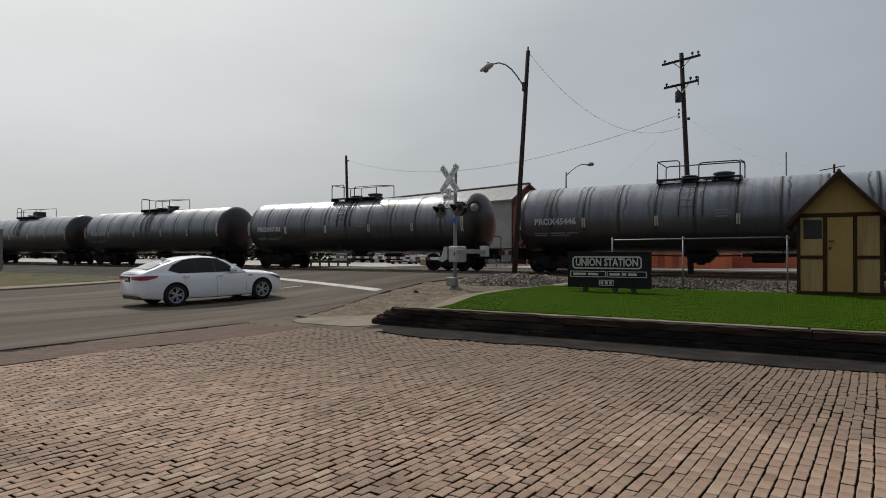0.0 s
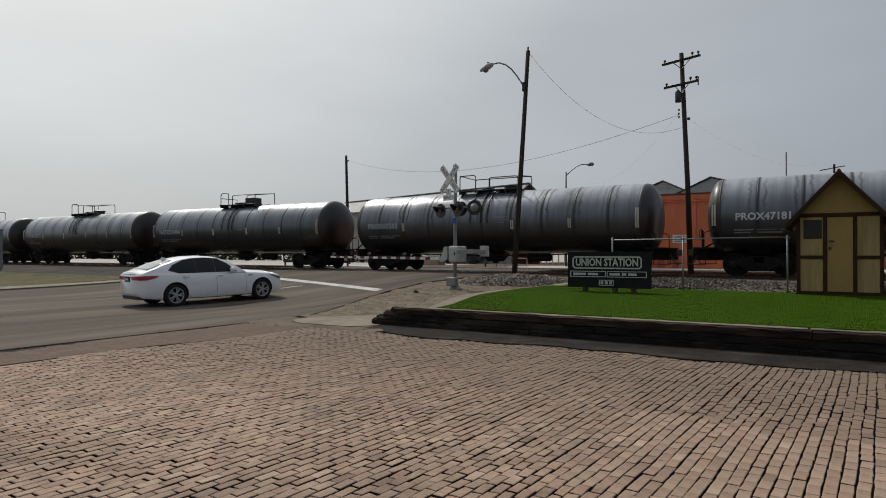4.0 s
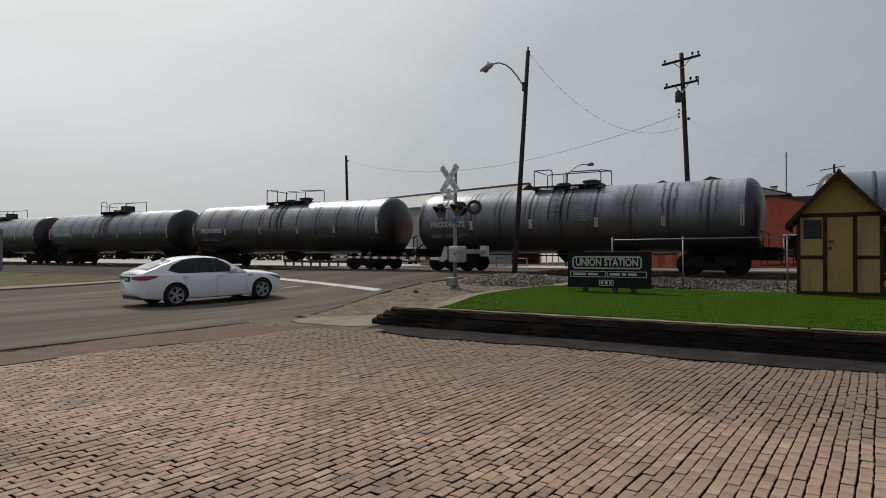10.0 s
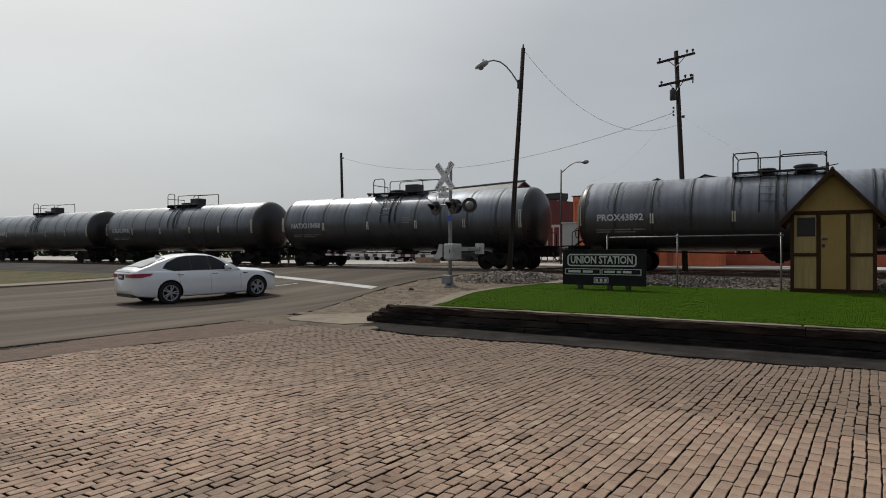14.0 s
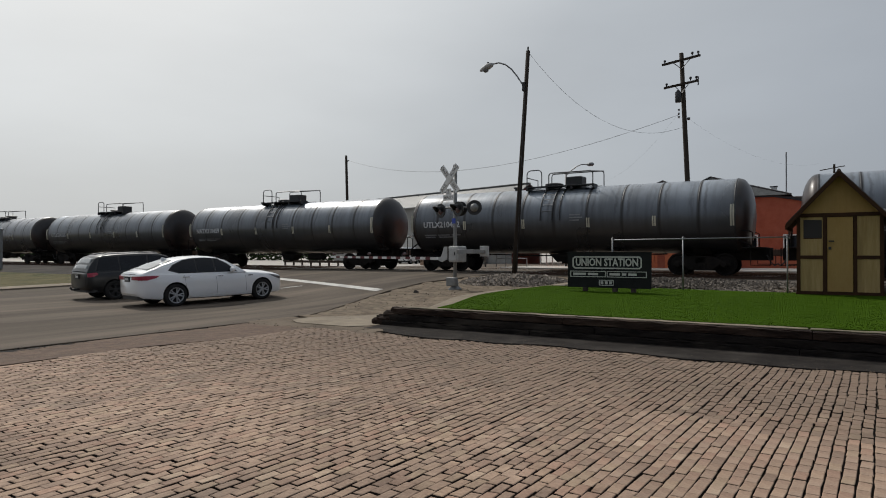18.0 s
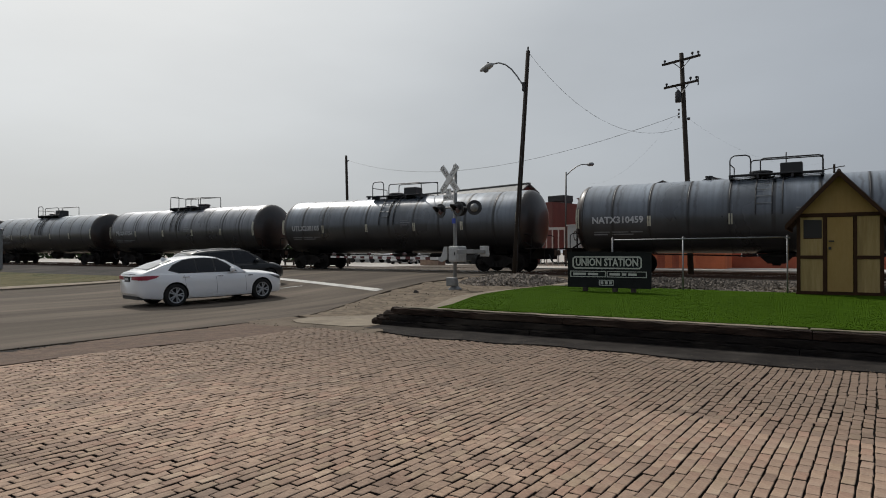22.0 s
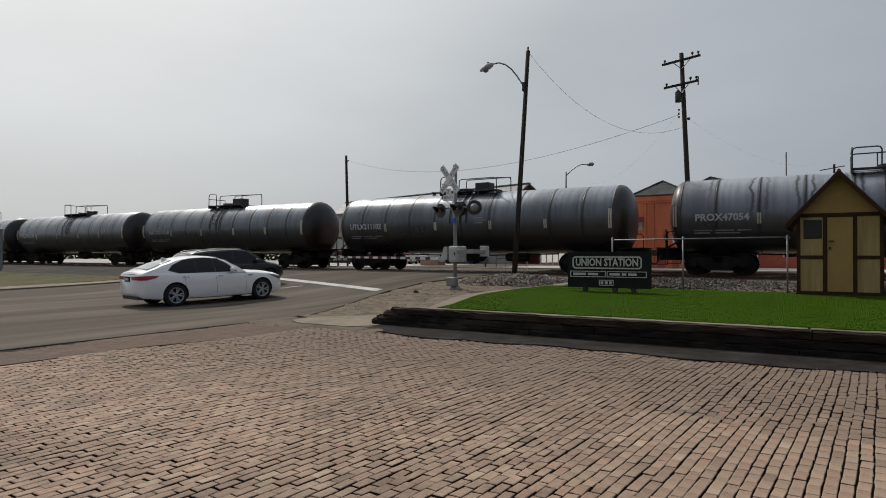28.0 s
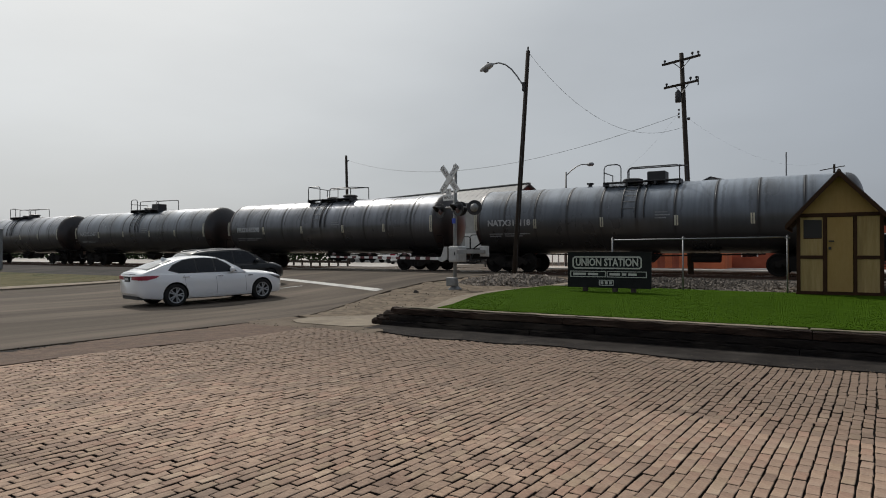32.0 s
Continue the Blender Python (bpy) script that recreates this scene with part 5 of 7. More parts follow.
# front wall with its openings: panels between the trim boards
part("gable_panel", prism([(-W, WALL_H - 0.02), (W, WALL_H - 0.02), (W, WALL_H), (0.0, PEAK - 0.05), (-W, WALL_H)], 0.0, 0.05, "y"), M_SHEDWALL, shed)
for name, x0, x1, z0, z1 in (("wall_panel", -0.80, -0.33, 0.10, 0.88), ("wall_panel", -0.80, -0.33, 0.96, 1.36), ("wall_panel", -0.80, -0.33, 1.82, 1.88), ("wall_panel", -0.80, -0.735, 1.36, 1.82), ("wall_panel", -0.35, -0.33, 1.36, 1.82),
                             ("wall_panel", 0.36, 0.80, 0.10, 0.88), ("wall_panel", 0.36, 0.80, 0.96, 1.90)):
    part(name, box(x0, x1, 0.0, 0.05, z0, z1), M_SHEDPANEL, shed)
for x0, x1, z0, z1 in ((-W, -0.80, 0.02, WALL_H), (0.80, W, 0.02, WALL_H), (-0.33, -0.25, 0.02, 1.90), (0.29, 0.36, 0.02, 1.90), (-0.80, -0.33, 0.02, 0.10), (0.36, 0.80, 0.02, 0.10), (-0.25, 0.29, 0.02, 0.09),
                       (-0.80, -0.33, 0.88, 0.96), (0.36, 0.80, 0.88, 0.96), (-0.80, 0.80, 1.885, 1.975)):
    part("trim_board", box(x0, x1, -0.022, 0.05, z0, z1, 0.004), M_SHEDTRIM, shed)
door = part("door", box(-0.24, 0.28, -0.005, 0.035, 0.10, 1.875, 0.005), M_SHEDWALL, shed, "plain tan plank door")
part("door_handle", rod([(-0.20, -0.02, 1.30), (-0.20, -0.06, 1.30), (-0.10, -0.06, 1.30)], 0.018, 8), M_BLACK, door, "black lever handle")
part("lock", box(-0.215, -0.155, -0.03, -0.005, 1.10, 1.17, 0.006), M_BLACK, door)
win = part("window_pane", box(-0.735, -0.35, 0.02, 0.03, 1.36, 1.82), M_DULLGLASS, shed, "dark shed window")
part("window_bar", box(-0.735, -0.35, 0.008, 0.02, 1.36, 1.385), M_SHEDTRIM, win)
part("interior_lining", box(-0.79, 0.79, 0.06, 0.07, 0.1, 1.9), M_SHEDTRIM, shed)
slope = math.atan2(PEAK - WALL_H + 0.04, W)
for s in (-1, 1):
    o = [(0, PEAK), (s * 1.10, PEAK - 1.10 * math.tan(slope)), (s * 1.10, PEAK - 1.10 * math.tan(slope) + 0.06), (0, PEAK + 0.07)]
    part("roof_slab", prism(o, -0.22, DEEP + 0.2, "y"), M_SHINGLE, shed, "dark worn shingle roof")
    o = [(0, PEAK - 0.09), (s * 1.11, PEAK - 1.11 * math.tan(slope) - 0.09), (s * 1.11, PEAK - 1.11 * math.tan(slope) + 0.03), (0, PEAK + 0.03)]
    part("barge_board", prism(o, -0.255, -0.224, "y"), M_SHEDTRIM, shed)
    part("eave_board", box(min(s * 1.07, s * 1.12), max(s * 1.07, s * 1.12), -0.22, DEEP + 0.2, PEAK - 1.1 * math.tan(slope) - 0.09, PEAK - 1.1 * math.tan(slope) + 0.01), M_SHEDTRIM, shed)
part("ridge_finial", lathe([(PEAK + 0.03, 0), (PEAK + 0.03, 0.05), (PEAK + 0.08, 0.03), (PEAK + 0.10, 0)], "z", 10, centre=(0, -0.1, 0)), M_SHINGLE, shed)

sign = thing("station_sign", pose(-5.0, 16.5, 0.56), "low black wooden sign board with cream lettering on the lawn", "sign")
SW = 1.11
part("board", box(-SW, SW, -0.03, 0.03, 0.10, 1.02, 0.008), M_SIGN, sign)
part("board_cap", box(-SW - 0.02, SW + 0.02, -0.045, 0.045, 1.02, 1.05, 0.005), M_SIGN, sign)
for x in (-0.62, 0.18, 0.66):
    part("post", box(x - 0.06, x + 0.06, -0.05, 0.06, -0.3, 0.10, 0.008), M_TIE, sign)


def outline(pts, w, y0, y1):
    """A flat raised border along a closed outline."""
    bm = bmesh.new()
    n = len(pts)
    c = Vector((sum(p[0] for p in pts) / n, sum(p[1] for p in pts) / n))
    inner = []
    for i in range(n):
        p, a, b = Vector(pts[i]), Vector(pts[i - 1]), Vector(pts[(i + 1) % n])
        n1, n2 = (p - a).normalized(), (b - p).normalized()
        n1, n2 = Vector((-n1.y, n1.x)), Vector((-n2.y, n2.x))
        m = (n1 + n2).normalized()
        inner.append(p + m * (w / max(0.3, m.dot(n1))))
    rows = [[bm.verts.new((q.x, y, q.y)) for q in map(Vector, ring)] for ring, y in ((pts, y1), (pts, y0), (inner, y0), (inner, y1))]
    for k in range(4):
        a, b = rows[k], rows[(k + 1) % 4]
        for i in range(n):
            j = (i + 1) % n
            bm.faces.new((a[i], a[j], b[j], b[i]))
    bmesh.ops.recalc_face_normals(bm, faces=bm.faces)
    return bm


def clipped(x0, x1, z0, z1, c):
    return [(x0 + c, z0), (x1 - c, z0), (x1, z0 + c), (x1, z1 - c), (x1 - c, z1), (x0 + c, z1), (x0, z1 - c), (x0, z0 + c)]


part("border", outline(clipped(-0.97, 0.88, 0.60, 0.93, 0.06), 0.035, -0.042, -0.03), M_LETTER, sign, "cream border with clipped corners")
part("border", outline([(-1.03, 0.38), (-0.06, 0.38), (-0.06, 0.54), (-1.03, 0.54)], 0.018, -0.04, -0.03), M_LETTER, sign)
part("border", outline([(-0.03, 0.38), (1.0, 0.38), (1.0, 0.54), (-0.03, 0.54)], 0.018, -0.04, -0.03), M_LETTER, sign)
part("border", outline([(-0.24, 0.16), (0.15, 0.16), (0.15, 0.31), (-0.24, 0.31)], 0.018, -0.04, -0.03), M_LETTER, sign)
words("UNION STATION", 0.25, M_LETTER, sign, Matrix.Translation((-0.045, -0.035, 0.765)) @ pose(0, 0, 0, 90) @ Matrix.Diagonal((0.86, 1.12, 1, 1)), 0.004, "lettering", "cream lettering", bold=0.006)
for x0, x1 in ((-0.95, -0.60), (-0.54, -0.27), (0.04, 0.32), (0.37, 0.48), (0.53, 0.75)):
    part("small_print", box(x0, x1, -0.038, -0.03, 0.43, 0.49), M_LETTER, sign)
for x in (-0.16, -0.045, 0.07):
    part("small_print", box(x - 0.035, x + 0.035, -0.038, -0.03, 0.195, 0.275), M_LETTER, sign)

fence = thing("pipe_fence", pose(-5.32, 17.95, 0.55), "galvanised pipe fence with a single top rail", "fence")
for x in (0.0, 1.92, 4.40):
    part("post", rod([(x, 0, -0.2), (x, 0, 1.47)], 0.02, 10), M_STEEL, fence, smooth=True)
    part("post_cap", lathe([(1.46, 0), (1.46, 0.026), (1.48, 0.022), (1.49, 0)], "z", 10, centre=(x, 0, 0)), M_STEEL, fence)
part("top_rail", rod([(0.0, 0, 1.40), (1.92, 0, 1.41), (4.42, 0, 1.43)], 0.017, 10), M_STEEL, fence, smooth=True)
for x in (1.92, 4.40):
    part("rail_clamp", rod([(x - 0.06, 0, 1.41), (x + 0.06, 0, 1.41)], 0.025, 8), M_STEEL, fence)

ROCK = (-12.02, 17.88)
rock = thing("stone", pose(*ROCK, ground_z(*ROCK) - 0.02), "single dark fist-sized stone lying on the bare dirt", "stone")
bm = lathe([(-0.02, 0), (-0.02, 0.09), (0.03, 0.11), (0.08, 0.085), (0.11, 0.04), (0.12, 0)], "z", 9)
for v in bm.verts:
    v.co *= 1 + 0.35 * noise.noise(v.co * 9)
part("body", bm, M_CINDER, rock)

# ---- behind the tracks ----
# orange freight house on the platform
house = thing("freight_house", pose(-9.18, 39.35, 0.70), "bright orange wooden freight house on the platform", "building")
HL, HWID, WT = 4.22, 1.35, 4.31
part("wall", box(-HL, HL, -HWID, HWID, 0.0, WT - 0.08, 0.02), M_ORANGE, house, "orange boarded wall")
part("roof", prism([(-HWID - 0.10, WT - 0.08), (HWID + 0.10, WT - 0.08), (HWID + 0.10, WT - 0.02), (0, WT + 0.05), (-HWID - 0.10, WT - 0.02)], -HL - 0.08, HL + 0.08), M_MAROON, house)
part("cornice", box(-HL, HL, -HWID - 0.06, -HWID, WT - 0.40, WT - 0.10, 0.01), M_ORANGE, house)
for x in (-4.14, -2.82, -0.12, 0.34, 2.52, 2.64, 4.14):
    part("side_post", box(x - 0.06, x + 0.06, -HWID - 0.07, -HWID, 0.32, WT - 0.40, 0.008), M_ORANGE, house)
part("base_board", box(-HL, HL, -HWID - 0.04, -HWID, 0.0, 0.32, 0.01), M_ORANGE, house)
part("door", box(0.42, 2.45, -HWID - 0.035, -HWID, 0.34, WT - 0.52, 0.01), M_ORANGE, house, "flat orange sliding door")
part("door_track", rod([(-0.24, -HWID - 0.10, WT - 0.48), (3.96, -HWID - 0.10, WT - 0.48)], 0.035, 6), M_ORANGE, house)
part("window", box(-0.95, -0.30, -HWID - 0.03, -HWID, 2.25, 2.72, 0.006), M_WALLGREY, house, "small pale window")
part("window_hood", prism([(-HWID - 0.34, 2.72), (-HWID, 2.95), (-HWID, 3.02), (-HWID - 0.34, 2.79)], -1.4, -0.2), M_MAROON, house, "dark red hood over the window")
part("placard", box(1.42, 2.18, -HWID - 0.05, -HWID - 0.035, 1.45, 1.92, 0.004), M_WHITE, house, "small white placard")
for z in (1.56, 1.68, 1.80):
    part("small_print", box(1.52, 2.08, -HWID - 0.055, -HWID - 0.05, z - 0.025, z + 0.025), M_BLACK, house)

hut = thing("equipment_hut", pose(-13.1, 36.8, 0.5), "small pale grey equipment hut with a flat roof", "hut")
part("wall", box(-0.42, 0.42, -0.4, 0.4, -0.2, 2.7, 0.02), M_WALLGREY, hut)
part("roof", box(-0.48, 0.48, -0.46, 0.46, 2.7, 2.78, 0.02), M_WALLGREY, hut)
part("door", box(-0.33, 0.33, -0.44, -0.402, 0.0, 2.1, 0.01), M_WALLGREY, hut)

# long grey-roofed building with a dark red end wall
barn = thing("warehouse", pose(-25.77, 50.0, 0.4, 0, 0, -16.3), "long low warehouse with a grey metal roof and dark red gable", "building")
L, FY, EH, RY, RH, BY, BH = 30.0, 2.9, 6.2, 5.0, 7.6, 6.3, 6.9
part("front_wall", box(-L, -0.02, FY, FY + 0.25, -0.4, EH), M_BARNWALL, barn, "dull grey metal front wall")
part("back_wall", box(-L, -0.02, 6.95, 7.2, -0.4, 5.6), M_WALLGREY, barn)
for x in (-0.3, -L):
    part("gable_wall", prism([(FY + 0.02, -0.4), (7.2, -0.4), (7.2, 5.72), (BY, 6.1), (BY, BH - 0.05), (RY, RH - 0.05), (FY + 0.02, EH)], x, x + 0.3), M_MAROON, barn, "dark red boarded gable wall")
for y0, z0, y1, z1 in ((FY - 0.35, EH - 0.23, RY, RH), (RY, RH, BY + 0.2, BH - 0.1)):
    part("roof", prism([(y0, z0), (y1, z1), (y1, z1 + 0.12), (y0, z0 + 0.12)], -L - 0.4, 0.35), M_ROOF, barn, "ribbed grey metal roof")
    for i in range(40):
        x = -L - 0.3 + i * (L + 0.6) / 39
        part("roof_rib", prism([(y0, z0 + 0.12), (y1, z1 + 0.12), (y1, z1 + 0.132), (y0, z0 + 0.132)], x - 0.02, x + 0.02), M_ROOF, barn)
part("lower_roof", prism([(BY, 6.1), (7.45, 5.62), (7.45, 5.72), (BY, 6.2)], -L, 0.3), M_ROOF, barn)
part("ridge_cap", box(-L - 0.4, 0.36, RY - 0.2, RY + 0.2, RH + 0.08, RH + 0.18, 0.02), M_ROOF, barn)
for i in range(4):
    part("shutter_door", box(-3.5 - i * 5.4 - 2.6, -3.5 - i * 5.4, FY - 0.04, FY, -0.1, 3.1, 0.01), M_WALLGREY, barn)
part("rooftop_unit", box(2.5, 4.3, 5.0, 6.4, 5.8, 6.35, 0.03), M_BLACK, barn)
for x in (2.6, 4.2):
    part("unit_foot", box(x - 0.06, x + 0.06, 5.1, 6.3, 5.58, 5.8), M_BLACK, barn)
part("lean_to", box(0.02, 4.6, 3.0, 8.6, 1.5, 5.6), M_MAROON, barn, "dark red lean-to at the gable end")

# red brick depot with a grey gable roof
depot = thing("depot_building", pose(-7.05, 45.0, 0.4), "old red brick depot with two hipped grey roofs", "building")
part("front_wall", prism([(-6.5, -0.3), (12.0, -0.3), (12.0, 3.0), (7.0, 4.1), (4.0, 4.72), (-6.5, 4.8)], 0, 0.35, "y"), M_REDBRICK, depot, "red brick front wall")
part("side_wall", box(-6.5, -6.15, 0.36, 16, -0.3, 4.7), M_REDBRICK, depot)
part("side_wall", box(11.65, 12.0, 0.36, 16, -0.3, 3.0), M_REDBRICK, depot)
part("cornice", prism([(-6.6, 4.8), (4.0, 4.72), (7.0, 4.1), (12.1, 3.0), (12.1, 3.1), (7.0, 4.22), (4.0, 4.86), (-6.6, 4.94)], -0.12, 0.4, "y"), M_BLACK, depot)


def hipped_roof(x, z, left, right, base):
    """A hipped roof with its apex at (x, z), whose front slope leans back from the wall."""
    bm = bmesh.new()
    a, e = bm.verts.new((x, 1.9, z)), bm.verts.new((x, 14.0, z))
    low = [bm.verts.new(p) for p in ((x - left, -0.3, base), (x + right, -0.3, base), (x + right, 16, base), (x - left, 16, base))]
    for f in ((low[0], low[1], a), (low[1], low[2], e, a), (low[2], low[3], e), (low[3], low[0], a, e), (low[3], low[2], low[1], low[0])):
        bm.faces.new(f)
    bmesh.ops.recalc_face_normals(bm, faces=bm.faces)
    roof = part("roof", bm, M_SLATE, depot, "hipped roof of weathered grey shingles")
    for corner in ((x - left, -0.3, base), (x + right, -0.3, base)):
        part("hip_cap", rod([corner, (x, 1.88, z + 0.02)], 0.06, 5), M_BLACK, roof)


hipped_roof(-3.2, 6.32, 2.6, 3.0, 4.86)
hipped_roof(-0.02, 6.40, 2.6, 5.0, 4.83)
part("roof_vent", box(3.75, 4.1, 1.0, 1.35, 4.7, 5.45, 0.02), M_WHITE, depot, "pale metal roof vent")
part("vent_cap", box(3.70, 4.15, 0.95, 1.4, 5.45, 5.5, 0.01), M_BLACK, depot)
part("gravel_stop", box(4.3, 7.6, 0.5, 1.2, 4.05, 4.75, 0.05), M_SHINGLE, depot)
for x in (-4.6, -2.2, 0.2, 2.6, 5.0, 7.4, 9.8):
    w = part("window", box(x - 0.45, x + 0.45, -0.04, 0.0, 0.7, 2.3, 0.01), M_GLASSDARK, depot, "dark sash window")
    part("window_frame", outline([(x - 0.5, 0.65), (x + 0.5, 0.65), (x + 0.5, 2.35), (x - 0.5, 2.35)], 0.08, -0.07, -0.04), M_WHITE, w)
part("platform_wall", box(-3.2, 14, -4.2, -3.8, -0.3, 0.95), M_REDBRICK, depot, "low red brick platform wall")
tagged(part("platform", box(-17.5, 8, 35.3, 40.75, 0.3, 0.70, 0.02), M_PALE), "pale concrete platform edge behind the far track", kind="structure")
for x, r in ((-13.8, 0.32), (-13.0, 0.32), (-12.2, 0.3)):
    d = thing("steel_drum", pose(x + 4.6, 38.2, 0.70), "red steel drum standing on the platform", "drum", "drums on the platform")
    part("body", lathe([(0, 0), (0, r), (0.28, r), (0.30, r + 0.015), (0.32, r), (0.58, r), (0.60, r + 0.015), (0.62, r), (0.9, r), (0.9, 0)], "z", 20), M_REDBRICK, d)
    part("lid", lathe([(0.9, 0), (0.9, r + 0.012), (0.93, r + 0.012), (0.93, 0)], "z", 20), M_WHITE, d, "pale lid")

dock = thing("dock_railing", pose(-17.6, 42.0, 0.4), "pale steel railing on the loading dock", "railing")
for x in (0.0, 0.45, 0.9, 1.35, 1.8):
    part("post", rod([(x, 0, -0.1), (x, 0, 2.9)], 0.05, 8), M_WALLGREY, dock)
part("rail", box(-0.1, 1.95, -0.05, 0.05, 2.8, 2.98, 0.01), M_WALLGREY, dock)

# rail barrier in front of the yard
bar = thing("yard_barrier", pose(0, 0, 0), "low dark timber barrier along the yard", "barrier")
for i in range(8):
    x = -37.6 + i * 0.93
    part("post", box(x - 0.06, x + 0.06, 36.9, 37.02, 0.3, 1.02, 0.01), M_TIE, bar)
part("rail", box(-37.7, -31.0, 36.84, 36.9, 0.82, 1.0, 0.01), M_TIE, bar)
low = thing("brick_planter", pose(-27.95, 44.0, 0.4), "low orange-brown brick planter", "planter")
part("wall", box(-0.85, 0.85, -0.6, 0.6, 0, 0.85, 0.02), M_BRICK1, low)
part("soil", box(-0.7, 0.7, -0.45, 0.45, 0.85, 0.87), M_SOIL, low)

# ---- vehicles ----
def interp(table, y):
    """Smooth value of a table of (y, value) rows at y."""
    if y <= table[0][0]:
        return table[0][1]
    for (ya, va), (yb, vb) in zip(table, table[1:]):
        if y <= yb:
            t = (y - ya) / (yb - ya)
            return va + (vb - va) * (t * 0.6 + 0.4 * t * t * (3 - 2 * t))
    return table[-1][1]


def baked(ob):
    """Replaces an object's mesh by the one that its modifiers give."""
    me = bpy.data.meshes.new_from_object(ob.evaluated_get(bpy.context.evaluated_depsgraph_get()))
    ob.modifiers.clear()
    ob.data = me
    return ob


def make_wheel(radius, width, spokes, rim_mat, side):
    """A road wheel about the x axis, its face towards +x for side 1: a tyre with the rim as its part."""
    r, w = radius, width / 2
    tyre = lathe([(-w, r * 0.66), (-w * 1.04, r * 0.80), (-w * 0.96, r * 0.95), (-w * 0.75, r), (w * 0.75, r), (w * 0.96, r * 0.95), (w * 1.04, r * 0.80), (w, r * 0.66), (-w, r * 0.66)], "x", 36)
    rim = lathe([(side * w * 0.98, r * 0.69), (side * w * 1.0, r * 0.66), (side * w * 0.9, r * 0.63), (side * w * 0.2, r * 0.58), (side * w * 0.2, 0.0)], "x", 36)
    sp = bmesh.new()
    for k in range(spokes):
        a = math.tau * k / spokes
        for d in (-0.17, 0.17):
            p = [(0.16, a + d * 0.6), (0.64, a + d * 1.2)]
            pts = [(side * w * (0.90 if i == 0 else 0.86), r * q * math.cos(t), r * q * math.sin(t)) for i, (q, t) in enumerate(p)]
            rod(pts, r * 0.06, 6, sp)
    lathe([(side * w * 0.80, r * 0.60), (side * w * 1.0, r * 0.64), (side * w * 1.03, r * 0.69), (side * w * 0.98, r * 0.70)], "x", 36, sp)
    lathe([(side * w * 0.95, 0), (side * w * 0.95, r * 0.12), (side * w * 0.85, r * 0.19), (side * w * 0.3, r * 0.2), (side * w * 0.3, 0)], "x", 16, sp)
    return tyre, rim, sp


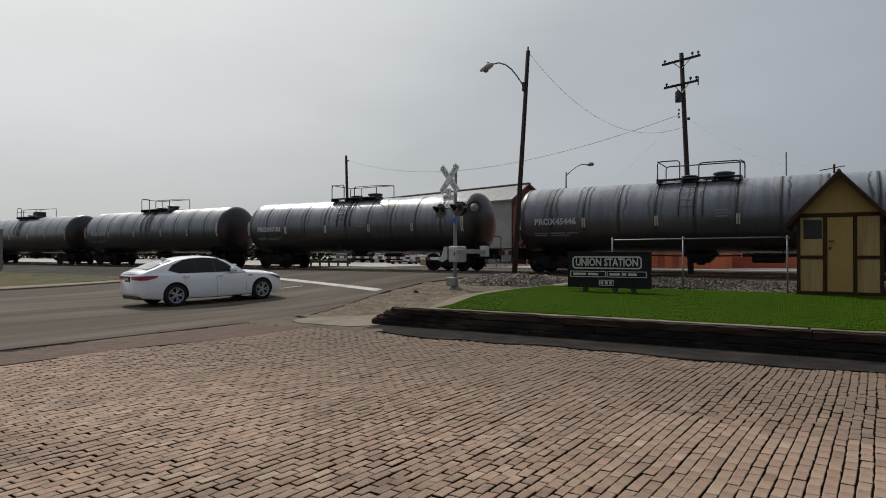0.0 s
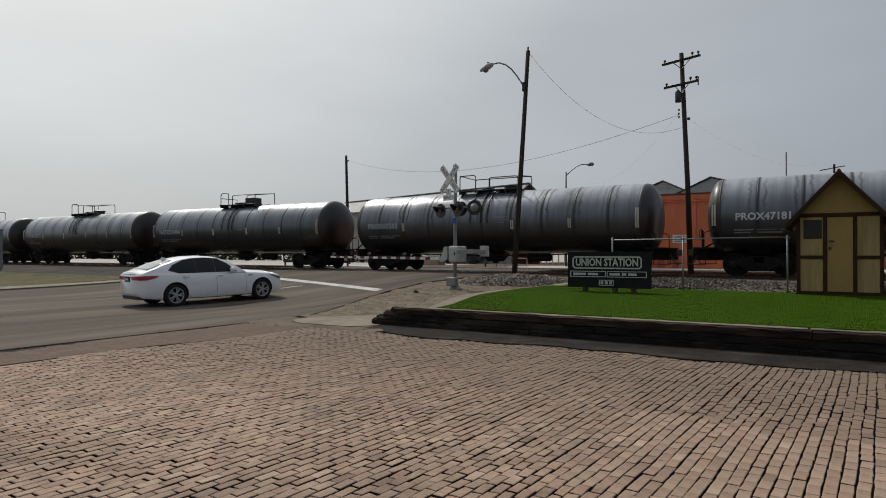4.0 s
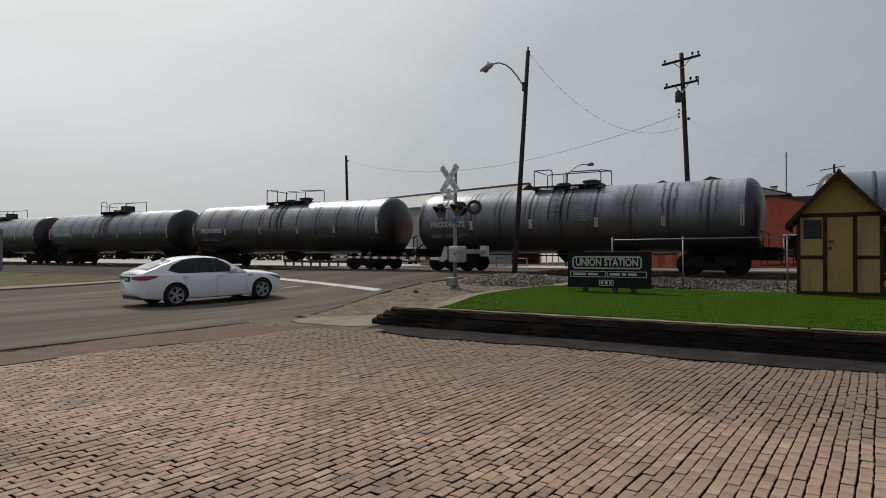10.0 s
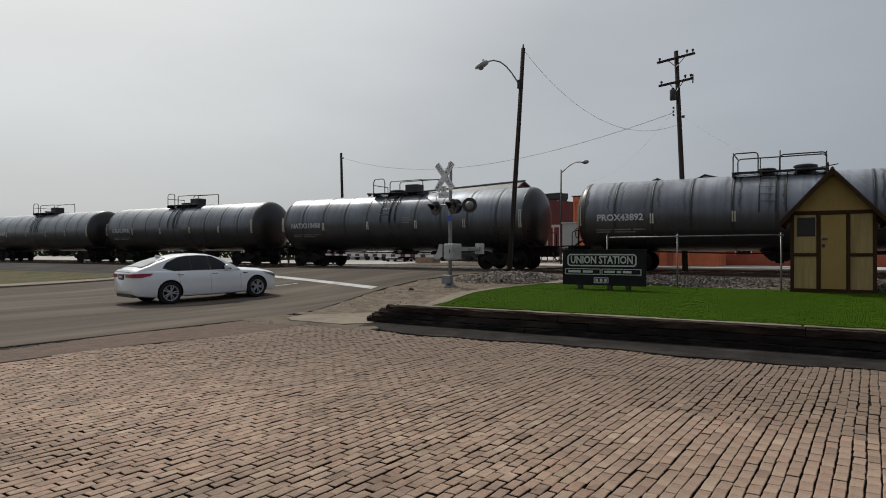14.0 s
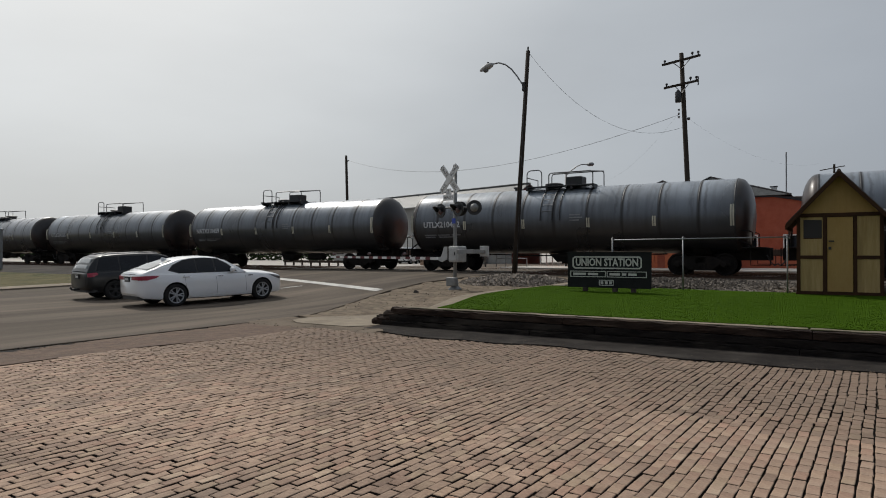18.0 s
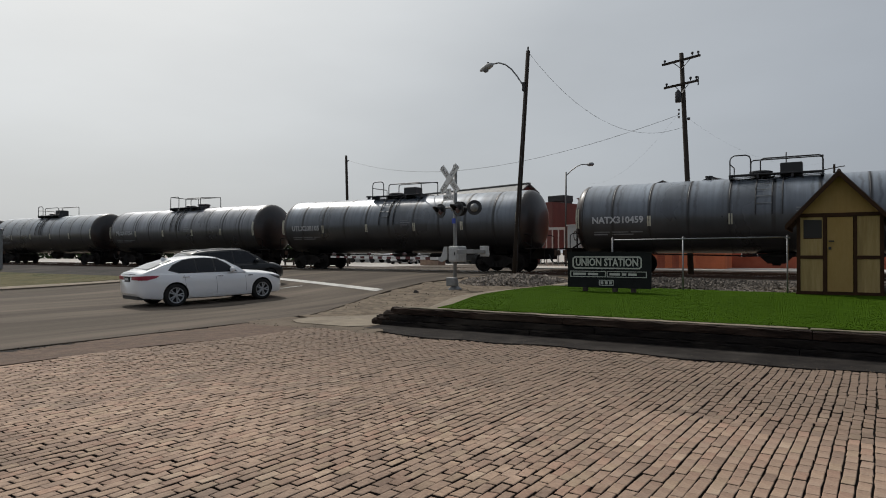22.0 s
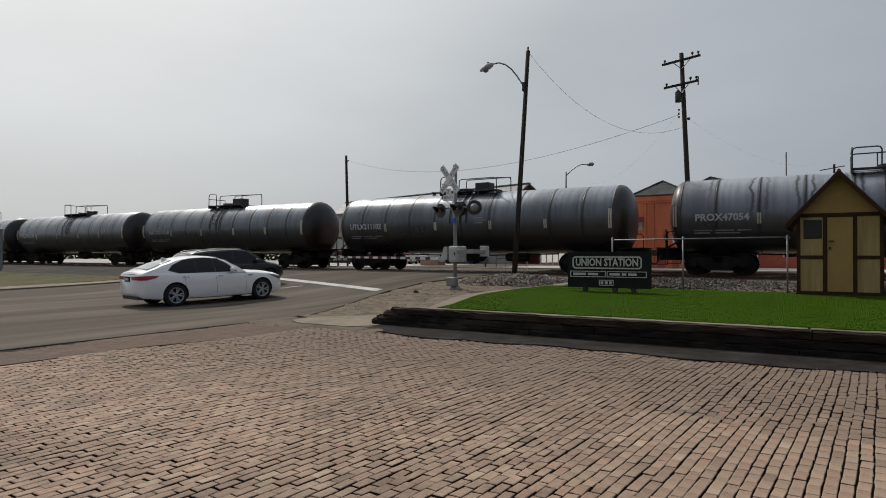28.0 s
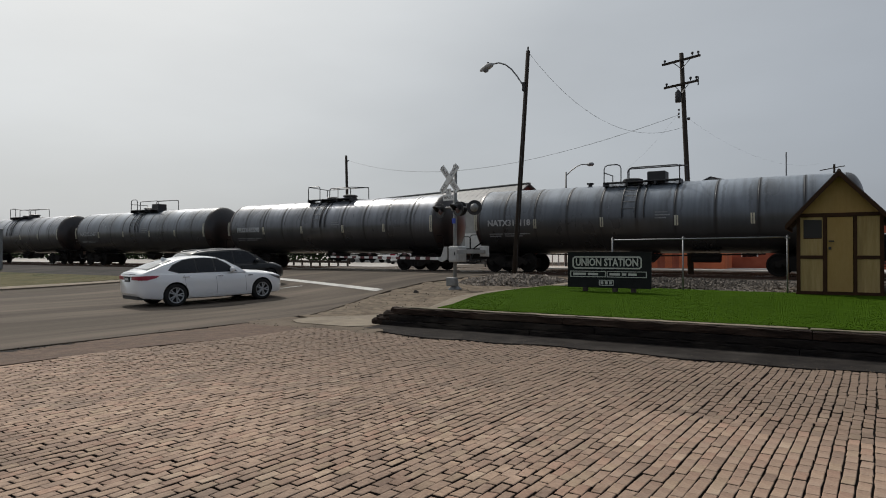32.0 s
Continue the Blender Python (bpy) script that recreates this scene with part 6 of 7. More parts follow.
def make_car(name, label, category, p, paint_mat):
    car = thing(name, pose(0, 0, 0), label, category)
    hw, bot, shoulder, top = p["half_width"], p["bottom"], p["shoulder"], p["deck"]
    y0, y1 = hw[0][0], hw[-1][0]
    ys = [y0 + (y1 - y0) * (0.5 - 0.5 * math.cos(math.pi * i / 44)) for i in range(45)]

    def section(y):
        w, b, s, t = interp(hw, y), interp(bot, y), interp(shoulder, y), interp(top, y)
        return [(0, b), (w * 0.80, b), (w * 0.93, b + 0.03), (w * 0.985, b + 0.12), (w * 0.995, b + (s - b) * 0.42), (w, b + (s - b) * 0.66), (w * 0.985, s - 0.06), (w * 0.95, s - 0.012), (w * 0.90, s + 0.006), (w * 0.6, t - (t - s) * 0.2), (w * 0.3, t - (t - s) * 0.04), (0, t)]
    bm = bmesh.new()
    rings = []
    for y in ys:
        half = section(y)
        ring = half + [(-x, z) for x, z in reversed(half[1:-1])]
        rings.append([bm.verts.new((x, y, z)) for x, z in ring])
    n = len(rings[0])
    for a, b in zip(rings, rings[1:]):
        for k in range(n):
            bm.faces.new((a[k], a[(k + 1) % n], b[(k + 1) % n], b[k]))
    bm.faces.new(rings[0])
    bm.faces.new(list(reversed(rings[-1])))
    bmesh.ops.recalc_face_normals(bm, faces=bm.faces)
    body = part("body", bm, paint_mat, car)
    body.data.materials.append(M_PLASTIC)
    # wheel arches
    cut = bmesh.new()
    for y in (-p["base"] / 2, p["base"] / 2):
        for s in (-1, 1):
            lathe([(s * 0.55, 0), (s * 0.55, p["arch"]), (s * 1.3, p["arch"]), (s * 1.3, 0)], "x", 40, cut, (0, y, p["wheel"] + 0.01))
    bmesh.ops.recalc_face_normals(cut, faces=cut.faces)
    tool = part("arch_cutter", cut, M_PLASTIC)
    mod = body.modifiers.new("arches", "BOOLEAN")
    mod.object, mod.operation, mod.solver = tool, "DIFFERENCE", "EXACT"
    mod.material_mode = "TRANSFER"
    bpy.context.view_layer.update()
    baked(body)
    bpy.data.objects.remove(tool)
    body.data.polygons.foreach_set("use_smooth", [True] * len(body.data.polygons))
    body.data.set_sharp_from_angle(angle=radians(38))
    # greenhouse
    roof, belt = p["roof"], p["belt"]
    r0, r1 = roof[0][0], roof[-1][0]
    gy = [r0 + (r1 - r0) * i / 40 for i in range(41)]
    zmax = max(z for _, z in roof)

    def side_x(z, y):
        """Half width of the glasshouse at the height z."""
        k = (z - belt) / (zmax - belt)
        return (p["glass_low"] - (p["glass_low"] - p["glass_high"]) * (0.75 * k + 0.25 * k * k)) * (interp(hw, y) / max(v for _, v in hw)) ** 0.8

    def roof_z(x, y):
        zt = interp(roof, y)
        w = side_x(zt, y)
        return zt - p["crown"] * (min(1.0, abs(x) / w)) ** 2.5

    bm = bmesh.new()
    rings = []
    for y in gy:
        zt = interp(roof, y)
        zb = min(belt - 0.03, zt - 0.01)
        pts = []
        for k in range(6):
            z = zb + (zt - p["crown"] * 1.3 - zb) * k / 5
            pts.append((side_x(max(z, belt - 0.05), y), z))
        w = side_x(zt, y)
        for q in (0.96, 0.85, 0.6, 0.3, 0.0):
            pts.append((w * q, roof_z(w * q, y)))
        ring = pts + [(-x, z) for x, z in reversed(pts[:-1])]
        rings.append([bm.verts.new((x, y, z)) for x, z in ring])
    for a, b in zip(rings, rings[1:]):
        for k in range(len(a) - 1):
            bm.faces.new((a[k], a[k + 1], b[k + 1], b[k]))
    bmesh.ops.recalc_face_normals(bm, faces=bm.faces)
    cab = part("cabin", bm, p.get("roof_paint", paint_mat), car, smooth=True)

    def pane(nm, outline_yz, side, lift=0.006, mat=M_GLASSDARK, lab=""):
        """A side pane: an outline in (y, z) laid on the cabin's flank."""
        bm = bmesh.new()
        vs = [bm.verts.new((0, y, z)) for y, z in outline_yz]
        bm.faces.new(vs)
        bmesh.ops.triangulate(bm, faces=list(bm.faces))
        bmesh.ops.subdivide_edges(bm, edges=list(bm.edges), cuts=3, use_grid_fill=True)
        for v in bm.verts:
            v.co.x = side * (side_x(v.co.z, v.co.y) + lift)
        ex = bmesh.ops.extrude_face_region(bm, geom=list(bm.faces))
        for v in [g for g in ex["geom"] if isinstance(g, bmesh.types.BMVert)]:
            v.co.x -= side * 0.012
        bmesh.ops.recalc_face_normals(bm, faces=bm.faces)
        return part(nm, bm, mat, car, lab)

    for s in (-1, 1):
        for o in p["panes"]:
            pane("side_window", o, s)
        pane("window_trim", p["trim"], s, 0.001, M_PLASTIC)

    def screen(nm, ya, yb, q, lab):
        bm = bmesh.new()
        ny, nx = 10, 8
        grid = []
        for j in range(ny + 1):
            y = ya + (yb - ya) * j / ny
            w = side_x(interp(roof, y), y) * q
            grid.append([bm.verts.new((w * (2 * i / nx - 1), y, roof_z(w * (2 * i / nx - 1), y) + 0.006)) for i in range(nx + 1)])
        for j in range(ny):
            for i in range(nx):
                bm.faces.new((grid[j][i], grid[j][i + 1], grid[j + 1][i + 1], grid[j + 1][i]))
        ex = bmesh.ops.extrude_face_region(bm, geom=list(bm.faces))
        for v in [g for g in ex["geom"] if isinstance(g, bmesh.types.BMVert)]:
            v.co.z -= 0.012
        bmesh.ops.recalc_face_normals(bm, faces=bm.faces)
        return part(nm, bm, M_REARGLASS if nm == "rear_window" else M_GLASSDARK, car, lab, smooth=True)

    screen("windscreen", p["screen"][0], p["screen"][1], 0.90, "dark tinted windscreen")
    screen("rear_window", p["rear"][0], p["rear"][1], 0.86, "rear window with the sky's pale reflection painted in")

    def skin_x(y, z):
        """Half width of the lower body at (y, z)."""
        pts = section(y)
        for (xa, za), (xb, zb) in zip(pts[1:9], pts[2:9]):
            if za <= z <= zb and zb > za:
                return xa + (xb - xa) * (z - za) / (zb - za)
        return interp(hw, y) * 0.98

    def patch(nm, outline_yz, side, mat, lift=0.006, lab=""):
        bm = bmesh.new()
        bm.faces.new([bm.verts.new((0, y, z)) for y, z in outline_yz])
        bmesh.ops.triangulate(bm, faces=list(bm.faces))
        bmesh.ops.subdivide_edges(bm, edges=list(bm.edges), cuts=3, use_grid_fill=True)
        for v in bm.verts:
            v.co.x = side * (skin_x(v.co.y, v.co.z) + lift)
        ex = bmesh.ops.extrude_face_region(bm, geom=list(bm.faces))
        for v in [g for g in ex["geom"] if isinstance(g, bmesh.types.BMVert)]:
            v.co.x -= side * 0.05
        bmesh.ops.recalc_face_normals(bm, faces=bm.faces)
        return part(nm, bm, mat, car, lab, smooth=False)

    for s in (-1, 1):
        patch("tail_light", p["tail"], s, p.get("tail_mat", M_TAIL), 0.012, "wraparound tail light")
        patch("headlight", p["head"], s, M_HEADLAMP, 0.010, "swept-back headlight")
        patch("sill", [(-p["base"] / 2 + 0.42, 0.20), (p["base"] / 2 - 0.42, 0.20), (p["base"] / 2 - 0.42, 0.27), (-p["base"] / 2 + 0.42, 0.27)], s, p["sill_mat"], 0.012)
        for y, z in p["handles"]:
            x = skin_x(y, z)
            part("door_handle", rod([(s * (x - 0.01), y - 0.10, z), (s * (x + 0.03), y - 0.08, z), (s * (x + 0.03), y + 0.08, z), (s * (x - 0.01), y + 0.10, z)], 0.014, 6), p["handle_mat"], car)
        for y in p["gaps"]:
            pts = [(s * (skin_x(y + d, z) + 0.0005), y + d, z) for z, d in ((p["gap_low"], 0.0), (0.45, 0.02), (0.6, 0.01), (0.8, -0.01), (belt - 0.05, -0.03))]
            part("door_gap", rod(pts, 0.004, 5), M_PLASTIC, car)
        mx, my, mz = side_x(belt + 0.1, p["mirror"]) + 0.12, p["mirror"], belt + 0.07
        bm = lathe([(-0.07, 0), (-0.07, 0.06), (-0.03, 0.085), (0.03, 0.075), (0.08, 0.03), (0.09, 0)], "y", 14)
        for v in bm.verts:
            v.co.x *= 1.3
        m = part("mirror", bm, paint_mat, car, smooth=True)
        m.matrix_basis = pose(s * mx, my, mz)
        part("mirror_stalk", rod([(s * (mx - 0.16), my, mz - 0.03), (s * (mx - 0.05), my, mz - 0.02)], 0.022, 6), M_PLASTIC, car)
    yr = y0
    k = p["rear_w"] / 0.62
    part("rear_bumper_insert", prism([(-0.58 * k, yr + 0.05), (0.58 * k, yr + 0.05), (0.72 * k, yr + 0.10), (0.81 * k, yr + 0.20), (0.80 * k, yr + 0.34), (-0.80 * k, yr + 0.34), (-0.81 * k, yr + 0.20), (-0.72 * k, yr + 0.10)], p["insert"][0], p["insert"][1], "z"), M_PLASTIC, car)
    part("plate", box(-0.17, 0.17, yr - 0.03, yr + 0.05, p["plate_z"], p["plate_z"] + 0.15, 0.005), p.get("plate_mat", M_PLASTIC), car, "number plate with plain bars")
    for k in range(3):
        part("plate_bar", box(-0.11 + 0.085 * k, -0.05 + 0.085 * k, yr - 0.034, yr - 0.03, p["plate_z"] + 0.045, p["plate_z"] + 0.11), M_WHITE, car)
    part("grille", box(-0.38, 0.38, y1 - 0.10, y1 + 0.008, 0.36, 0.50, 0.02), M_PLASTIC, car)
    wheels = []
    for y in (-p["base"] / 2, p["base"] / 2):
        for s in (-1, 1):
            tyre, rim, sp = make_wheel(p["wheel"], 0.225, p["spokes"], M_ALLOY, s)
            w = part("wheel", tyre, M_TYRE, car, "black tyre on an alloy rim", smooth=True)
            w.matrix_basis = pose(s * (p["track"] / 2), y, p["wheel"])
            part("rim", rim, M_PLASTIC, w, "dark rim barrel", smooth=True)
            part("spokes", sp, p.get("spoke_mat", M_ALLOY), w, p.get("spoke_label", "bright alloy spokes"))
            wheels.append(w)
    return car, wheels


SALOON = dict(
    half_width=[(-2.42, 0.58), (-2.38, 0.72), (-2.25, 0.84), (-1.9, 0.90), (-1.2, 0.925), (0.0, 0.93), (1.0, 0.925), (1.6, 0.91), (1.9, 0.875), (2.1, 0.80), (2.22, 0.68), (2.29, 0.48)],
    bottom=[(-2.42, 0.42), (-2.3, 0.27), (-1.8, 0.21), (0, 0.18), (1.7, 0.19), (2.15, 0.20), (2.29, 0.26)],
    shoulder=[(-2.42, 0.90), (-2.36, 0.98), (-2.2, 1.01), (-1.6, 0.985), (-0.6, 0.95), (0.6, 0.92), (1.1, 0.90), (1.6, 0.85), (2.0, 0.79), (2.2, 0.735), (2.29, 0.65)],
    deck=[(-2.42, 0.95), (-2.36, 1.05), (-2.2, 1.09), (-1.7, 1.085), (-0.6, 1.0), (0.6, 1.0), (1.0, 0.99), (1.6, 0.935), (2.0, 0.865), (2.2, 0.80), (2.29, 0.69)],
    base=2.805, arch=0.375, wheel=0.335, track=1.60, belt=0.95, glass_low=0.885, glass_high=0.60, crown=0.045,
    roof=[(-2.25, 1.07), (-2.0, 1.16), (-1.62, 1.30), (-1.25, 1.405), (-0.83, 1.46), (-0.41, 1.47), (-0.08, 1.445), (0.21, 1.36), (0.54, 1.18), (0.86, 0.97)],
    screen=(0.07, 0.78), rear=(-2.13, -1.37), mirror=0.36,
    panes=[[(-1.29, 0.985), (-0.76, 0.975), (-0.76, 1.375), (-1.07, 1.345), (-1.42, 1.20), (-1.53, 1.10)], [(-0.71, 0.975), (-0.20, 0.968), (-0.20, 1.385), (-0.71, 1.378)], [(-0.13, 0.968), (0.50, 0.965), (0.22, 1.19), (-0.04, 1.34), (-0.13, 1.38)]],
    trim=[(-1.60, 1.06), (-1.29, 0.965), (0.56, 0.945), (0.26, 1.205), (-0.02, 1.37), (-0.41, 1.405), (-0.83, 1.398), (-1.11, 1.36), (-1.45, 1.215)],
    tail=[(-2.39, 0.81), (-2.39, 0.93), (-2.15, 0.935), (-1.88, 0.925), (-1.95, 0.87), (-2.2, 0.81)],
    head=[(1.86, 0.71), (2.14, 0.62), (2.19, 0.69), (1.98, 0.765), (1.62, 0.82)],
    handles=[(-1.10, 0.86), (-0.04, 0.845)], gaps=[-1.12, -0.16, 0.82], gap_low=0.30, rear_w=0.60, insert=(0.25, 0.345), plate_z=0.76, spokes=5, sill_mat=M_CARWHITE, handle_mat=M_CHROME)
saloon, saloon_wheels = make_car("white_saloon", "clean white four-door saloon car stopped before the crossing", "car", SALOON, M_CARWHITE)
saloon.matrix_basis = pose(-16.91, 13.28, 0.045, 1.5, 0, -12.1)
part("boot_trim", box(-0.45, 0.45, -2.437, -2.40, 0.905, 0.925, 0.006), M_CHROME, saloon, "slim chrome strip across the boot")
for s in (-1, 1):
    o = [(0.32, -2.434), (0.56, -2.434), (0.70, -2.405), (0.80, -2.33), (0.86, -2.22), (0.80, -2.20), (0.70, -2.34), (0.56, -2.40), (0.32, -2.41)]
    part("tail_light", prism([(s * x, y) for x, y in o], 0.82, 0.925, "z"), M_TAIL, saloon, "tail light wrapping round onto the boot lid")
part("boot_gap", rod([(-0.55, -2.405, 0.98), (0.55, -2.405, 0.98)], 0.006, 5), M_PLASTIC, saloon)
part("bonnet_trim", box(0.922, 0.934, 0.90, 1.06, 0.80, 0.825, 0.004), M_PLASTIC, saloon)
part("aerial_fin", prism([(-1.46, 1.35), (-1.29, 1.39), (-1.29, 1.41), (-1.44, 1.445)], -0.02, 0.02), M_CARWHITE, saloon)

parked = copy_thing(saloon, pose(-34.4, 49.2, 0.54, 0, 0, 22))
tagged(parked, "white car parked in the yard beyond the tracks", "car")

WAGON = dict(
    half_width=[(-2.45, 0.72), (-2.40, 0.86), (-2.25, 0.94), (-1.6, 0.98), (0.0, 0.99), (1.2, 0.98), (1.8, 0.95), (2.15, 0.86), (2.36, 0.68), (2.43, 0.48)],
    bottom=[(-2.45, 0.45), (-2.3, 0.33), (-1.8, 0.28), (0, 0.26), (1.8, 0.27), (2.3, 0.30), (2.43, 0.38)],
    shoulder=[(-2.45, 0.98), (-2.38, 1.04), (-1.6, 1.06), (0.0, 1.03), (1.0, 1.02), (1.4, 1.00), (1.9, 0.92), (2.2, 0.82), (2.43, 0.66)],
    deck=[(-2.45, 1.0), (-2.38, 1.06), (-1.6, 1.08), (0.0, 1.06), (1.0, 1.08), (1.4, 1.07), (1.9, 1.00), (2.2, 0.90), (2.43, 0.70)],
    base=2.95, arch=0.41, wheel=0.37, track=1.68, belt=1.05, glass_low=0.93, glass_high=0.70, crown=0.04,
    roof=[(-2.40, 1.08), (-2.30, 1.30), (-2.12, 1.56), (-1.95, 1.66), (-1.3, 1.705), (-0.4, 1.72), (0.2, 1.70), (0.5, 1.62), (0.9, 1.40), (1.35, 1.10), (1.5, 1.03)],
    screen=(0.5, 1.42), rear=(-2.35, -2.10), mirror=0.85, roof_paint=M_CARGREY, spoke_mat=M_PLASTIC, spoke_label="black wheel spokes",
    panes=[[(-2.10, 1.10), (-1.30, 1.09), (-1.30, 1.58), (-1.95, 1.55)], [(-1.24, 1.09), (-0.25, 1.08), (-0.25, 1.60), (-1.24, 1.585)], [(-0.18, 1.08), (1.05, 1.075), (0.45, 1.55), (-0.18, 1.60)]],
    trim=[(-2.16, 1.085), (1.13, 1.06), (0.48, 1.57), (-0.2, 1.62), (-1.3, 1.60), (-2.0, 1.57)],
    tail=[(-2.40, 0.88), (-2.40, 1.02), (-2.1, 1.035), (-2.05, 0.98), (-2.2, 0.88)], tail_mat=M_TAIL,
    head=[(1.95, 0.82), (2.25, 0.70), (2.28, 0.78), (2.10, 0.86), (1.75, 0.90)],
    # steel sill stands in for the bright reflection low along the flank
    handles=[(-0.85, 0.94), (0.15, 0.93)], gaps=[-1.28, -0.2, 0.95], gap_low=0.40, rear_w=0.7, insert=(0.29, 0.40), plate_z=0.80, spokes=5, sill_mat=M_STEEL, handle_mat=M_CARGREY)


def scaled(p, kx, ky, kz):
    """The same car in other proportions."""
    q = dict(p)
    q["half_width"] = [(y * ky, w * kx) for y, w in p["half_width"]]
    for k in ("bottom", "shoulder", "deck", "roof", "tail", "head", "handles", "trim"):
        q[k] = [(y * ky, z * kz) for y, z in p[k]]
    q["panes"] = [[(y * ky, z * kz) for y, z in o] for o in p["panes"]]
    for k in ("screen", "rear", "gaps"):
        q[k] = [y * ky for y in p[k]]
    for k, f in (("base", ky), ("mirror", ky), ("belt", kz), ("plate_z", kz), ("glass_low", kx), ("glass_high", kx), ("track", kx), ("arch", 0.9), ("wheel", 0.88), ("rear_w", kx)):
        q[k] = p[k] * f
    return q


WAGON = scaled(WAGON, 0.90, 0.89, 0.905)
wagon_car, wagon_wheels = make_car("dark_estate_car", "dark grey estate car that drives up beside the saloon", "car", WAGON, M_CARGREY)
part("tow_hitch", rod([(0, -2.14, 0.38), (0, -2.36, 0.38), (0, -2.42, 0.46)], 0.035, 8), M_PLASTIC, wagon_car)
part("roof_rail", rod([(0.60, -1.6, 1.50), (0.61, -1.42, 1.545), (0.61, 0.0, 1.555), (0.60, 0.2, 1.52)], 0.018, 6), M_STEEL, wagon_car)
part("roof_rail", rod([(-0.60, -1.6, 1.50), (-0.61, -1.42, 1.545), (-0.61, 0.0, 1.555), (-0.60, 0.2, 1.52)], 0.018, 6), M_STEEL, wagon_car)

# pickup and cars parked in the far yard


def far_vehicle(name, x, y, turn, paint_mat, label, tall=0.0):
    c = thing(name, pose(x, y, ground_z(x, y) - 0.01, 0, 0, turn), label, "car")
    o = [(-2.3, 0.35), (2.25, 0.35), (2.3, 0.75), (1.2, 0.95), (0.7, 1.45 + tall), (-0.9, 1.5 + tall), (-1.3 - tall, 1.0), (-2.3, 0.95)]
    bm = prism(o, -0.88, 0.88, "x")
    bmesh.ops.bevel(bm, geom=list(bm.edges), offset=0.06, segments=2, affect="EDGES")
    part("body", bm, paint_mat, c, smooth=False)
    for s in (-0.885, 0.885):
        part("side_window", prism([(-0.95, 1.0), (0.85, 1.0), (0.62, 1.36 + tall), (-0.82, 1.4 + tall)], s - 0.01, s + 0.01), M_GLASSDARK, c)
    for yy in (-1.4, 1.4):
        for s in (-0.82, 0.82):
            part("wheel", lathe([(s - 0.1, 0), (s - 0.1, 0.32), (s + 0.1, 0.32), (s + 0.1, 0)], "x", 18, centre=(0, yy, 0.32)), M_TYRE, c)
    return c


far_vehicle("parked_pickup", -36.3, 52.0, -95, M_CARWHITE, "white pickup parked in the far yard", 0.15)
far_vehicle("parked_car", -43.5, 55.0, -92, M_WALLGREY, "pale grey car parked in the far yard")
far_vehicle("parked_car", -30.3, 53.5, -88, M_CARGREY, "dark car parked in the far yard")
far_vehicle("parked_car", -12.5, 43.0, -80, M_WALLGREY, "pale car parked by the depot")

STREET_DIR = Vector((0.19, 0.982, 0))
WAGON_LINE = Vector((-21.5, 11.05, 0))


def wagon_at(s):
    p = WAGON_LINE + STREET_DIR * s
    slope_here = math.degrees(math.atan((road_z(p.x, p.y + 1.3) - road_z(p.x, p.y - 1.3)) / 2.6))
    return pose(p.x, p.y, (road_z(p.x, p.y + 1.3) + road_z(p.x, p.y - 1.3)) / 2 + 0.005, slope_here, 0, -11)


WAGON_ROWS = [(0, -78.9), (4, -60.4), (8, -42.0), (12, -23.5), (14, -14.3), (15.5, -7.45), (16.0, -5.2), (16.5, -2.95), (17.0, -0.68), (17.3, 0.5), (17.6, 1.6), (18.0, 2.78), (18.5, 4.02), (19.0, 5.0), (19.5, 5.6), (20.0, 5.9), (20.5, 6.02), (21.0, 6.05), (32.0, 6.05)]

# ---- the brick plaza ----
def plaza_z(x, y):
    sunk = math.exp(-((x + 2.62) / 0.55) ** 2 - ((y - 7.85) / 0.35) ** 2)
    return -0.014 * sunk + 0.012 * math.sin(x * 0.7 + 1) * math.sin(y * 0.9) + 0.010 * noise.noise((x * 0.5, y * 0.5, 3.0))


sheet("plaza_bed", spread(-10.36, 16, 12), spread(-8, 10.9, 12), lambda x, y: -0.036, M_BED, "dark soil in the joints of the brick paving", thick=0.1)
strip("joint_dirt", [(y, -10.30, 14.0) for y in (7.6, 8.3, 8.9, 9.3, 9.7, 10.05)], M_DIRT, lambda x, y: -0.040 + 0.026 * smoothstep((y - 7.6) / 2.2) + 0.004 * math.sin(x * 2.3), "dry brown dirt washed over the paving by the kerb", lift=0.0, thick=0.02, steps=60)
strip("corner_dirt", [(y, -11.35 - 0.05 * noise.noise((y * 4, 1.0, 0.0)), -7.7 - 0.5 * smoothstep((y - 10.2) / 0.6) + 0.2 * noise.noise((y * 3, 3.0, 0.0))) for y in spread(9.35, 11.3, 16)], M_DIRT,
      lambda x, y: -0.030 + 0.046 * smoothstep((y - 9.35) / 0.75) + 0.016 * noise.noise((x * 2.6, y * 2.6, 2.0)) + 0.007 * noise.noise((x * 9, y * 9, 2.0)), "dry brown dirt washed over the street corner", lift=0.0, thick=0.05, steps=60)
BW, BL, GAP_B, TURN_B = 0.092, 0.182, 0.0102, radians(-3.2)
brick_rnd = random.Random(21)
ca, sa = math.cos(TURN_B), math.sin(TURN_B)


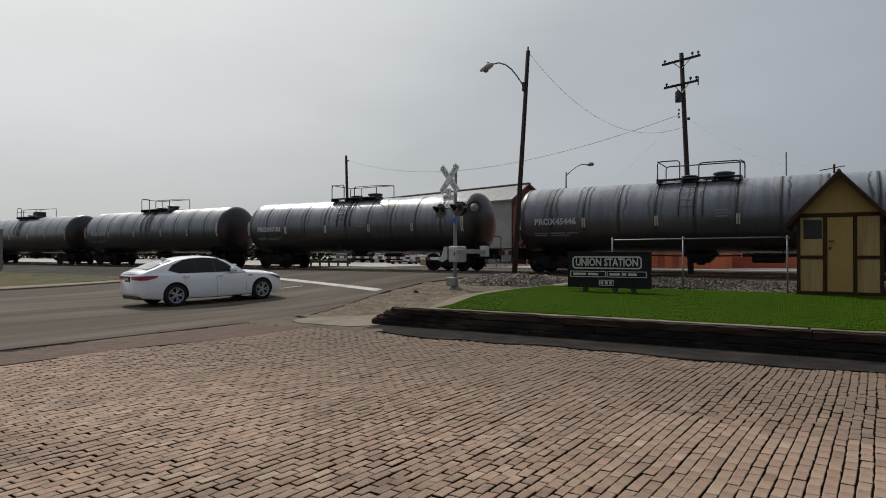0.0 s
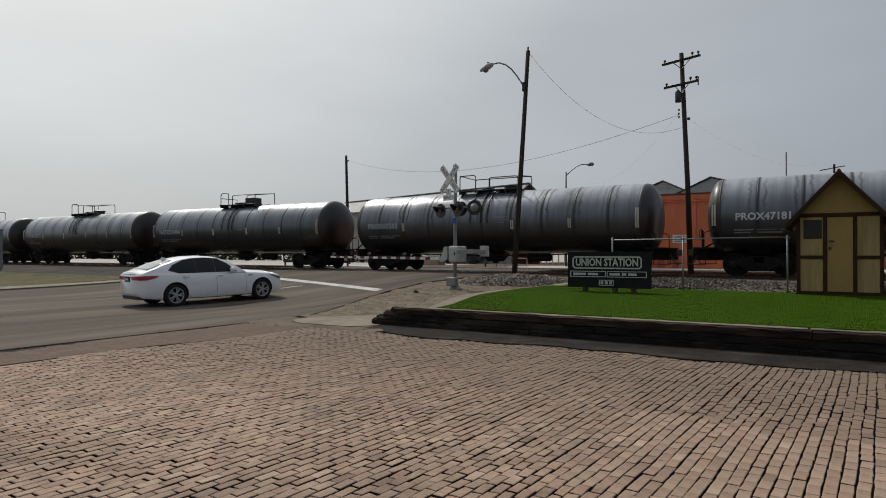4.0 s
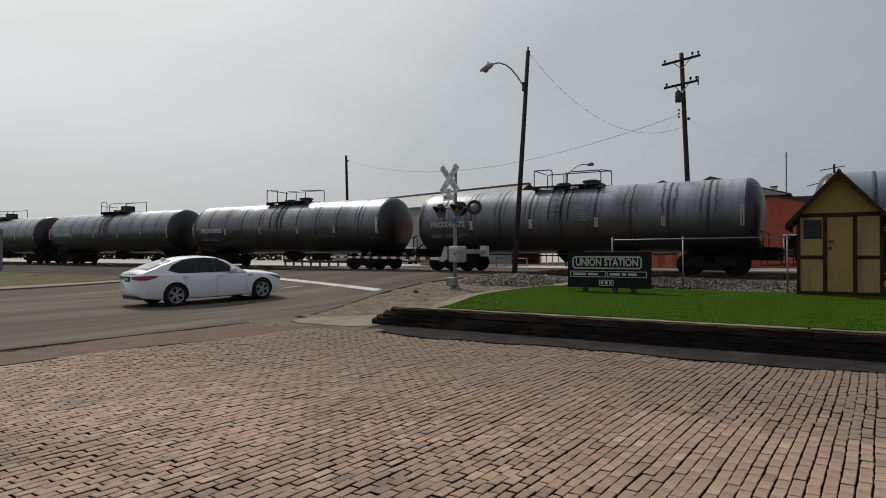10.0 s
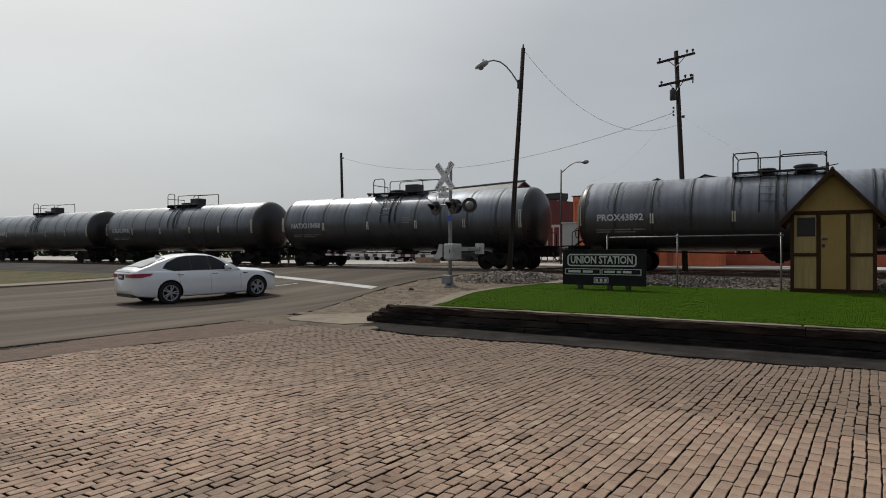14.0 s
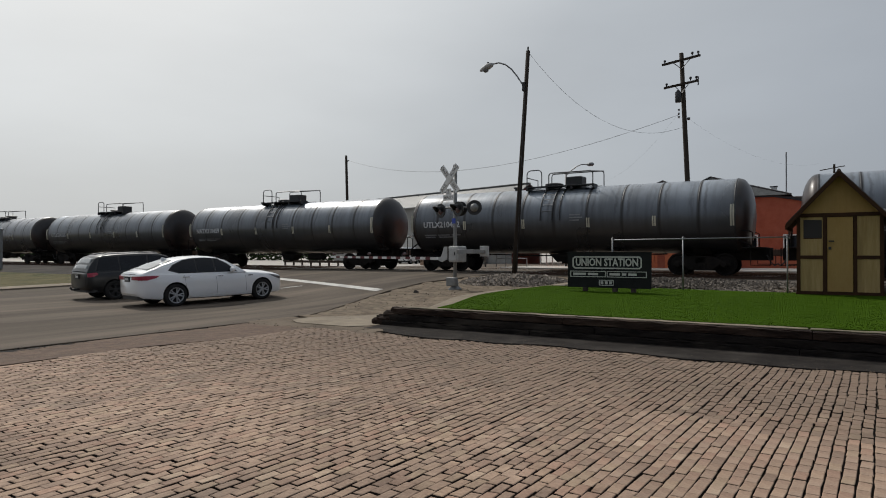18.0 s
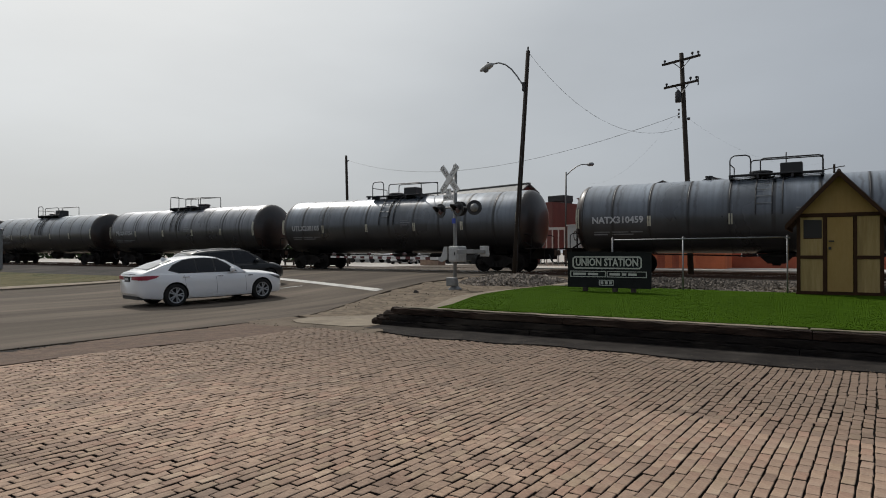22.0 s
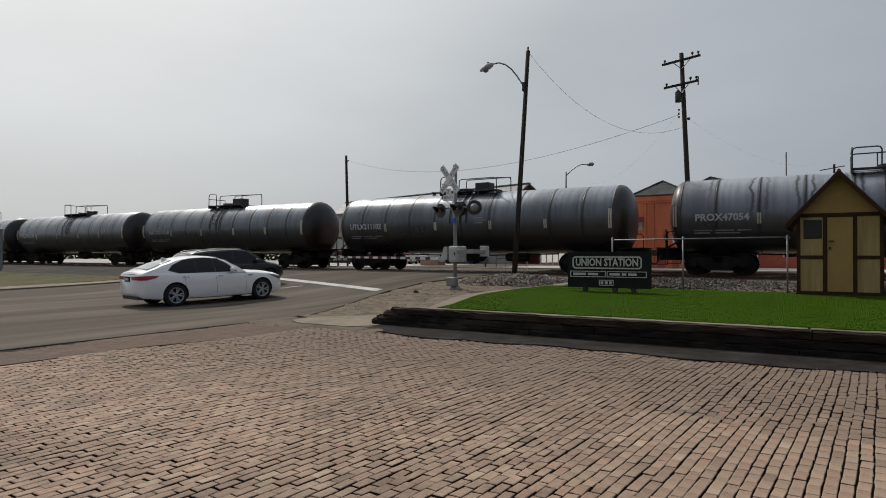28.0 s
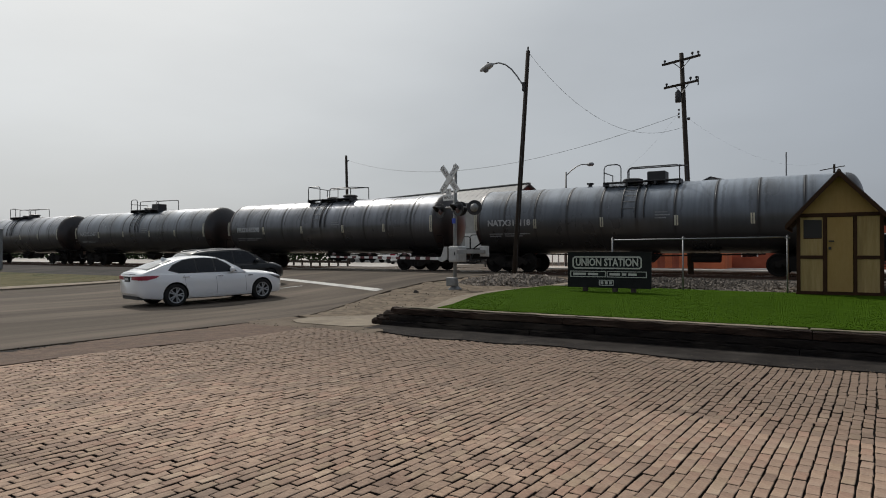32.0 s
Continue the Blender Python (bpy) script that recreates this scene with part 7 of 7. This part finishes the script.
def brick_shape(w, l, c=0.004, d=0.05):
    """Corners of one chamfered paver and its faces, the top at z = 0."""
    x, y = w / 2, l / 2
    v = [(-x + c, -y + c, 0), (x - c, -y + c, 0), (x - c, y - c, 0), (-x + c, y - c, 0), (-x, -y, -c), (x, -y, -c), (x, y, -c), (-x, y, -c), (-x, -y, -d), (x, -y, -d), (x, y, -d), (-x, y, -d)]
    f = [(0, 1, 2, 3)] + [(4 + i, 4 + (i + 1) % 4, (i + 1) % 4, i) for i in range(4)] + [(8 + i, 8 + (i + 1) % 4, 4 + (i + 1) % 4, 4 + i) for i in range(4)]
    return v, f


shape_v, shape_f = brick_shape(BW - GAP_B, BL - 0.008)
shape_np = np.array(shape_v)
one = bpy.data.meshes.new("brick")
one.from_pydata(shape_v, [], shape_f)
one.update()
one.materials.append(M_BRICK1)
one.materials.append(M_BED)
one.polygons.foreach_set("material_index", [0] * 5 + [1] * 4)
plaza = thing("brick_plaza", pose(0, 0, 0), "sunlit plaza of worn red-brown paving bricks", "brick paving", kind="structure")
many_v, many_f = [], []
singles = 0
for i in range(-175, 195):
    shift = 0.5 * (i % 2) + brick_rnd.uniform(-0.12, 0.12)
    wobble = brick_rnd.uniform(-0.003, 0.003)
    for j in range(-58, 70):
        lx, ly = i * BW + wobble, (j + shift) * BL
        lx += 0.030 * noise.noise((i * 0.05, ly * 0.55, 9.0)) + 0.007 * noise.noise((i * 0.4, ly * 1.6, 4.0))
        x, y = lx * ca - ly * sa, lx * sa + ly * ca
        edge = 9.98 + 0.10 * math.sin(x * 1.3) + 0.06 * math.sin(x * 4.1)
        if not (header_right(y) + 0.05 + 0.04 * math.sin(y * 3) < x < 14.0 and -7.9 < y < edge):
            continue
        z = plaza_z(x, y) + brick_rnd.uniform(-0.004, 0.003)
        turn = TURN_B + brick_rnd.uniform(-0.045, 0.045)
        if -1.6 < x < 0.7 and 4.2 < y < 6.4 and singles < 300:
            singles += 1
            ob = linked("brick", one, M_BRICK1, plaza, at=Matrix.Translation((x, y, z)) @ Euler((brick_rnd.uniform(-0.02, 0.02), brick_rnd.uniform(-0.02, 0.02), turn)).to_matrix().to_4x4())
            continue
        c, s = math.cos(turn), math.sin(turn)
        tx, ty = brick_rnd.uniform(-0.013, 0.013), brick_rnd.uniform(-0.010, 0.010)
        p = shape_np * np.array((brick_rnd.uniform(0.93, 1.06), brick_rnd.uniform(0.95, 1.01), 1))
        p[:, :2] += np.tile([(brick_rnd.uniform(-0.006, 0.006), brick_rnd.uniform(-0.008, 0.008)) for _ in range(4)], (3, 1))
        q = np.stack([x + p[:, 0] * c - p[:, 1] * s, y + p[:, 0] * s + p[:, 1] * c, z + p[:, 2] + p[:, 0] * tx + p[:, 1] * ty], 1)
        k = len(many_v) * 12
        many_v.append(q)
        many_f += [tuple(a + k for a in f) for f in shape_f]
me = bpy.data.meshes.new("brick_field")
me.from_pydata(np.concatenate(many_v).tolist(), [], many_f)
me.update()
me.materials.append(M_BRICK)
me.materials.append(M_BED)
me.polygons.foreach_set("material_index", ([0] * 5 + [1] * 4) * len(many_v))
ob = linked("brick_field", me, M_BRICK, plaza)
ob["kind"] = "stuff"


def motions():
    """The train rolls past at an even speed; the dark wagon drives up and halts beside the white saloon."""
    times = [i * 2.0 for i in range(17)]
    spin_times = [2 * k / 30 for k in range(481)]
    for car in tank_cars:
        home = car.matrix_basis.copy()
        walk(car, [(t, Matrix.Translation((SPEED * t, 0, 0)) @ home) for t in times])
        for bogie in car.children:
            if bogie.name.startswith("bogie"):
                for ws in bogie.children:
                    if ws.name.startswith("wheelset"):
                        x = ws.location.x
                        walk(ws, [(t, pose(x, 0, WHEEL_R, 0, math.degrees(SPEED * t / WHEEL_R), 0)) for t in spin_times])
    walk(wagon_car, [(t, wagon_at(s)) for t, s in WAGON_ROWS])
    rows = []
    for k in range(481):
        t = 2 * k / 30
        i = max(j for j in range(len(WAGON_ROWS) - 1) if WAGON_ROWS[j][0] <= t)
        (ta, sa_), (tb, sb) = WAGON_ROWS[i], WAGON_ROWS[i + 1]
        rows.append((t, sa_ + (sb - sa_) * (t - ta) / (tb - ta)))
    for w in wagon_wheels:
        at = w.location.copy()
        walk(w, [(t, pose(at.x, at.y, at.z, -math.degrees(s / WAGON["wheel"]), 0, 0)) for t, s in rows])


motions()
